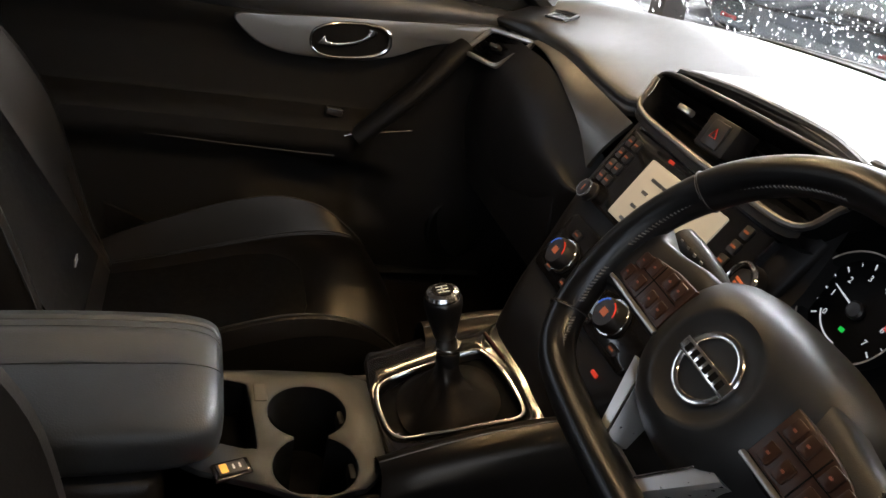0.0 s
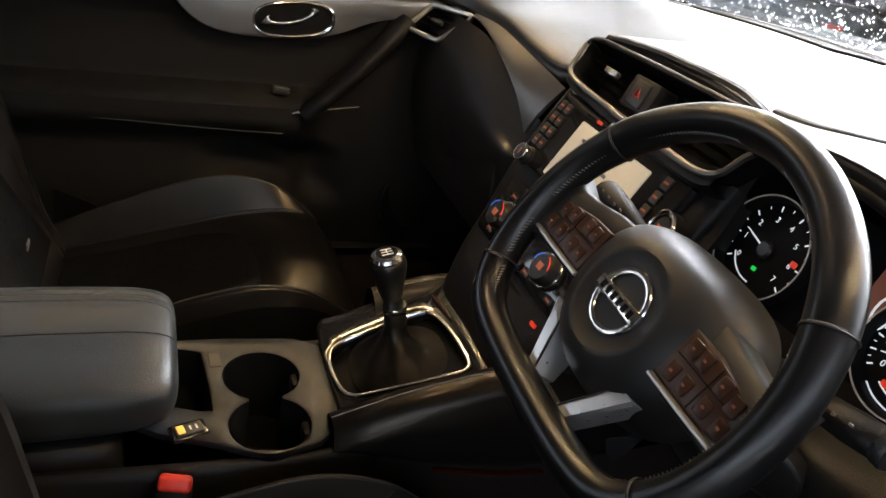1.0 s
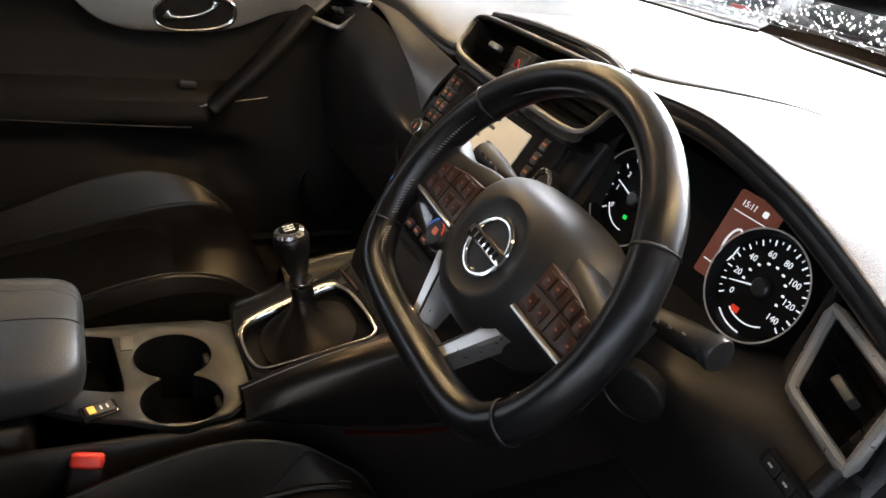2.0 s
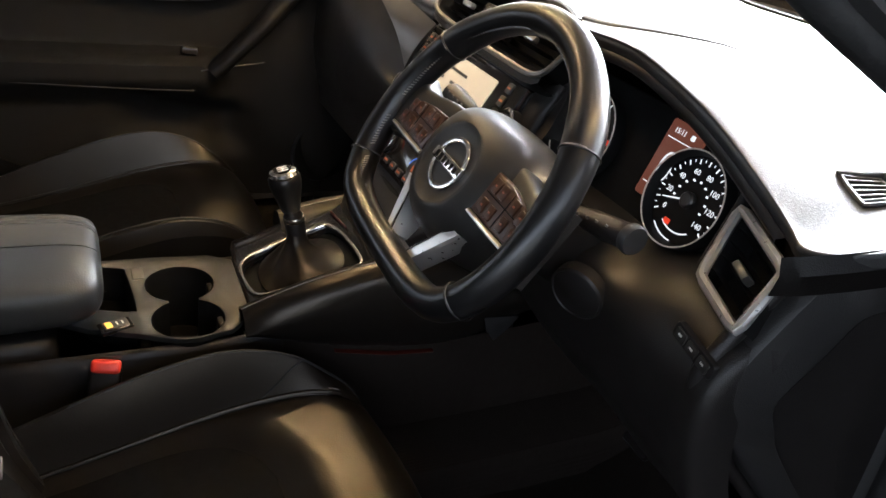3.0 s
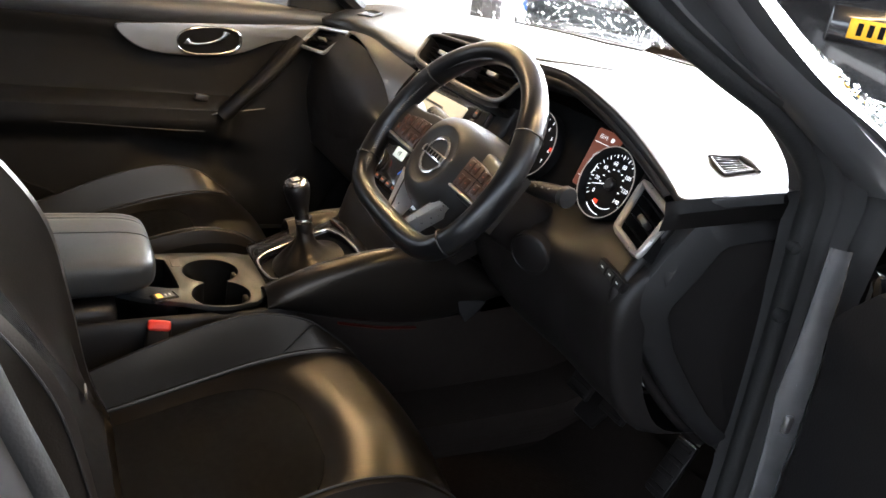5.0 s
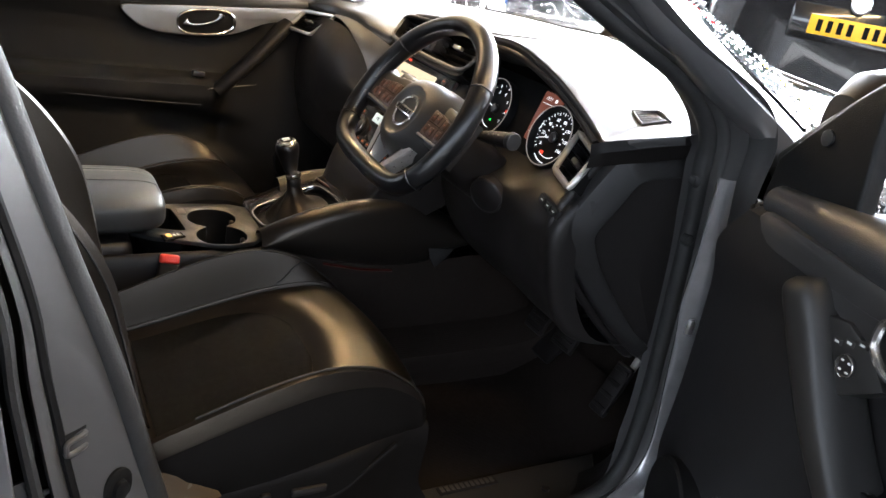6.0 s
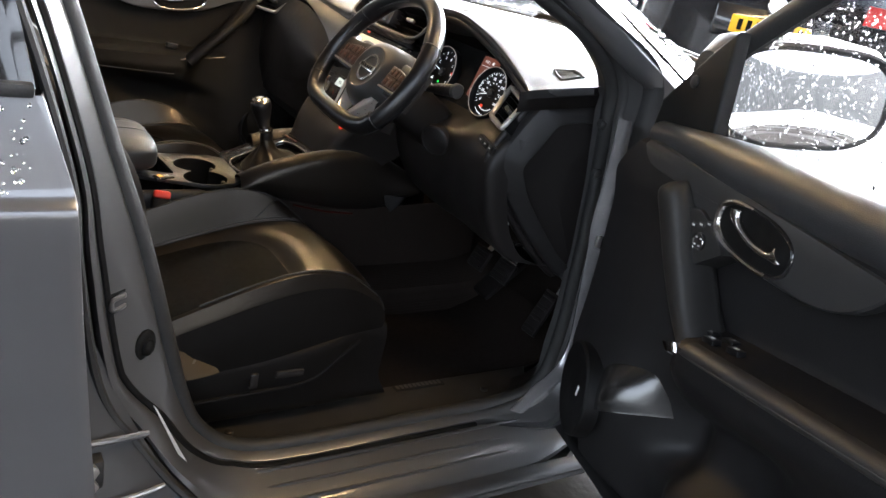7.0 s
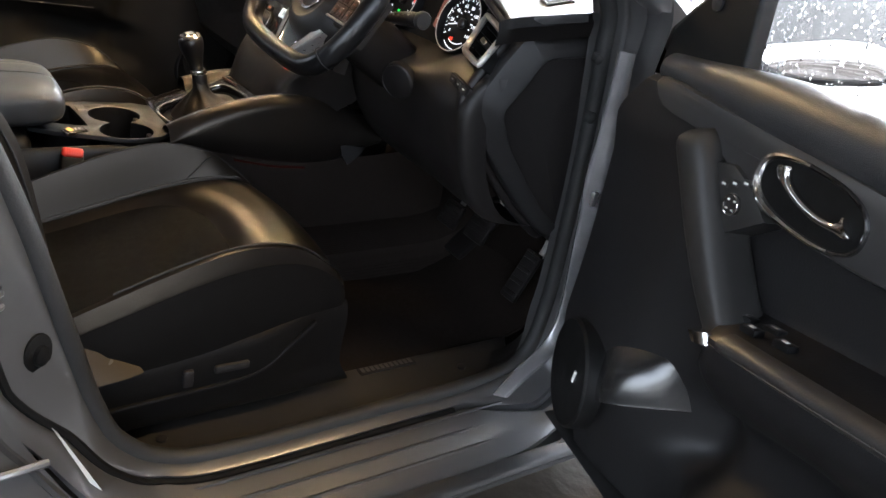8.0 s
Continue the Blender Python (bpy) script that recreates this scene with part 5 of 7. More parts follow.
    part("emblem_bar", box(-0.031, 0.031, -0.0062, 0.0062, 0.0310, 0.0370, 0.0015, m=EM), CHROME, cover, "chrome bar")
    for k in range(6):
        part("emblem_mark", box(-0.024 + 0.0085 * k, -0.019 + 0.0085 * k, -0.0036, 0.0036, 0.0366, 0.0374, m=EM), DARK, cover)
    # side spokes with switch pads
    for sd in (-1, 1):
        rows = []
        for u, vt, vb, h in ((0.055, 0.050, -0.022, -0.010), (0.090, 0.048, -0.022, -0.005), (0.118, 0.042, -0.021, 0.000), (0.140, 0.040, -0.021, 0.004), (0.163, 0.050, -0.030, 0.008)):
            rows.append([wheel_at(sd * u, vt, h - 0.024), wheel_at(sd * u, vt, h - 0.002), wheel_at(sd * u, vt - 0.008, h + 0.004), wheel_at(sd * u, vt * 0.3, h + 0.006), wheel_at(sd * u, vb * 0.6, h + 0.005), wheel_at(sd * u, vb, h + 0.001), wheel_at(sd * u, vb, h - 0.024)])
        part("side_spoke", loft([curve(r, 4) for r in rows]), COVER, w, "dark grey side spoke")
        pad_out = [(sd * 0.066, 0.027), (sd * 0.096, 0.026), (sd * 0.124, 0.021), (sd * 0.142, 0.014), (sd * 0.149, 0.000), (sd * 0.150, -0.015), (sd * 0.110, -0.0165), (sd * 0.066, -0.0165)]
        pm = WHEEL @ Matrix.Translation((0, 0.005, 0.0095))
        sw = part("switch_pad", slab(pad_out, 0.010, pm, 0.0022, 2), BROWN, w, "dark brown gloss switch pad with lit symbols")
        part("pad_edge", tube(curve([wheel_at(sd * 0.064, -0.0145, 0.008), wheel_at(sd * 0.108, -0.0145, 0.009), wheel_at(sd * 0.153, -0.0135, 0.009)], 5), 0.0030, 8, flat=0.7), SATIN, w, "silver edge strip")
        part("pad_split", box(0.107 * sd - 0.0005, 0.107 * sd + 0.0005, -0.0150, 0.0220, -0.0015, 0.0004, m=pm), DARK, sw)
        part("pad_split", box(min(sd * 0.070, sd * 0.146), max(sd * 0.070, sd * 0.146), 0.0060, 0.0070, -0.0015, 0.0004, m=pm), DARK, sw)
        for u, v in ((0.078, 0.016), (0.092, 0.016), (0.116, 0.014), (0.132, 0.011), (0.078, -0.006), (0.094, -0.006), (0.117, -0.005), (0.136, -0.006)):
            b = part("switch_key", slab(rounded(0.0058, 0.0072, 0.002), 0.003, pm @ Matrix.Translation((sd * u, v, 0.0014)), 0.001), BROWN, sw)
            part("key_mark", slab(rounded(0.0015, 0.0009, 0.0004), 0.0005, pm @ Matrix.Translation((sd * u, v, 0.0019))), AMBERDIM, b)
    # lower spoke: an open silver V, deep in section, between the cover and the foot of the rim
    for sd in (-1, 1):
        rows = []
        for t in [k / 8 for k in range(9)]:
            out, inn = V(0.070, -0.040, 0).lerp(V(0.030, -0.106, 0), t), V(0.050, -0.040, 0).lerp(V(0.022, -0.094, 0), t)
            h = 0.004 * t
            deep = 0.042 - 0.022 * t
            lean = 0.006
            rows.append([wheel_at(sd * out.x, out.y, h - 0.022), wheel_at(sd * out.x, out.y, h - 0.002), wheel_at(sd * (out.x * 0.85 + inn.x * 0.15), out.y * 0.85 + inn.y * 0.15, h + 0.001), wheel_at(sd * (out.x * 0.15 + inn.x * 0.85), out.y * 0.15 + inn.y * 0.85, h + 0.001), wheel_at(sd * inn.x, inn.y, h - 0.001), wheel_at(sd * (inn.x - lean), inn.y + 0.002, h - deep)])
        part("lower_spoke", loft(rows), SPOKE, w, "satin silver lower spoke")
        part("spoke_edge", tube([wheel_at(sd * 0.050, -0.041, 0.001), wheel_at(sd * 0.036, -0.068, 0.003), wheel_at(sd * 0.022, -0.094, 0.005)], 0.0012, 6), CHROME, w, "bright inner edge")
    rows = [[wheel_at(s * (0.029 - 0.3 * dv), -0.0945 - dv, h + 0.0015) for s in (-1, -0.5, 0, 0.5, 1)] for dv, h in ((0.0, -0.016), (0.001, 0.002), (0.006, 0.006), (0.014, 0.008), (0.019, 0.000))]
    part("spoke_foot", patch(rows, 4, 3, 0.003), SPOKE, w, "satin silver foot of the lower spoke")
    part("foot_edge", tube([wheel_at(-0.022, -0.092, 0.004), wheel_at(0.022, -0.092, 0.004)], 0.0012, 6), CHROME, w)
    part("spoke_back", slab([(-0.070, -0.040), (0.070, -0.040), (0.030, -0.075), (-0.030, -0.075)], 0.006, WHEEL @ Matrix.Translation((0, 0, -0.030)), 0.002), PLAST, w)


COVER = mat("dark_soft_cover", (0.016, 0.0152, 0.0145), 0.44, grain=0.06, size=1100, vary=0.08, vsize=8, spec=0.42)
SPOKE = mat("satin_spoke", (0.63, 0.62, 0.61), 0.28, 0.78, vary=0.06, vsize=20)
AMBERDIM = glow("dim_amber_marks", (0.35, 0.10, 0.05), 0.03)
steering_wheel()


def column():
    c = thing("steering_column", (0.37, 0.12, 0.88), "black steering column shroud with two control stalks", "steering column")
    rings = []
    for t, rx, ry in ((0.0, 0.042, 0.044), (0.02, 0.046, 0.048), (0.08, 0.046, 0.048), (0.14, 0.045, 0.047), (0.20, 0.044, 0.046)):
        o = WO - WN * (0.050 + t) + V(0, 0.004, 0.0)
        rings.append([o + V(rx * a, 0, 0) + WU * (ry * b) for a, b in super_ring(0, 0, 1, 1, 2.6, 28)])
    part("shroud", loft(rings), PLAST, c)
    for sd, name, tip, root in ((-1, "light_stalk", V(0.200, 0.085, 0.984), V(0.312, 0.088, 0.970)), (1, "wiper_stalk", V(0.567, 0.088, 0.975), V(0.43, 0.085, 0.950))):
        d = (tip - root)
        st = part(name, tube([root, root + d * 0.35, root + d * 0.45, root + d * 0.62, root + d * 0.82, root + d * 0.97, tip], [0.007, 0.008, 0.0095, 0.0125, 0.014, 0.0135, 0.010], 14, flat=0.85), PLAST, c, "black control stalk")
        if sd > 0:
            part("stalk_end", turned([(0.0135, -0.003), (0.0138, 0.004), (0.0125, 0.006), (0, 0.006)], frame_at(tip, (0, 0.5, 0.8), (0, -0.8, 0.5)), 20), PLASTG, st, "grey end cap")
        for k in range(4):
            p = root + d * (0.55 + 0.1 * k) + V(0, -0.0115, 0.006)
            part("stalk_mark", box(-0.0018, 0.0018, -0.0006, 0.0006, -0.0014, 0.0014, m=Matrix.Translation(p)), STITCH, st)


column()


# ---- centre console, lever and armrest ----
console = thing("centre_console", (MID, -0.2, 0.45), "black centre console with cup holders and a grey top plate", "centre console")


PLATE = mat("dark_satin_plate", (0.0085, 0.0096, 0.0106), 0.36, grain=0.15, size=700, vary=0.1, spec=0.4)


def console_body():
    # flanks, swept along the car: y, half width, top z
    ctrl = []
    for y, w, zt in ((-0.75, 0.105, 0.60), (-0.50, 0.115, 0.63), (-0.36, 0.130, 0.642), (-0.24, 0.138, 0.648), (-0.14, 0.135, 0.650), (-0.05, 0.125, 0.668), (0.05, 0.12, 0.69), (0.15, 0.12, 0.70), (0.27, 0.12, 0.64)):
        ctrl.append([V(MID - w - 0.012, y, 0.36), V(MID - w - 0.006, y, 0.50), V(MID - w, y, zt - 0.03), V(MID - w + 0.012, y, zt - 0.006), V(MID - w + 0.03, y, zt - 0.03)])
    part("console_side", patch([[q + V(0.045, 0, 0) for q in r] for r in ctrl], 4, 5), PLAST, console, "black console flank")
    part("console_side", patch([[V(2 * MID - q.x + 0.0, q.y, q.z) for q in r] for r in ctrl], 4, 5), PLAST, console, "black console flank")
    # top plate with its wells
    plate = [(MID - 0.080, -0.372), (MID + 0.065, -0.372), (MID + 0.090, -0.335), (MID + 0.113, -0.277), (MID + 0.132, -0.238), (MID + 0.136, -0.205), (MID + 0.126, -0.165), (MID + 0.096, -0.134), (MID - 0.055, -0.134), (MID - 0.074, -0.165), (MID - 0.080, -0.25)]
    slot = [(q.x, q.y) for q in curve([(-0.006, -0.340, 0), (0.080, -0.336, 0), (0.104, -0.300, 0), (0.108, -0.281, 0), (0.100, -0.276, 0), (0.016, -0.282, 0), (-0.004, -0.290, 0)], 4, True)]
    # two cup wells that run into each other
    r, dx, cy = 0.0455, 0.0445, -0.215
    cups = [(MID + 0.0445 + dx + r * math.cos(t), cy + r * math.sin(t)) for t in [radians(-155 + 310 * j / 26) for j in range(27)]]
    cups += [(MID + 0.0445 - dx + r * math.cos(t), cy + r * math.sin(t)) for t in [radians(25 + 310 * j / 26) for j in range(27)]]
    top = part("top_plate", slab(plate, 0.008, Matrix.Translation((0, 0, 0.655)), 0.003, 2, holes=[slot, cups]), PLATE, console, "dark satin grey top plate")
    mx = MID + 0.0445
    part("cup_holder", loft([[V(mx + (x - mx) * k, cy + (y - cy) * k, z) for x, y in cups] for k, z in ((1.0, 0.6545), (0.985, 0.640), (0.95, 0.600), (0.92, 0.556))], False), DARK, top, "black double cup well")
    part("well_floor", slab(rounded(0.10, 0.055, 0.02, 4, mx, cy), 0.004, Matrix.Translation((0, 0, 0.558))), DARK, top)
    for cx in (0.000, 0.089):
        m = Matrix.Translation((cx + MID, -0.212, 0.655))
        part("cup_tongue", box(-0.012, 0.012, -0.004, 0.006, -0.030, -0.010, 0.003, m=m @ Matrix.Translation((0, 0.038, 0))), PLAST, top)
    part("slot_well", loft([[V(x, y, 0.654) for x, y in slot], [V(x, y, 0.60) for x, y in slot]], "end"), DARK, top, "dark coin slot")
    # parking brake switch
    m = frame_at((0.140, -0.303, 0.6535), (1, 0.3, 0.0), (-0.3, 1, 0.0)) @ Matrix.Diagonal((0.85, 0.85, 0.8, 1))
    pb = part("brake_switch", slab(rounded(0.014, 0.0235, 0.003), 0.006, m @ Matrix.Translation((0, 0, 0.004)), 0.0015), GLOSS, console, "black parking brake switch with an amber lamp")
    part("switch_rocker", slab(rounded(0.010, 0.018, 0.002), 0.003, m @ Matrix.Translation((0, 0, 0.0065)), 0.001), BUTTON, pb)
    part("amber_lamp", slab(rounded(0.0075, 0.0045, 0.001), 0.001, m @ Matrix.Translation((0, -0.010, 0.0072))), AMBERL, pb, "lit amber lamp")
    for k in range(2):
        part("switch_mark", slab(rounded(0.004, 0.0012, 0.0005), 0.0005, m @ Matrix.Translation((0, 0.002 + 0.008 * k, 0.0070))), WHITEP, pb)
    part("heater_switch", slab(rounded(0.016, 0.008, 0.002), 0.006, Matrix.Translation((MID - 0.035, -0.267, 0.656)), 0.0015), BUTTON, console)
    # sloping gear panel
    gm = frame_at((MID, -0.045, 0.677), (1, 0, 0), (0, 1, 0.36))
    out = [(-0.105, -0.090), (0.105, -0.090), (0.122, -0.05), (0.126, 0.05), (0.112, 0.11), (-0.112, 0.11), (-0.126, 0.05), (-0.122, -0.05)]
    out = [(q.x, q.y) for q in curve([(a, b, 0) for a, b in out], 4, True)]
    ring = [(q.x, q.y) for q in curve([(-0.030, -0.084, 0), (0.022, -0.083, 0), (0.050, -0.072, 0), (0.060, -0.036, 0), (0.072, 0.040, 0), (0.074, 0.068, 0), (0.056, 0.078, 0), (-0.010, 0.076, 0), (-0.052, 0.066, 0), (-0.064, 0.050, 0), (-0.061, -0.014, 0), (-0.054, -0.068, 0)], 4, True)]
    gp = part("gear_panel", slab(out, 0.02, gm, 0.006, 3, holes=[ring]), GLOSS, console, "piano black gear panel")
    part("gear_ring", tube([gm @ V(a, b, 0.002) for a, b in ring], 0.0030, 8, closed=True, flat=0.8, up=gm.to_3x3() @ V(0, 0, 1)), CHROME, console, "chrome ring round the gear boot")
    part("warm_strip", tube([gm @ V(-0.09, 0.078, 0.004), gm @ V(-0.03, 0.084, 0.004)], 0.002, 6), REDDIM, console, "faint red light strip")
    part("gear_floor", slab([(a * 0.99, b * 0.99) for a, b in ring], 0.004, gm @ Matrix.Translation((0, 0, -0.014))), DARK, gp)
    # padded sides with a stitched line, from the gear panel up to the stack
    for sd in (1, -1):
        ctrl = []
        for y, zt, zb, w in ((-0.150, 0.668, 0.640, 0.130), (-0.11, 0.692, 0.634, 0.140), (-0.05, 0.716, 0.622, 0.146), (0.03, 0.734, 0.608, 0.148), (0.11, 0.738, 0.598, 0.148), (0.18, 0.728, 0.600, 0.146), (0.24, 0.700, 0.618, 0.142), (0.30, 0.67, 0.63, 0.135)):
            zt -= 0.0 if sd > 0 else 0.022
            ctrl.append([V(MID + sd * (w - 0.050), y, zt - 0.022), V(MID + sd * (w - 0.040), y, zt - 0.004), V(MID + sd * (w - 0.014), y, zt), V(MID + sd * (w + 0.003), y, zt - 0.020), V(MID + sd * (w + 0.004), y, (zt + zb) / 2 - 0.01), V(MID + sd * (w - 0.004), y, zb + 0.004), V(MID + sd * (w - 0.02), y, zb)])
        ctrl = ctrl if sd > 0 else ctrl[2:]
        part("knee_pad", patch(ctrl, 4, 5), LEATHER, console, "padded leatherette knee rest with stitched edge")
        line = [r[1].lerp(r[2], 0.5) + V(0, 0, 0.0028) for r in ctrl]
        part("pad_stitch", tube(curve(line, 6), 0.0009, 5), STITCH, console)
        ctrl = [[V(MID + sd * 0.135, -0.10, 0.635), V(MID + sd * 0.142, 0.05, 0.606), V(MID + sd * 0.142, 0.20, 0.604), V(MID + sd * 0.138, 0.50, 0.63)], [V(MID + sd * 0.138, -0.10, 0.55), V(MID + sd * 0.140, 0.05, 0.545), V(MID + sd * 0.138, 0.20, 0.50), V(MID + sd * 0.135, 0.50, 0.50)], [V(MID + sd * 0.14, -0.10, 0.36), V(MID + sd * 0.14, 0.05, 0.36), V(MID + sd * 0.138, 0.20, 0.37), V(MID + sd * 0.135, 0.50, 0.37)]]
        part("lower_side", patch(ctrl, 5, 5), CARPET, console)
        if sd > 0:
            part("grey_corner", slab([(0.197, 0.638), (0.260, 0.632), (0.240, 0.608), (0.222, 0.592), (0.206, 0.612)], 0.006, Matrix(((0, 0, sd, MID + sd * 0.1475), (1, 0, 0, 0), (0, 1, 0, 0), (0, 0, 0, 1))), 0.001), PLASTG, console, "grey corner of the console front")
    # faintly glowing tube stands in for the red glow on the console side
    part("red_glow_strip", tube([V(MID + 0.144, -0.03, 0.612), V(MID + 0.146, 0.05, 0.596), V(MID + 0.146, 0.12, 0.590)], 0.0045, 8, flat=0.4), REDDIM, console, "dim red glow along the console side")
    # bridge from the gear panel up to the centre stack
    ctrl = [[V(MID + s, 0.052, 0.712), V(MID + s, 0.07, 0.705), V(MID + s, 0.10, 0.690), V(MID + s, 0.13, 0.70), V(MID + s, 0.14, 0.74)] for s in (-0.12, -0.06, 0, 0.06, 0.12)]
    part("front_tray", patch(ctrl, 4, 4), PLAST, console)


AMBERL = glow("bright_amber_lamp", (1.0, 0.45, 0.06), 0.15)
REDDIM = glow("dim_red_strip", (0.06, 0.006, 0.003), 0.006)
console_body()


# black leatherette, paler and bluer: sky light on the lid put into its colour
LIDLEA = mat("skylit_leatherette", (0.0205, 0.0225, 0.0240), 0.42, grain=0.12, size=500, vary=0.08, vsize=9, spec=0.42)


def armrest():
    a = thing("armrest", (MID, -0.48, 0.66), "padded black leatherette armrest lid with stitched channels", "armrest")
    rings = []
    for y, hw, zt, zb in ((-0.313, 0.060, 0.706, 0.690), (-0.316, 0.082, 0.719, 0.680), (-0.324, 0.096, 0.728, 0.670), (-0.342, 0.104, 0.734, 0.663), (-0.38, 0.109, 0.737, 0.658), (-0.50, 0.112, 0.737, 0.656), (-0.61, 0.110, 0.731, 0.654), (-0.64, 0.10, 0.71, 0.66)):
        r, zm, h = [], zb + (zt - zb) * 0.40, (zt - zb) * 0.60
        for k in range(72):
            t = 2 * math.pi * (k + 0.5) / 72
            c, q = math.cos(t), math.sin(t)
            x = hw * math.copysign(abs(c) ** 0.60, c)
            z = zm + (h if q > 0 else (zm - zb)) * math.copysign(abs(q) ** 0.55, q)
            if q > 0:      # sewn channels along the lid
                for u in (-0.62, -0.50, 0.10, 0.22):
                    z -= 0.0030 * math.exp(-((x / hw - u) / 0.028) ** 2)
            r.append(V(MID + x, y, z))
        rings.append(r)
    smooth = [curve([r[j] for r in rings], 5) for j in range(72)]
    rings2 = [[c[i] for c in smooth] for i in range(len(smooth[0]))]
    part("lid", loft(rings2), LIDLEA, a, "soft padded lid")
    for u in (-0.62, -0.50, 0.10, 0.22):
        line = []
        for ring in rings2[6:-6]:
            hw = max(p.x for p in ring) - MID
            line.append(min((p for p in ring[2:34]), key=lambda p: abs(p.x - MID - u * hw)) + V(0, 0, 0.0002))
        part("lid_stitch", tube(line, 0.0007, 5), RUBBER, a)
    part("bin", box(MID - 0.10, MID + 0.10, -0.66, -0.37, 0.42, 0.651, 0.02, 3), PLAST, a, "black storage bin under the lid")


armrest()


def gear_lever():
    g = thing("gear_lever", (0.045, -0.04, 0.66), "gear lever with a black and chrome knob and a leather boot", "gear lever")
    base, top = V(MID, -0.040, 0.672), V(0.022, -0.066, 0.792)
    ax = (top - base).normalized()
    # folded leather boot
    rings = []
    gm = frame_at((MID, -0.045, 0.667), (1, 0, 0), (0, 1, 0.36))
    for k in range(12):
        t = k / 11
        c = gm @ V(0, 0, 0)
        r = []
        for j in range(40):
            a = 2 * math.pi * j / 40
            w, h = 0.050 * (1 - t) ** 3.0 + 0.0140, 0.046 * (1 - t) ** 3.0 + 0.0140
            fold = 1 + 0.11 * math.sin(5 * a + 4 * t) * math.sin(math.pi * min(1, 1.3 * t)) + 0.04 * math.sin(9 * t + a)
            o = c.lerp(base + ax * 0.052, t ** 0.8)
            r.append(o + V(w * fold * math.copysign(abs(math.cos(a)) ** 0.8, math.cos(a)), h * fold * math.copysign(abs(math.sin(a)) ** 0.8, math.sin(a)), 0.36 * h * math.sin(a) * (1 - t)))
        rings.append(r)
    part("boot", loft(rings), LEATHER, g, "folded black leather boot")
    fm = frame_at(base + ax * 0.045, (1, 0, 0), (0, 1, 0.2))
    part("collar", turned([(0.013, 0), (0.0145, 0.004), (0.0145, 0.022), (0.012, 0.026), (0.011, 0.03)], fm, 20), PLAST, g)
    part("collar_ring", turned([(0.0150, 0.022), (0.0158, 0.025), (0.0158, 0.029), (0.0150, 0.031)], fm, 24), CHROME, g, "thin chrome ring")
    km = frame_at(top, (1, 0, 0), (0, 1, 0.25))
    part("knob", turned([(0.0125, -0.050), (0.0145, -0.044), (0.0175, -0.030), (0.0215, -0.014), (0.0235, -0.002), (0.0232, 0.006), (0.021, 0.011), (0.018, 0.013)], km, 32), RIMLEA, g, "black leather knob")
    cap = part("knob_cap", turned([(0.0212, 0.010), (0.0215, 0.0125), (0.019, 0.0165), (0.013, 0.0185), (0, 0.0188)], km, 32), CHROME, g, "chrome cap with a shift pattern")
    part("shift_plate", turned([(0.0135, 0.0180), (0.0135, 0.0190), (0, 0.0193)], km, 28), GLOSS, cap)
    for x in (-0.006, 0, 0.006):
        part("shift_line", box(x - 0.0007, x + 0.0007, -0.007, 0.007, 0.0191, 0.0198, m=km), WHITEP, cap)
    part("shift_line", box(-0.006, 0.006, -0.0007, 0.0007, 0.0191, 0.0198, m=km), WHITEP, cap)


gear_lever()


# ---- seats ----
FLANKSHADE = mat("shaded_black_flank", (0.0042, 0.0037, 0.0034), 0.55, grain=0.12, size=500, vary=0.12, spec=0.12)
JOINTLIT = mat("warm_lit_cover", (0.060, 0.043, 0.024), 0.26, vary=0.12, vsize=9)


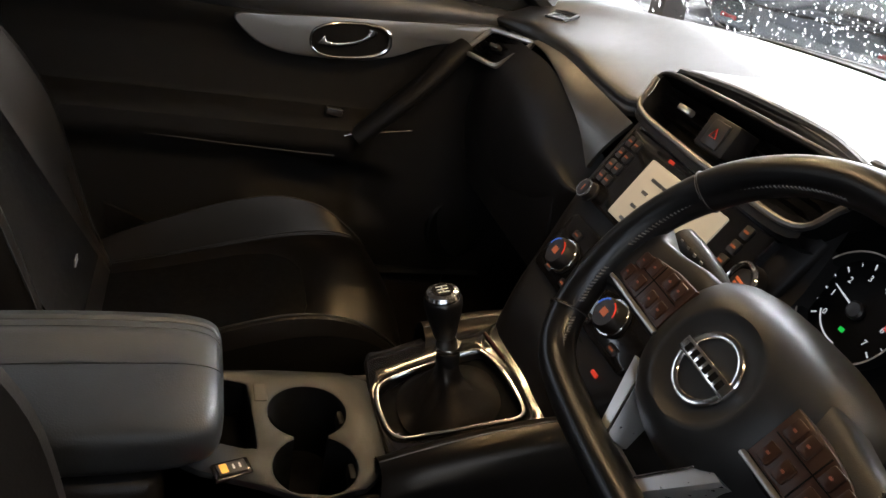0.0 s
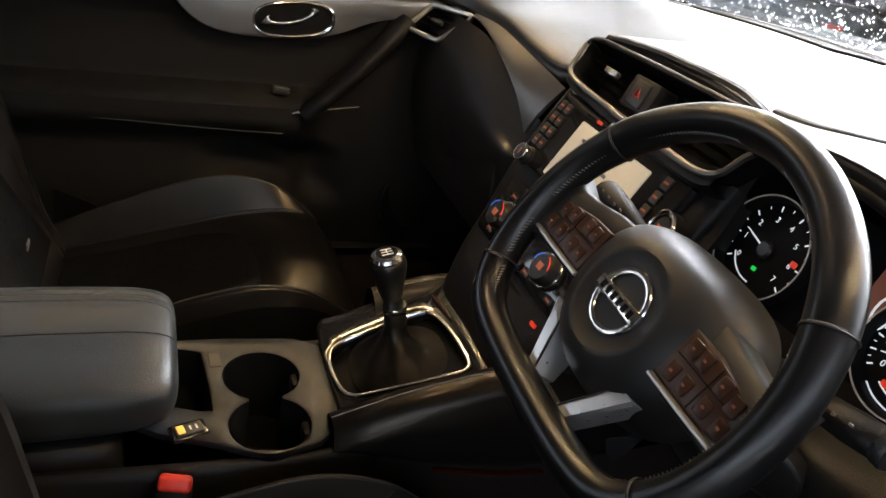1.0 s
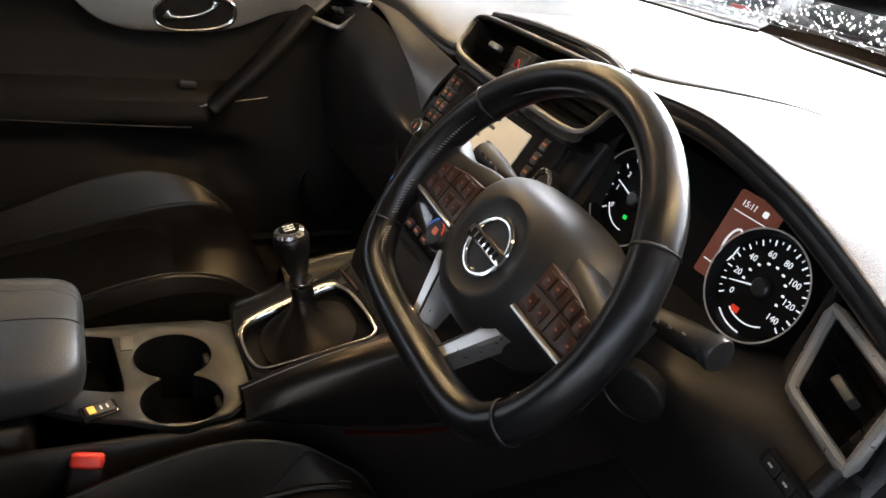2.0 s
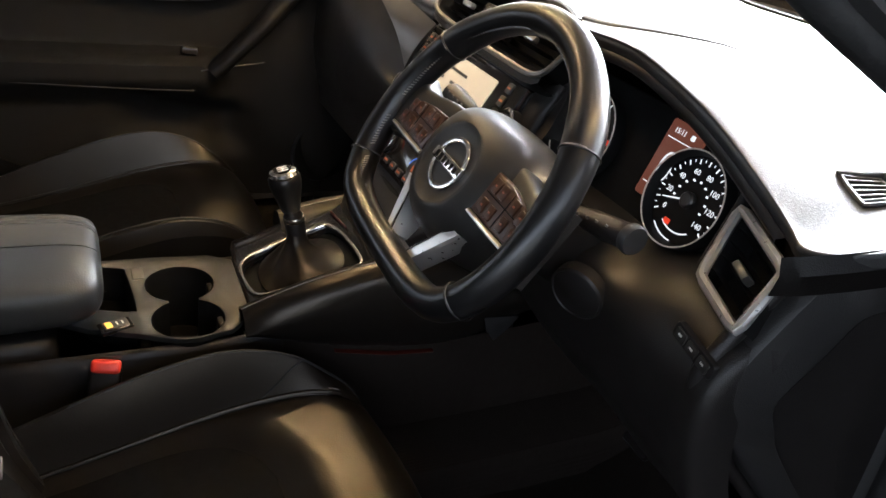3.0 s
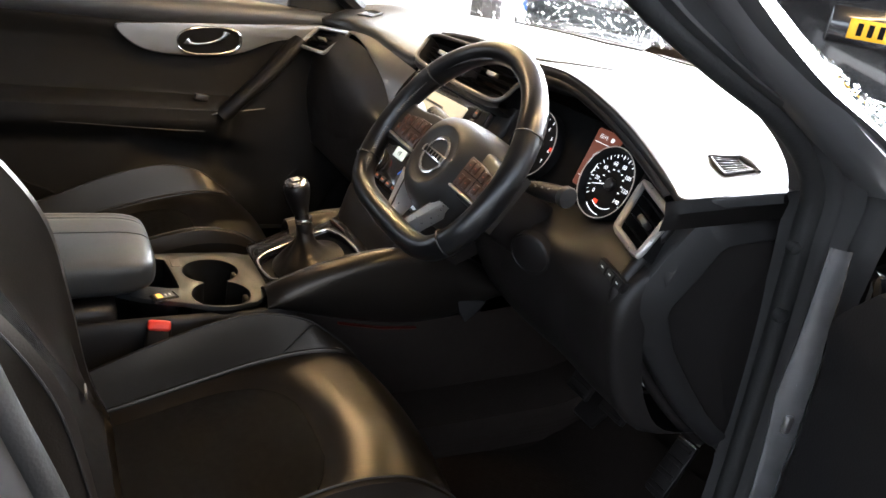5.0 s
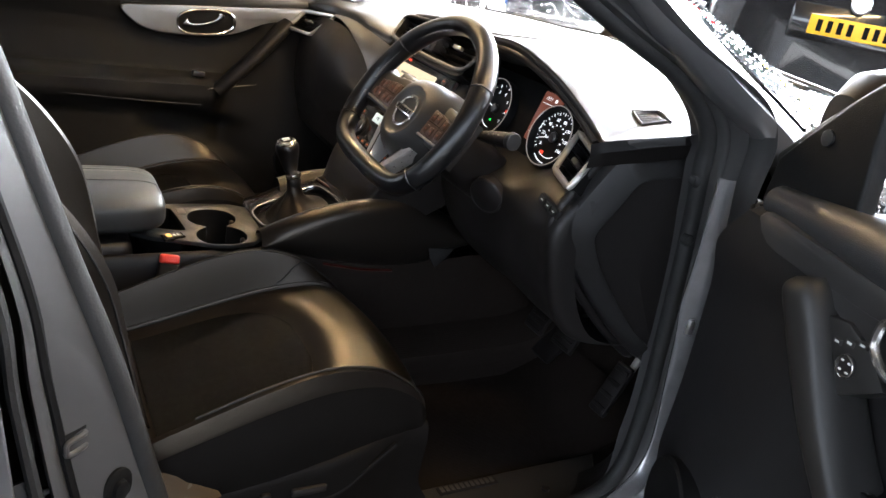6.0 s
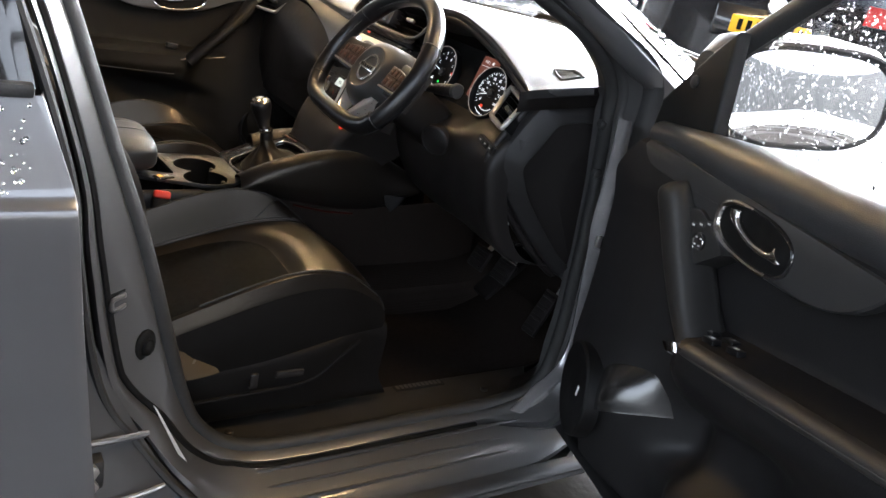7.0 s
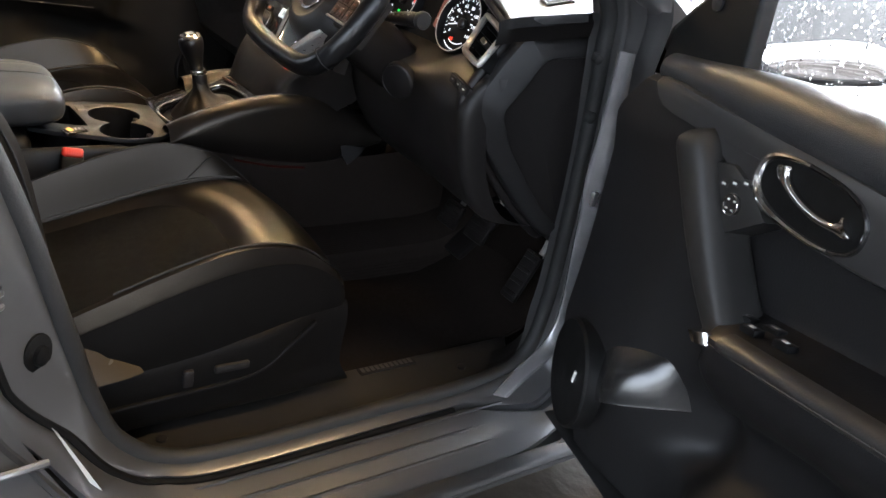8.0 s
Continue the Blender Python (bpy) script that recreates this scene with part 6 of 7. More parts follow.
def seat(cx, name, label, power, BACK, DROP, LEANB):
    s = thing(name, (cx, -0.25, 0.36), label, "car seat", "front seats")
    # cushion: rings along y, seen from the rear to the front
    spec = ((-0.52, 0.510, 0.205, 0.018, 0.44), (-0.44, 0.520, 0.212, 0.046, 0.44), (-0.34, 0.540, 0.214, 0.064, 0.44), (-0.24, 0.566, 0.214, 0.072, 0.44), (-0.16, 0.588, 0.212, 0.066, 0.445),
            (-0.09, 0.604, 0.206, 0.042, 0.455), (-0.04, 0.606, 0.198, 0.014, 0.47), (-0.005, 0.588, 0.194, 0.003, 0.49), (0.010, 0.560, 0.186, 0.0, 0.505), (0.006, 0.525, 0.178, 0.0, 0.515))
    side = (0.80, 0.83, 0.87, 0.91, 0.945, 0.975, 0.992, 1.0)
    us = (*[-q for q in reversed(side)], *[-0.76 + 1.52 * i / 24 for i in range(25)], *side)
    rings = []
    for y, z, hw, bol, zb in spec:
        r = []
        for u in us:
            a = abs(u)
            b = bol * math.exp(-((a - 0.925) / (0.085 if a < 0.925 else 0.09)) ** 2) * 1.2
            seam = -0.005 if abs(a - 0.80) < 0.01 else 0.0
            crown = 0.006 * math.cos(u * 2.0) if a < 0.77 else 0.0
            edge = -0.040 * max(0, (a - 0.95) / 0.05) ** 2.2
            r.append(V(cx + hw * 1.04 * (u if a < 0.95 else u * 1.006), y + BACK + (0.016 * (1 - a * a) if y > -0.1 else 0), z + DROP + b + seam + crown + edge))
        for k in (0.30, 0.65):
            r.append(V(cx + hw * (1.046 - 0.05 * k), y + BACK, (z + DROP - 0.045) * (1 - k) + (zb + 0.035) * k))
        for u in (1.0, 0.9, 0, -0.9, -1.0):
            r.append(V(cx + hw * u * (0.95 if abs(u) > 0.95 else 0.90), y + BACK, zb + (0.035 if abs(u) > 0.95 else 0)))
        for k in (0.65, 0.30):
            r.append(V(cx - hw * (1.046 - 0.05 * k), y + BACK, (z + DROP - 0.045) * (1 - k) + (zb + 0.035) * k))
        rings.append(r)
    sm = [curve([r[j] for r in rings], 9) for j in range(len(rings[0]))]
    grid = [[c[i] for c in sm] for i in range(len(sm[0]))]
    def cloth_edge(y):
        k = max(0.0, min(1.0, (y - BACK + 0.29) / 0.165))
        return max(0.0, 1 - k ** 2.6) ** (1 / 2.6) * 0.70

    # the cloth centre lies sunken inside a soft roll of leather
    for g in grid:
        for j in range(8, 33):
            k = max(0.0, (g[j].y - BACK + 0.29) / 0.165)
            m = ((abs(-0.76 + 1.52 * (j - 8) / 24) / 0.70) ** 2.6 + k ** 2.6) ** (1 / 2.6)
            t = max(0.0, min(1.0, (1.16 - m) / 0.20))
            g[j].z += 0.005 * math.exp(-((m - 1.28) / 0.16) ** 2) - 0.011 * t * t * (3 - 2 * t)
    cush = part("cushion", loft(grid), LEATHER, s, "black leather cushion")
    # cloth centre, 3 mm proud, rounded towards the front
    nrow = len(grid)
    lo_j, hi_j = 8, 32
    rows = []
    for i in range(0, 54):
        g = grid[i]
        y = g[20].y
        if y > -0.1255 + BACK:
            break
        run = g[lo_j:hi_j + 1]
        k = max(0.02, cloth_edge(y) / 0.76)
        rows.append([V(cx + (q.x - cx) * k, q.y, float(np.interp(cx + (q.x - cx) * k, [p.x for p in run], [p.z for p in run])) + 0.0030) for q in run])
    bm, _ = sheet(rows)
    bmesh.ops.recalc_face_normals(bm, faces=bm.faces)
    bmesh.ops.solidify(bm, geom=bm.faces[:], thickness=0.004)
    part("cloth_insert", bm, CLOTH, cush, "matt black cloth centre")
    for j in (lo_j - 1, hi_j + 1):
        line = [grid[i][j] + V(0, 0, 0.005) for i in range(7, nrow - 25)]
        part("piping", tube(line, 0.0028, 6), LEATHER, cush)
        part("seam_thread", tube([p + V(math.copysign(0.006, p.x - cx), 0, 0.002) for p in line], 0.0008, 5), STITCH, cush)
    for sd in (-1, 1):
        j = 4 if sd < 0 else 36
        line = [grid[i][j] + V(0, 0, 0.0015) for i in range(18, nrow - 11)]
        part("bolster_seam", tube(line, 0.0016, 5), RUBBER, cush)
    # dark sheets laid under the crests; their colour paints shade on the flanks
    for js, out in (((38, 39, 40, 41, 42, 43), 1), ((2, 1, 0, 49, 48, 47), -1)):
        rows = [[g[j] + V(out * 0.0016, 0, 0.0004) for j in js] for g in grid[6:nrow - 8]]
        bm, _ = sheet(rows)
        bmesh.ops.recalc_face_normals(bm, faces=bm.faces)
        part("flank_shade", bm, FLANKSHADE, cush, "dark overlay that paints shade on the cushion flank")
    # seam from the front of each bolster to the corner of the cloth
    for sd in (-1, 1):
        js = (4, 5, 6, 7) if sd < 0 else (36, 35, 34, 33)
        line = [grid[nrow - 34 - 3 * k][j] + V(0, 0, 0.0012) for k, j in enumerate(js)]
        if power:
            part("front_seam", tube(curve(line, 4), 0.0015, 5), RUBBER, cush)
    # backrest: rings up the leaning back
    rings = []
    for t, hw, bol in ((0.0, 0.20, 0.0), (0.12, 0.215, 0.012), (0.30, 0.222, 0.050), (0.46, 0.226, 0.078), (0.60, 0.222, 0.078), (0.74, 0.210, 0.058), (0.86, 0.190, 0.032), (0.95, 0.165, 0.015), (1.0, 0.13, 0.006)):
        bol *= 1.3 if power else 1.0
        o = V(cx, -0.415 + BACK + (0.050 if power else LEANB * 0.4), 0.52 + DROP).lerp(V(cx, -0.690 + BACK + LEANB, 1.11 + DROP), t) + V(0, -0.012 * math.sin(t * math.pi), 0)
        f = V(0, 0.94, 0.34)
        r = []
        for u in us:
            a = abs(u)
            b = bol * math.exp(-((a - 0.86) / 0.16) ** 2)
            seam = -0.006 if abs(a - 0.80) < 0.01 else 0.0
            edge = -0.06 * max(0, (a - 0.90) / 0.10) ** 2
            r.append(o + V(hw * u, 0, 0) + f * (b + seam + edge))
        for u in (1.0, 0.9, 0, -0.9, -1.0):
            r.append(o + V(hw * u * 0.96, 0, 0) - f * (0.085 - (0.02 if abs(u) > 0.95 else 0)))
        rings.append(r)
    sm = [curve([r[j] for r in rings], 5) for j in range(len(rings[0]))]
    bg = [[c[i] for c in sm] for i in range(len(sm[0]))]
    back = part("backrest", loft(bg), LEATHER, s, "black leather backrest with side bolsters")
    rows = [[p + V(0, 0.003, 0.0015) for p in g[10:31]] for g in bg[3:30]]
    bm, _ = sheet(rows)
    bmesh.ops.recalc_face_normals(bm, faces=bm.faces)
    bmesh.ops.solidify(bm, geom=bm.faces[:], thickness=0.003)
    part("cloth_insert", bm, CLOTH, back)
    for j in (4, 36):
        part("bolster_seam", tube([g[j] + V(0, 0.001, 0.0) for g in bg[2:-4]], 0.0014, 5), RUBBER, back)
    # head restraint
    rings = []
    for t, hw, d in ((0.0, 0.085, 0.03), (0.1, 0.115, 0.045), (0.4, 0.130, 0.052), (0.75, 0.122, 0.046), (0.95, 0.10, 0.034), (1.0, 0.075, 0.02)):
        o = V(cx, -0.720 + BACK + LEANB, 1.17).lerp(V(cx, -0.755 + BACK + LEANB, 1.34), t)
        rings.append([o + V(hw * a, d * b, 0) for a, b in super_ring(0, 0, 1, 1, 3, 24)])
    part("head_restraint", loft(rings), LEATHER, s)
    for sd in (-1, 1):
        part("restraint_post", tube([V(cx + sd * 0.06, -0.690 + BACK + LEANB, 1.06), V(cx + sd * 0.06, -0.725 + BACK + LEANB, 1.20)], 0.006, 8), CHROME, s)
    # plastic skirt on the outer side, with the switches
    sd = 1 if cx > 0 else -1
    x0 = cx + sd * 0.208
    ctrl = []
    for y, zt in [(a + BACK * 0.5, b) for a, b in ((-0.56, 0.515), (-0.47, 0.508), (-0.36, 0.505), (-0.24, 0.515), (-0.13, 0.532), (-0.05, 0.545), (0.0, 0.545))]:
        k = 0.012 if -0.5 < y < -0.08 else -0.006
        ctrl.append([V(x0 - sd * 0.02, y, zt + 0.006), V(x0 + sd * k, y, zt), V(x0 + sd * (k + 0.006), y, zt - 0.03), V(x0 + sd * (k + 0.002), y, 0.44), V(x0 + sd * k * 0.4, y + 0.02, 0.40), V(x0 - sd * 0.02, y + 0.02, 0.385)])
    # the skirt shares the black darkened for the flank's shade
    sk = part("seat_skirt", patch(ctrl, 4, 4), FLANKSHADE, s, "black moulded seat skirt")
    part("skirt_crease", tube(curve([V(x0 + sd * 0.017, -0.46, 0.445), V(x0 + sd * 0.017, -0.30, 0.452), V(x0 + sd * 0.016, -0.17, 0.462), V(x0 + sd * 0.012, -0.11, 0.50), V(x0 + sd * 0.008, -0.07, 0.53)], 6), 0.004, 8), FLANKSHADE, sk)
    if power:
        m = Matrix(((0, 0, sd, x0 + sd * 0.018), (1, 0, 0, 0), (0, 1, 0, 0), (0, 0, 0, 1)))
        part("recline_switch", slab(rounded(0.0075, 0.014, 0.004), 0.012, m @ Matrix.Translation((-0.268, 0.480, 0.006)), 0.003), PLAST, sk)
        part("slide_switch", slab(rounded(0.026, 0.0065, 0.004), 0.012, m @ Matrix.Translation((-0.205, 0.486, 0.006)), 0.003), PLAST, sk)
    # cover of the recliner joint, between cushion and backrest
    rc = [[V(x0 + sd * 0.010, -0.47 + BACK, 0.600), V(x0 + sd * 0.014, -0.40 + BACK, 0.566), V(x0 + sd * 0.016, -0.352 + BACK, 0.540), V(x0 + sd * 0.014, -0.312 + BACK, 0.514)],
          [V(x0 + sd * 0.020, -0.47 + BACK, 0.55), V(x0 + sd * 0.024, -0.40 + BACK, 0.536), V(x0 + sd * 0.022, -0.345 + BACK, 0.520), V(x0 + sd * 0.018, -0.308 + BACK, 0.509)],
          [V(x0 + sd * 0.030, -0.47 + BACK, 0.503), V(x0 + sd * 0.032, -0.40 + BACK, 0.503), V(x0 + sd * 0.028, -0.34 + BACK, 0.504), V(x0 + sd * 0.020, -0.306 + BACK, 0.505)]]
    # the driver's copy is brown to paint the warm lamp's reflection
    part("joint_cover", patch(rc, 4, 4, 0.006), JOINTLIT if power else LEATHER, s, "smooth moulded cover over the seat joint")
    tag = V(0.313, -0.427, 0.61) if power else V(-0.377, -0.520, 0.601)
    part("seat_tag", box(-0.012, 0.012, -0.0015, 0.0015, -0.006, 0.006, 0.001, m=Matrix.Translation(tag)), STITCH, s, "small pale tag in the seat joint")
    # runners
    for dx in (-0.16, 0.16):
        part("runner", box(cx + dx - 0.02, cx + dx + 0.02, -0.55, 0.02, 0.345, 0.375, 0.004), PLASTG, s)
    part("seat_base", box(cx - 0.18, cx + 0.18, -0.50, -0.04, 0.37, 0.47, 0.03, 3), PLAST, s)
    return s


seat(0.440, "driver_seat", "black leather driver seat with cloth centre and electric switches", True, -0.022, 0.0, -0.02)
seat(-0.380, "passenger_seat", "black leather passenger seat with cloth centre", False, -0.034, -0.026, -0.094)


def buckle():
    b = thing("seat_belt_buckle", (0.195, -0.32, 0.60), "black seat belt buckle with a red release button beside the seat", "belt buckle")
    m = frame_at((0.195, -0.318, 0.632), (0.22, 0.95, -0.06), (-0.5, 0.2, 0.85))
    part("buckle_body", box(-0.018, 0.018, -0.055, 0.004, -0.010, 0.008, 0.005, 3, m=m), VINYL, b)
    part("release_button", box(-0.0170, 0.0170, -0.006, 0.0110, -0.006, 0.0115, 0.005, 3, m=m), REDP, b, "red release button")
    part("buckle_stalk", tube([m @ V(0, -0.05, 0), V(0.205, -0.34, 0.50), V(0.205, -0.36, 0.42)], 0.010, 8, flat=0.5), PLAST, b)


buckle()


# ---- pedals ----
def pedals():
    for nm, x, y, z, w, h, lab in (("clutch_pedal", 0.343, 0.41, 0.528, 0.030, 0.027, "black rubber clutch pedal on a steel arm"), ("brake_pedal", 0.425, 0.425, 0.530, 0.032, 0.028, "black rubber brake pedal on a steel arm"), ("accelerator_pedal", 0.545, 0.46, 0.475, 0.022, 0.055, "tall black rubber accelerator pedal")):
        p = thing(nm, (x, y, z), lab, "pedal", "pedals")
        m = frame_at((x, y, z), (1, 0, 0), (0, 0.45, 0.9))
        pad = part("pedal_pad", box(-w, w, -h, h, -0.006, 0.006, 0.004, 2, m=m), PLAST, p)
        for k in range(4):
            part("pad_rib", box(-w * 0.8, w * 0.8, -h * 0.8 + k * h * 0.5, -h * 0.8 + k * h * 0.5 + h * 0.16, 0.005, 0.009, 0.0015, m=m), PLAST, pad)
        # bright bar put in for the highlight on the pedal's upper edge
        part("pad_edge", tube([m @ V(-w * 0.9, h, 0.003), m @ V(w * 0.9, h, 0.003)], 0.0042, 8), CHROME, pad, "chrome edge standing in for the pedal's highlight")
        part("pedal_arm", tube(curve([m @ V(0, 0, -0.004), V(x, y + 0.05, z + 0.06), V(x, y + 0.07, z + 0.20), V(x, y + 0.06, z + 0.30)], 4), 0.009, 8, flat=0.5), SATIN, p, "steel arm")
    fr = thing("foot_rest", (0.27, 0.55, 0.45), "black plastic foot rest", "foot rest")
    part("rest_pad", box(-0.04, 0.04, -0.11, 0.11, -0.008, 0.008, 0.006, m=frame_at((0.285, 0.56, 0.47), (1, 0, 0), (0, 0.75, 0.65))), PLAST, fr)
    mt = thing("floor_mat", (0.44, 0.2, 0.36), "black carpet floor mat before the driver seat", "floor mat")
    part("mat_body", patch([[V(x, y, 0.357 + (0.008 if 0.3 < x < 0.6 else 0) + max(0, y - 0.42) * 0.5) for x in (0.28, 0.38, 0.50, 0.59)] for y in (0.03, 0.2, 0.4, 0.55)], 4, 4, 0.006), CARPET, mt)


pedals()


def dome_lamp():
    d = thing("dome_lamp", (0.0, -0.12, 1.44), "lit interior lamp in the roof console", "interior lamp")
    part("lamp_body", box(-0.09, 0.09, -0.20, -0.04, 1.425, 1.455, 0.012, 3), PLASTG, d)
    part("lens", box(-0.075, -0.015, -0.17, -0.09, 1.419, 1.427, 0.004), WHITEP, d, "unlit lens")
    part("lens", box(0.02, 0.08, -0.17, -0.09, 1.419, 1.427, 0.004), glow("lamp_lens", (1.0, 0.64, 0.32), 8.0), d, "warm glowing lens")


dome_lamp()


# ---- doors ----
# door-fast coordinates: u back from the hinge, w into the cabin, z up
HINGE = V(0.80, 0.36, 0.0)
OPEN = radians(71.9)
RISE = radians(3.5)
du = V(math.sin(OPEN), -math.cos(OPEN), 0)
dw = V(-math.cos(OPEN), -math.sin(OPEN), 0)
dz = V(0, 0, 1)
DU, DZ = du * math.cos(RISE) + dz * math.sin(RISE), dz * math.cos(RISE) - du * math.sin(RISE)


def near_door(u, w, z):
    return HINGE + V(0, 0, 0.95) + DU * u + dw * w + DZ * (z - 0.95)


def far_door(u, w, z):
    return V(-0.765 + w, 0.36 - u, z)


def step(a, b, t):
    t = max(0.0, min(1.0, (t - a) / (b - a)))
    return t * t * (3 - 2 * t)


def panel_depth(u, z, slope=0.125):
    """How far the inner door panel stands into the cabin."""
    w = 0.050 + 0.036 * step(1.005, 0.975, z)
    w -= 0.022 * step(0.955, 0.90, z) * step(0.22, 0.34, u)
    w -= 0.010 * step(0.93, 0.86, z)
    ledge = 0.775 + slope * (u - 0.41)
    arm = step(ledge + 0.012, ledge - 0.006, z) * step(0.365, 0.43, u)
    w += arm * 0.088
    w -= arm * 0.050 * step(ledge - 0.035, ledge - 0.115, z)
    w -= 0.010 * step(0.62, 0.44, z)
    # front part: swells round the loudspeaker
    w += 0.030 * math.exp(-((u - 0.16) / 0.10) ** 2 - ((z - 0.56) / 0.12) ** 2)
    # pocket scoop
    pk = math.exp(-(((u - 0.47) / 0.135) ** 4 + ((z - 0.622 - 0.22 * (u - 0.47)) / 0.055) ** 4))
    w -= 0.062 * pk
    return w


def build_door(f, name, label, near):
    d = thing(name, f(0.5, 0.0, 0.45), label, "car door")
    slope = 0.125 if near else 0.0
    us = [0.060 + 0.98 * i / 84 for i in range(85)]
    rows = []
    for i in range(91):
        z = 1.004 - i * (1.004 - 0.425) / 90
        row = []
        for u in us:
            uu = u + (0.10 * step(0.62, 0.42, z) + 0.06 * step(0.92, 1.0, z)) * step(0.5, 0.06, u)
            zz = z + slope * (uu - 0.41) * math.exp(-((z - 0.775) / 0.09) ** 2)     # rows follow the sloping armrest
            row.append(f(uu, panel_depth(uu, zz, slope), zz))
        rows.append(row)
    bm, _ = sheet(rows)
    bmesh.ops.recalc_face_normals(bm, faces=bm.faces)
    part("door_trim", bm, DOORV if near else FARV, d, "black moulded door trim")
    # upper roll of soft material
    rows = []
    for i in range(25):
        u = 0.125 + i * 0.0375
        zc = 0.996 - 0.014 * step(0.1, 0.7, u)
        rows.append([f(u, 0.058 + (0.022 + 0.018 * step(0.10, 0.40, u)) * math.cos(a), zc + (0.020 + 0.018 * step(0.10, 0.40, u)) * math.sin(a)) for a in [radians(-70 + 14 * j) for j in range(13)]])
    bm, _ = sheet(rows)
    bmesh.ops.recalc_face_normals(bm, faces=bm.faces)
    bmesh.ops.solidify(bm, geom=bm.faces[:], thickness=0.003)
    part("door_roll", bm, ROLL, d, "soft padded upper roll")
    belt = [f(0.24 + i * 0.08, 0.036, 1.004 - 0.016 * step(0.1, 0.7, 0.24 + i * 0.08)) for i in range(11)]
    part("belt_seal", tube(belt, 0.011, 8, flat=1.4), RUBBER, d, "black rubber belt seal")
    # trim strip
    out = [(0.150, 0.988), (0.30, 0.978), (0.46, 0.966), (0.60, 0.953), (0.657, 0.945), (0.640, 0.918), (0.606, 0.897), (0.56, 0.887), (0.50, 0.886), (0.42, 0.891), (0.36, 0.905), (0.30, 0.932), (0.25, 0.946), (0.165, 0.956)]
    pts = curve([(a, b, 0) for a, b in out], 3, True)
    # handle bowl
    cu, cz, ru, rz = 0.447, 0.926, 0.074, 0.032
    tilt = radians(6)

    def ov(a, s=1.0, p=2.6):
        x = ru * s * math.copysign(abs(math.cos(a)) ** (2 / p), math.cos(a))
        y = rz * s * math.copysign(abs(math.sin(a)) ** (2 / p), math.sin(a))
        return cu + x * math.cos(tilt) + y * math.sin(tilt) * 0.6, cz + y * math.cos(tilt) - x * math.sin(tilt)

    ang = [2 * math.pi * j / 40 for j in range(40)]
    nrm = f(0, 1, 0) - f(0, 0, 0)
    # the strip lies round the opening of the bowl
    c0 = sum((q for q in pts), Vector()) / len(pts)
    hole = [ov(math.atan2((q.y - cz) / rz, (q.x - cu) / ru), 1.01) for q in pts]
    rings = [[f(q.x, 0.070, q.y) for q in pts], [f(q.x, 0.089, q.y) for q in pts], [f(c0.x + (q.x - c0.x) * 0.985, 0.092, c0.y + (q.y - c0.y) * 0.96) for q in pts], [f(q.x * 0.5 + h[0] * 0.5, 0.0935, q.y * 0.5 + h[1] * 0.5) for q, h in zip(pts, hole)], [f(h[0], 0.094, h[1]) for h in hole], [f(h[0], 0.080, h[1]) for h in hole]]
    # same trim on both doors: the near copy's darker colour puts in its shade
    part("trim_strip", loft(rings, False), TRIMSHADE if near else STRIP, d, "satin silver trim strip")
    bowl = part("handle_bowl", loft([[f(ov(a)[0], 0.096, ov(a)[1]) for a in ang], [f(ov(a, 0.93)[0], 0.0965, ov(a, 0.93)[1]) for a in ang], [f(ov(a, 0.85)[0], 0.08, ov(a, 0.85)[1]) for a in ang], [f(ov(a, 0.2)[0], 0.07, ov(a, 0.2)[1]) for a in ang]]), DARK, d, "dark bowl behind the handle")
    part("bowl_edge", tube([f(ov(a)[0], 0.095, ov(a)[1]) for a in ang], 0.0026, 8, closed=True, up=nrm), GLOSS, bowl, "dark rim of the bowl")
    arc = [radians(96 + 5 * j) for j in range(42)] if near else ang
    part("bowl_ring", tube([f(ov(a)[0], 0.096, ov(a)[1]) for a in arc], [0.0018 + 0.0034 * max(0.0, -math.cos(a)) + 0.0014 * max(0.0, -math.sin(a)) for a in arc], 8, closed=not near, up=nrm), CHROME, bowl, "chrome ring")
    line = curve([(0.408, 0.951, 0), (0.410, 0.944, 0), (0.418, 0.936, 0), (0.432, 0.928, 0), (0.448, 0.922, 0), (0.466, 0.918, 0), (0.484, 0.917, 0), (0.497, 0.919, 0), (0.503, 0.923, 0)], 4)
    rings = []
    for i, q in enumerate(line):
        t = i / (len(line) - 1)
        a, b = line[max(i - 1, 0)], line[min(i + 1, len(line) - 1)]
        side = V(-(b - a).y, (b - a).x, 0).normalized()
        wd = 0.0058 * math.exp(-((t - 0.08) / 0.12) ** 2) + 0.0040 + 0.0070 * math.exp(-((t - 0.95) / 0.09) ** 2)
        rings.append([f(q.x + side.x * wd * c, 0.0985 + 0.0055 * s, q.y + side.y * wd * c) for c, s in super_ring(0, 0, 1, 1, 2.6, 14)])
    part("door_handle", loft(rings), CHROME, d, "chrome pull handle")
    # slanting grab bar down to the armrest
    bar = curve([f(0.225, 0.088, 0.942), f(0.252, 0.104, 0.918), f(0.308, 0.128, 0.862), f(0.370, 0.136, 0.802), f(0.420, 0.136, 0.752)], 6)
    if near:
        rings = []
        for i, (u, z, wd) in enumerate(((0.262, 0.948, 0.020), (0.268, 0.936, 0.027), (0.290, 0.902, 0.028), (0.326, 0.850, 0.027), (0.366, 0.800, 0.025), (0.400, 0.766, 0.023), (0.412, 0.754, 0.021))):
            rings.append([f(u + wd * p, 0.086 + (0.034 if i else 0.018) * q, z + wd * 0.35 * p) for p, q in super_ring(0, 0, 1, 1, 3.0, 24)])
        sm = [curve([r[j] for r in rings], 4) for j in range(24)]
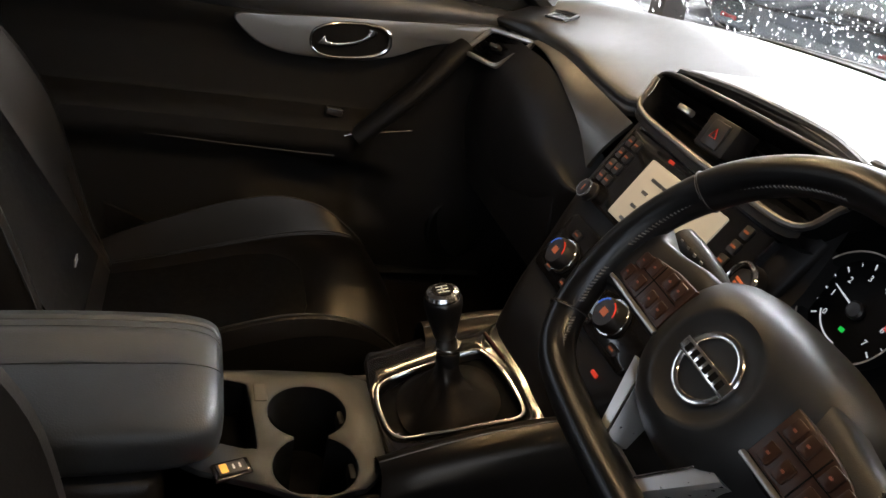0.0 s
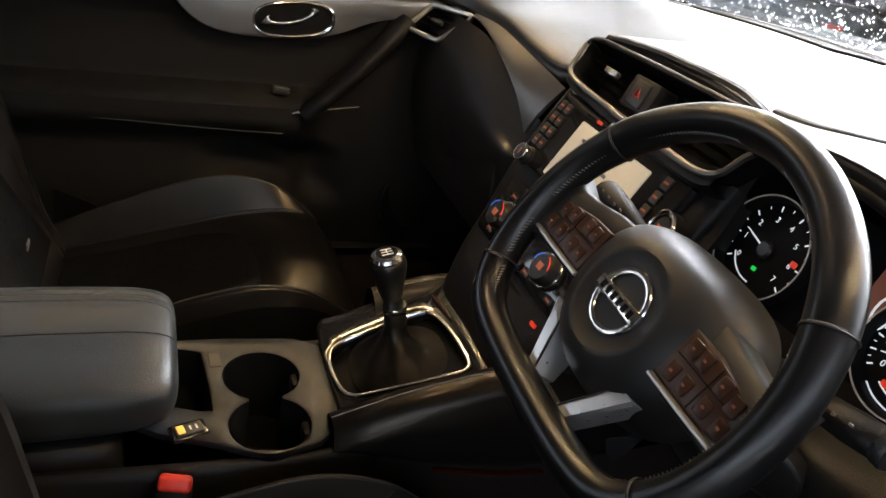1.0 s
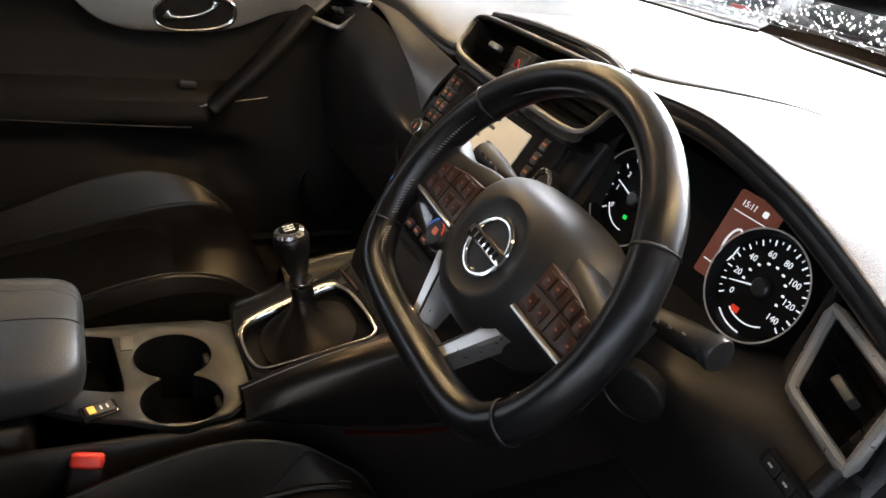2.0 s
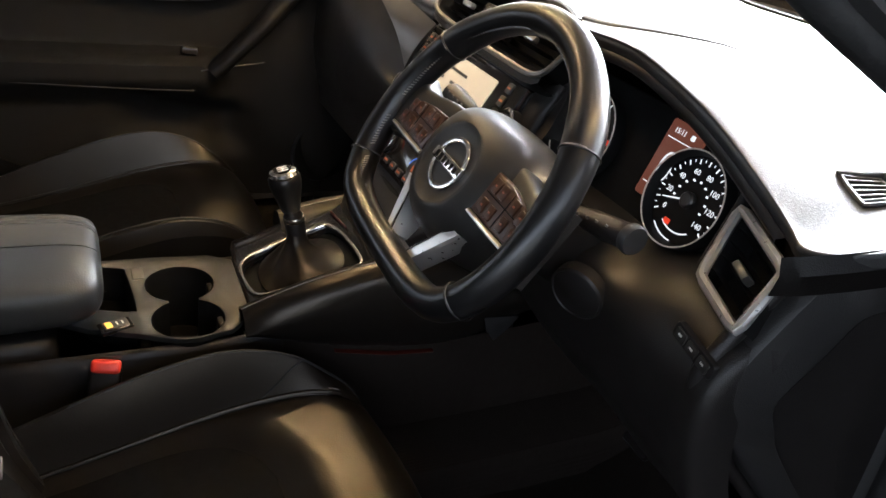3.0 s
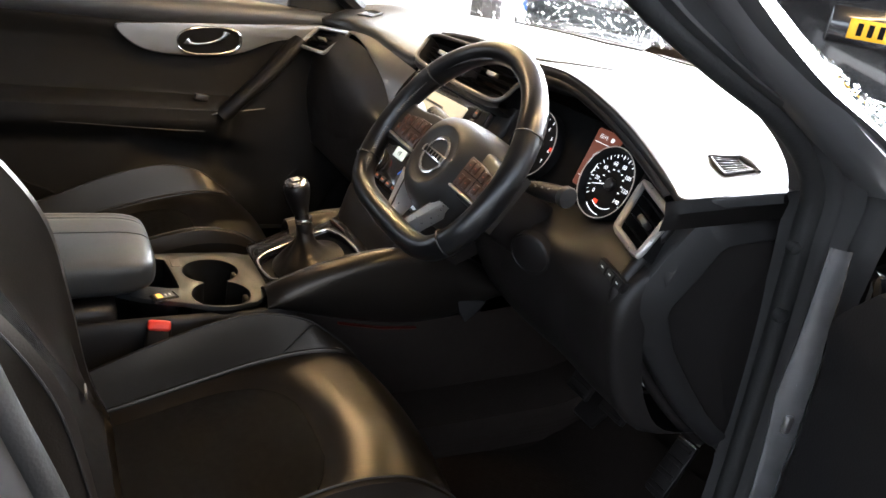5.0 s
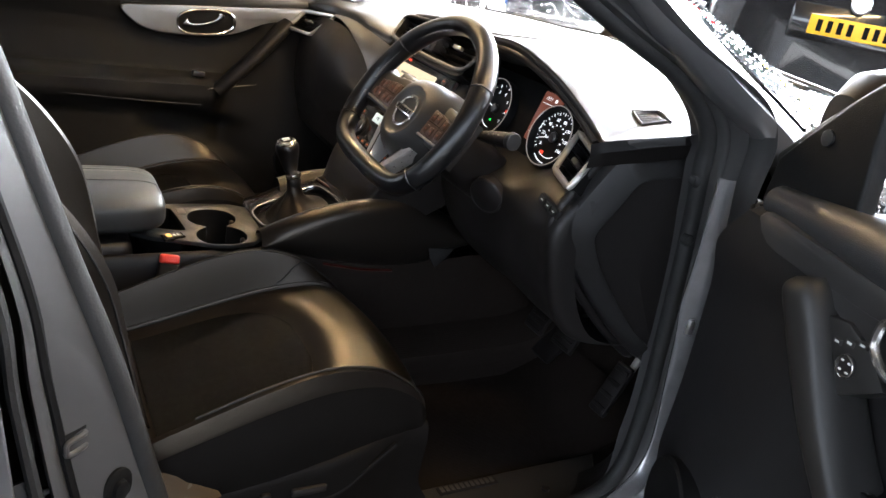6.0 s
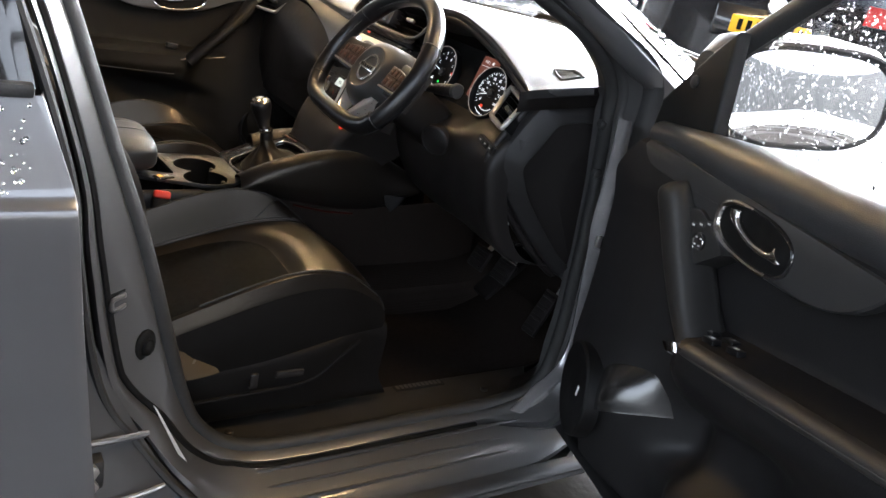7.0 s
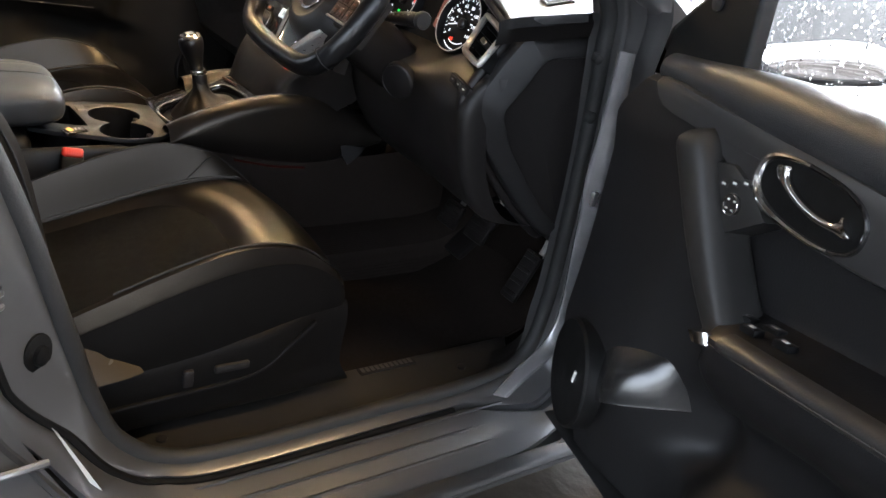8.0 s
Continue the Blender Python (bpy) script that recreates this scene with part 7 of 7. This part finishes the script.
        part("grab_bar", loft([[c[i] for c in sm] for i in range(len(sm[0]))]), BAR, d, "smooth dark grab bar")
    else:
        part("grab_bar", tube(bar, [0.0255 - 0.004 * i / len(bar) for i in range(len(bar))], 14, flat=0.8), VINYL, d, "padded grab bar")
    if near:
        part("bar_tip", loft([[f(u + 0.006 + wd * p, 0.108 + dp * q, z + 0.004 + wd * 0.35 * p) for p, q in super_ring(0, 0, 1, 1, 3.0, 24)] for u, z, wd, dp in ((0.404, 0.761, 0.0215, 0.038), (0.413, 0.751, 0.0205, 0.037), (0.416, 0.747, 0.016, 0.030))]), CHROME, d, "chrome tip of the grab bar")
    else:
        part("bar_tip", tube([f(0.424, 0.137, 0.762), f(0.444, 0.137, 0.756)], [0.008, 0.006], 12, flat=0.6), CHROME, d, "chrome tip of the grab bar")
    if near:
        rows = []
        for u in [0.452 + 0.03 * k for k in range(19)]:
            z = 0.768 + 0.115 * (u - 0.41)
            rows.append([f(u, 0.134 + 0.018 * math.cos(a), z + 0.012 * math.sin(a)) for a in [radians(-80 + 20 * j) for j in range(10)]])
        # paler than the door trim: its colour paints the lit band along the armrest
        part("armrest_edge", patch(rows, 1, 2, 0.004), EDGE, d, "rounded padded edge of the armrest")
        part("ledge_line", tube(curve([f(0.430, 0.142, 0.762), f(0.50, 0.152, 0.774), f(0.65, 0.154, 0.795), f(0.85, 0.152, 0.820), f(1.0, 0.15, 0.838)], 5), 0.0007, 5), THREAD, d)
        part("lower_line", tube(curve([f(0.13, 0.075, 0.735), f(0.20, 0.068, 0.728), f(0.26, 0.064, 0.712)], 5), 0.0012, 6), SATIN, d)
    else:
        part("pocket_line", tube(curve([f(0.458, 0.136, 0.712), f(0.60, 0.137, 0.716), f(0.84, 0.136, 0.727)], 5), 0.0011, 5), THREAD, d, "fine edge of the door pocket")
        part("lower_line", tube(curve([f(0.440, 0.137, 0.764), f(0.388, 0.137, 0.766), f(0.310, 0.130, 0.775)], 5), 0.0009, 6), TRIM, d, "thin bright strip")
    # armrest switches
    if near:
        sp = [(0.301, 0.923), (0.337, 0.929), (0.375, 0.914), (0.405, 0.888), (0.342, 0.848), (0.308, 0.905)]
        m = frame_at(f(0, 0.093, 0), f(1, 0, 0) - f(0, 0, 0), f(0, 0, 1) - f(0, 0, 0))
        if (m.to_3x3() @ V(0, 0, 1)).dot(nrm) < 0:
            m = m @ Matrix.Diagonal((1, 1, -1, 1))
        sw = part("switch_panel", slab(sp, 0.045, m @ Matrix.Translation((0, 0, 0.006)), 0.003), BAR, d, "dark grey mirror switch panel")
        part("panel_edge", tube([m @ V(0.303, 0.920, 0.007), m @ V(0.311, 0.903, 0.007), m @ V(0.341, 0.851, 0.007)], 0.0012, 6), TRIM, sw, "bright edge of the switch panel")
        part("mirror_switch", turned([(0.0125, 0.004), (0.0125, 0.009), (0.0100, 0.010), (0.0095, 0.0085), (0.0, 0.0095)], m @ Matrix.Translation((0.354, 0.889, 0.0)), 28), BUTTON, sw)
        part("switch_ring", tube([m @ V(0.354 + 0.0112 * math.cos(a), 0.889 + 0.0112 * math.sin(a), 0.0098) for a in ang], 0.0007, 5, closed=True, up=nrm), CHROME, sw)
        for k in range(4):
            a = radians(45 + 90 * k)
            part("arrow", box(-0.0016, 0.0016, -0.0009, 0.0009, 0.0085, 0.0101, m=m @ Matrix.Translation((0.354 + 0.007 * math.cos(a), 0.889 + 0.007 * math.sin(a), 0))), WHITEP, sw)
        for k in range(3):
            b = part("fold_button", slab(rounded(0.0060, 0.0032, 0.001), 0.004, m @ Matrix.Translation((0.332 + 0.0165 * k, 0.906 + 0.0055 * k, 0.0072)), 0.001), BUTTON, sw)
            part("button_mark", slab(rounded(0.003, 0.0012, 0.0005), 0.0005, m @ Matrix.Translation((0.332 + 0.0165 * k, 0.906 + 0.0055 * k, 0.0078))), WHITEP, b)
        for k, (u, w) in enumerate(((0.414, 0.084), (0.448, 0.078), (0.446, 0.106), (0.486, 0.099))):
            z = 0.7835 + 0.125 * (u - 0.41)
            q = frame_at(f(u, w, z), f(1, 0, 0.12) - f(0, 0, 0), f(0, 1, 0) - f(0, 0, 0))
            if (q.to_3x3() @ V(0, 0, 1)).z < 0:
                q = q @ Matrix.Diagonal((1, 1, -1, 1))
            b = part("window_switch", box(-0.011, 0.011, -0.007, 0.007, -0.006, 0.0015, 0.001, m=q), RIMLEA, d, "black window switch")
            part("switch_mark", box(-0.0045, 0.0035, -0.0025, 0.0025, 0.0013, 0.0022, 0.0004, m=q), WHITEP if k > 1 else STITCH, b)
    else:
        q = frame_at(f(0.462, 0.10, 0.788), f(1, 0, 0.12) - f(0, 0, 0), f(0, 1, 0) - f(0, 0, 0))
        if (q.to_3x3() @ V(0, 0, 1)).z < 0:
            q = q @ Matrix.Diagonal((1, 1, -1, 1))
        b = part("window_switch", box(-0.016, 0.016, -0.010, 0.010, -0.006, 0.007, 0.003, m=q), BUTTON, d, "window switch with a bright edge")
        part("switch_edge", box(-0.015, 0.015, 0.006, 0.009, 0.007, 0.0085, m=q), SATIN, b)
    # loudspeaker grille
    so = f(0.150, 0.105 if near else 0.078, 0.550)
    sx = f(1, 0.22, 0) - f(0, 0, 0)
    sm = frame_at(so, sx, f(0, 0, 1) - f(0, 0, 0))
    if (sm.to_3x3() @ V(0, 0, 1)).dot(nrm) < 0:
        sm = sm @ Matrix.Diagonal((1, 1, -1, 1))
    sp = part("speaker_grille", turned([(0.082, -0.02), (0.082, 0.004), (0.078, 0.008), (0.072, 0.006), (0.0, 0.010)], sm, 40), TRIBLK, d, "round black loudspeaker grille")
    if near:
        part("speaker_badge", box(-0.003, 0.003, -0.010, 0.010, 0.008, 0.0105, 0.001, m=sm @ Matrix.Translation((0.035, 0.012, 0)) @ Matrix.Rotation(radians(-15), 4, "Z")), WHITEP, sp)
    # bright moulded scoop behind the loudspeaker
    if near:
        sc = []
        for i in range(9):
            t = i / 8
            lo, hi = V(0.196, 0, 0.538).lerp(V(0.338, 0, 0.604), t), V(0.184, 0, 0.640).lerp(V(0.312, 0, 0.680), t)
            side = max(0.0, math.sin(math.pi * t)) ** 1.1
            row = []
            for up, rise in ((0.04, -0.006), (0.0, 0.2), (0.015, 0.95), (0.05, 1.0), (0.25, 0.96), (0.5, 0.75), (0.75, 0.35), (1.0, -0.12)):
                q = lo.lerp(hi, up)
                row.append(f(q.x, panel_depth(q.x, q.z) - 0.006 + 0.040 * rise * side, q.z))
            sc.append(row)
        part("pocket_scoop", patch(sc, 3, 3), SCOOP, d, "smooth moulded scoop")
    # shell: painted edge and outer skin
    rows = []
    for z, o in ((0.975, 0.012), (0.955, -0.02), (0.88, -0.05), (0.87, -0.055), (0.70, -0.05), (0.52, -0.045), (0.45, -0.03), (0.36, 0.0)):
        rows.append([f(0.035 + (0.04 if z < 0.5 else 0), o + (0.045 if z < 0.96 else 0.012), z), f(0.030 + (0.04 if z < 0.5 else 0), o + 0.01, z), f(0.045 + (0.04 if z < 0.5 else 0), o, z), f(0.3, o - 0.006, z), f(0.6, o - 0.008, z), f(0.95, o - 0.004, z), f(1.06, o, z), f(1.07, o + 0.02, z), f(1.05, o + 0.05, z)])
    part("outer_skin", patch(rows, 4, 4), PAINT, d, "grey metallic outer skin")
    for a, b in (((0.035, 0.97), (0.036, 0.45)), ((1.05, 0.97), (1.05, 0.45))):
        part("door_edge", patch([[f(a[0], 0.0, z) for z in (0.97, 0.9, 0.7, 0.5, 0.43)], [f(a[0] + 0.0, 0.03, z) for z in (0.97, 0.9, 0.7, 0.5, 0.43)], [f(a[0] + (0.04 if a[0] < 0.5 else -0.02), 0.062, z) for z in (0.97, 0.9, 0.7, 0.5, 0.43)]], 4, 4), RUBBER if near else PLAST, d)
    part("lower_edge", patch([[f(u, w, 0.43 - (0.05 if w < 0.03 else 0)) for u in (0.08, 0.4, 0.7, 1.04)] for w in (0.09, 0.06, 0.0)], 4, 4), RUBBER, d)
    # quarter panel, frame and glass
    tri = [(0.075, 0.985), (0.246, 0.985), (0.240, 1.10), (0.235, 1.165), (0.19, 1.135), (0.13, 1.085), (0.085, 1.045)]
    m = frame_at(f(0, 0.050, 0), f(1, 0, 0) - f(0, 0, 0), f(0, 0, 1) - f(0, 0, 0))
    if (m.to_3x3() @ V(0, 0, 1)).dot(nrm) < 0:
        m = m @ Matrix.Diagonal((1, 1, -1, 1))
    part("mirror_triangle", slab(tri, 0.022, m, 0.006, 3), TRIBLK, d, "black quarter panel")
    part("speaker_dimple", turned([(0.010, 0), (0.010, 0.003), (0.007, 0.004), (0, 0.004)], m @ Matrix.Translation((0.165, 1.085, 0)), 20), PLASTG, d)
    fr = curve([f(0.070, 0.022, 1.035), f(0.13, 0.018, 1.088), f(0.24, 0.008, 1.172), f(0.40, -0.015, 1.275), f(0.60, -0.05, 1.365), f(0.80, -0.085, 1.405), f(0.98, -0.10, 1.41), f(1.06, -0.09, 1.38), f(1.06, -0.04, 1.2), f(1.045, 0.0, 1.04)], 6)
    part("window_frame", tube(fr, 0.016, 10, flat=1.2), RUBBER, d, "black window frame with its seal")
    lo = [f(u, 0.024, 0.985) for u in (0.08, 0.25, 0.45, 0.65, 0.85, 1.045)]
    hi = [f(0.085, 0.020, 1.045), f(0.25, 0.006, 1.178), f(0.45, -0.022, 1.300), f(0.65, -0.058, 1.378), f(0.85, -0.09, 1.405), f(1.05, -0.085, 1.36)]
    rows = [[a.lerp(b, s) for s in (0, 0.33, 0.66, 1)] for a, b in zip(lo, hi)]
    g = part("window_pane", patch(rows, 3, 3, 0.004), GLASS, d, "rain-spotted window pane")
    g.visible_shadow = False
    if near:
        rng = random.Random(11)
        lie = frame_at((0, 0, 0), du, (0, 0, 1)).to_3x3()
        if (lie @ V(0, 0, 1)).dot(nrm) > 0:
            lie = lie @ Matrix.Diagonal((1, 1, -1))
        spots = []
        for k in range(4600):
            i, j = rng.random() * 4.99, rng.random() * 2.99
            a, b = int(i), int(j)
            p = rows[a][b].lerp(rows[a + 1][b], i - a).lerp(rows[a][b + 1].lerp(rows[a + 1][b + 1], i - a), j - b)
            spots.append((p - nrm * 0.0046, lie, 0.0006 + 0.0015 * rng.random() ** 4, 1 + 1.6 * rng.random()))
        drops(spots, DROP, "door_window_rain", "clear rain drops on the door window")
    return d


FARV = mat("matt_door_vinyl", (0.013, 0.0118, 0.0105), 0.66, grain=0.12, size=400, vary=0.1, spec=0.14)
DOORV = mat("black_door_vinyl", (0.011, 0.0104, 0.0106), 0.46, grain=0.12, size=400, vary=0.1, spec=0.28)
EDGE = mat("lit_padded_edge", (0.030, 0.028, 0.026), 0.38, grain=0.10, size=400, vary=0.08, spec=0.45)
SCOOP = mat("shiny_black_plastic", (0.016, 0.0155, 0.015), 0.22, grain=0.05, size=700, vary=0.1, vsize=9, spec=0.9)
BAR = mat("smooth_dark_plastic", (0.022, 0.021, 0.020), 0.40, grain=0.12, size=900, vary=0.1, spec=0.4)
THREAD = mat("dark_thread", (0.05, 0.048, 0.045), 0.7, vary=0.3, vsize=200)
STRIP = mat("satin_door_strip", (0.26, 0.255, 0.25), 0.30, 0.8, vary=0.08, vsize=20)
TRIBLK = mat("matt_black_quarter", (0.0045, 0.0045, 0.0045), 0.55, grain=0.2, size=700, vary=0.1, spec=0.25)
TRIMSHADE = mat("shaded_satin_trim", (0.060, 0.058, 0.057), 0.32, 0.5, vary=0.1, vsize=25)
ROLL = mat("black_soft_roll", (0.030, 0.030, 0.031), 0.36, grain=0.2, size=700, vary=0.10, vsize=9)
build_door(near_door, "driver_door", "open driver door with black trim, chrome handle and rain-spotted window", True)
build_door(far_door, "passenger_door", "closed passenger door with black trim, silver strip and chrome handle", False)


def door_mirror():
    m = thing("door_mirror", near_door(0.14, -0.05, 1.03), "black-backed grey door mirror, seen through the wet window", "door mirror")
    f = near_door
    rings = []
    for w, hz, du_ in ((0.020, 0.050, 0.030), (-0.005, 0.078, 0.046), (-0.06, 0.088, 0.060), (-0.18, 0.092, 0.066), (-0.265, 0.082, 0.058), (-0.300, 0.055, 0.040)):
        rings.append([f(0.150 + du_ * a - 0.018, w, 1.092 - 0.06 * (w + 0.12) + hz * b) for a, b in super_ring(0, 0, 1, 1, 3, 28)])
    part("mirror_shell", loft(rings), PLAST, m, "dark mirror housing")
    out = [f(0.200, -0.128 + 0.150 * a, 1.092 - 0.009 * a + 0.074 * b) for a, b in super_ring(0, 0, 1, 1, 3.2, 36)]
    c = sum(out, Vector()) / len(out)
    k = (f(1, 0, 0) - f(0, 0, 0)).normalized()
    part("mirror_rim", tube(out, 0.007, 8, closed=True, up=k), RUBBER, m, "black rim")
    rings = []
    for s in (0.985, 0.8, 0.6, 0.4, 0.2, 0.02):
        rings.append([c.lerp(p, s) + k * (0.002 + 0.0055 * (1 - s * s)) + k * (p - c).z * s * -0.05 for p in out])
    bm = loft(rings, "end")
    part("mirror_glass", bm, MIRROR, m, "silvered mirror glass")
    part("mirror_foot", tube([f(0.13, -0.02, 1.02), f(0.135, -0.07, 1.04), f(0.14, -0.10, 1.05)], [0.03, 0.028, 0.03], 12, flat=0.6), PLAST, m)


door_mirror()


# ---- outside: parked cars ahead, yard edge ----
BLACKCAR = mat("black_car_paint", (0.012, 0.012, 0.014), 0.18, 0.2, vary=0.15, coat=0.8)
TAIL = mat("red_tail_lamp", (0.42, 0.02, 0.02), 0.15, vary=0.1, coat=0.5)


def parked_car(at, turn, paint, name, label, plate):
    M = pose(*at, 0, 0, turn) @ Matrix.Diagonal((1.04, 1.04, 1.10, 1))     # rear faces -y of its own frame
    c = thing(name, at, label, "car")
    rings = []
    for y, hw, zb, zt in ((0.0, 0.70, 0.38, 1.12), (-0.02, 0.82, 0.34, 1.18), (0.10, 0.88, 0.30, 1.20), (0.6, 0.90, 0.28, 1.15), (1.8, 0.90, 0.28, 1.05), (3.2, 0.89, 0.28, 0.98), (4.1, 0.85, 0.30, 0.85), (4.35, 0.70, 0.34, 0.70)):
        rings.append([M @ V(hw * a, y, (zb + zt) / 2 + (zt - zb) / 2 * b) for a, b in super_ring(0, 0, 1, 1, 4.5, 40)])
    part("body", loft(rings), paint, c)
    rings = []
    for y, hw, zt in ((0.08, 0.70, 1.02), (0.22, 0.68, 1.42), (0.5, 0.66, 1.60), (1.6, 0.66, 1.66), (2.4, 0.64, 1.55), (3.1, 0.66, 1.05)):
        rings.append([M @ V(hw * a * (1 if b < 0.3 else 0.92), y, 0.99 + (zt - 0.97) * (b * 0.5 + 0.5)) for a, b in super_ring(0, 0, 1, 1, 4.5, 32)])
    part("cabin", loft(rings), paint, c)
    rows = [[V(x, y, z) for x in (-0.56, -0.3, 0, 0.3, 0.56)] for y, z in ((0.075, 1.2), (0.13, 1.30), (0.23, 1.43))]
    part("rear_window", patch([[M @ (q + V(0, -0.02, 0)) for q in r] for r in rows], 4, 4, 0.006), TINT, c, "dark rear window")
    for sx in (-1, 1):
        rows = [[V(sx * x, y, z) for x, y in ((0.52, -0.035), (0.68, -0.02), (0.80, 0.03), (0.875, 0.14))] for z in (1.09, 1.14, 1.20)]
        part("tail_lamp", patch([[M @ (q + V(0, -0.012, 0)) for q in r] for r in rows], 4, 4, 0.02), TAIL, c, "red tail lamp")
        part("reflector", box(-0.07, 0.07, -0.015, 0.01, -0.018, 0.018, 0.005, m=M @ Matrix.Translation((sx * 0.62, -0.02, 0.47))), TAIL, c)
        for y in (0.75, 3.35):
            w = part("wheel", turned([(0.20, -0.10), (0.32, -0.10), (0.34, -0.07), (0.34, 0.07), (0.32, 0.10), (0.20, 0.10)], M @ frame_at((sx * 0.82, y, 0.34), (0, 1, 0), (0, 0, 1)), 32), RUBBER, c)
            part("rim", turned([(0.21, -0.06), (0.21, 0.095), (0.16, 0.085), (0.05, 0.09), (0, 0.09)], M @ frame_at((sx * 0.82, y, 0.34), (0, sx, 0), (0, 0, 1)), 24), SATIN, w)
    if plate:
        pb = part("number_plate", slab(rounded(0.25, 0.052, 0.008), 0.008, M @ frame_at((0, -0.045, 0.955), (1, 0, 0), (0, 0.06, 1)), 0.002), YELLOW, c, "yellow number plate")
        for k in range(7):
            x = -0.205 + 0.058 * k + (0.03 if k > 3 else 0)
            part("plate_bar", box(x, x + 0.030, -0.0495, -0.0465, 0.922, 0.988, 0.0, m=M), DARK, pb)
        part("plate_recess", slab(rounded(0.36, 0.10, 0.02), 0.01, M @ frame_at((0, -0.030, 0.965), (1, 0, 0), (0, 0.06, 1)), 0.004), BLACKCAR, c)
        part("round_badge", turned([(0.058, 0), (0.058, 0.008), (0.050, 0.012), (0.045, 0.006), (0, 0.006)], M @ frame_at((0, -0.035, 1.10), (1, 0, 0), (0, 0.1, 1)), 32), CHROME, c, "round chrome badge")
        part("model_badge", box(-0.07, 0.07, -0.004, 0.004, -0.010, 0.010, 0.002, m=M @ Matrix.Translation((-0.50, -0.035, 1.08))), CHROME, c)
    part("bumper_line", tube([M @ V(x, -0.035 + 0.10 * abs(x / 0.85) ** 4, 0.60) for x in [-0.84 + 0.14 * i for i in range(13)]], 0.012, 6), RUBBER, c)
    return c


parked_car((-1.70, 4.08, GROUND), 40.8, BLACKCAR, "parked_car", "black parked car seen from behind, wet, with a yellow number plate", True)


DARKCAR = mat("dark_blue_car_paint", (0.012, 0.018, 0.024), 0.16, 0.2, vary=0.15, coat=0.8)
BLUE = mat("blue_van_paint", (0.02, 0.10, 0.32), 0.22, 0.1, vary=0.12, coat=0.7)
parked_car((-4.4, 4.2, GROUND), 30, DARKCAR, "parked_car", "dark parked car seen from behind, wet with rain", False)
parked_car((-8.8, 7.0, GROUND), 30, BLUE, "parked_car", "blue parked car behind the dark one, wet with rain", False)
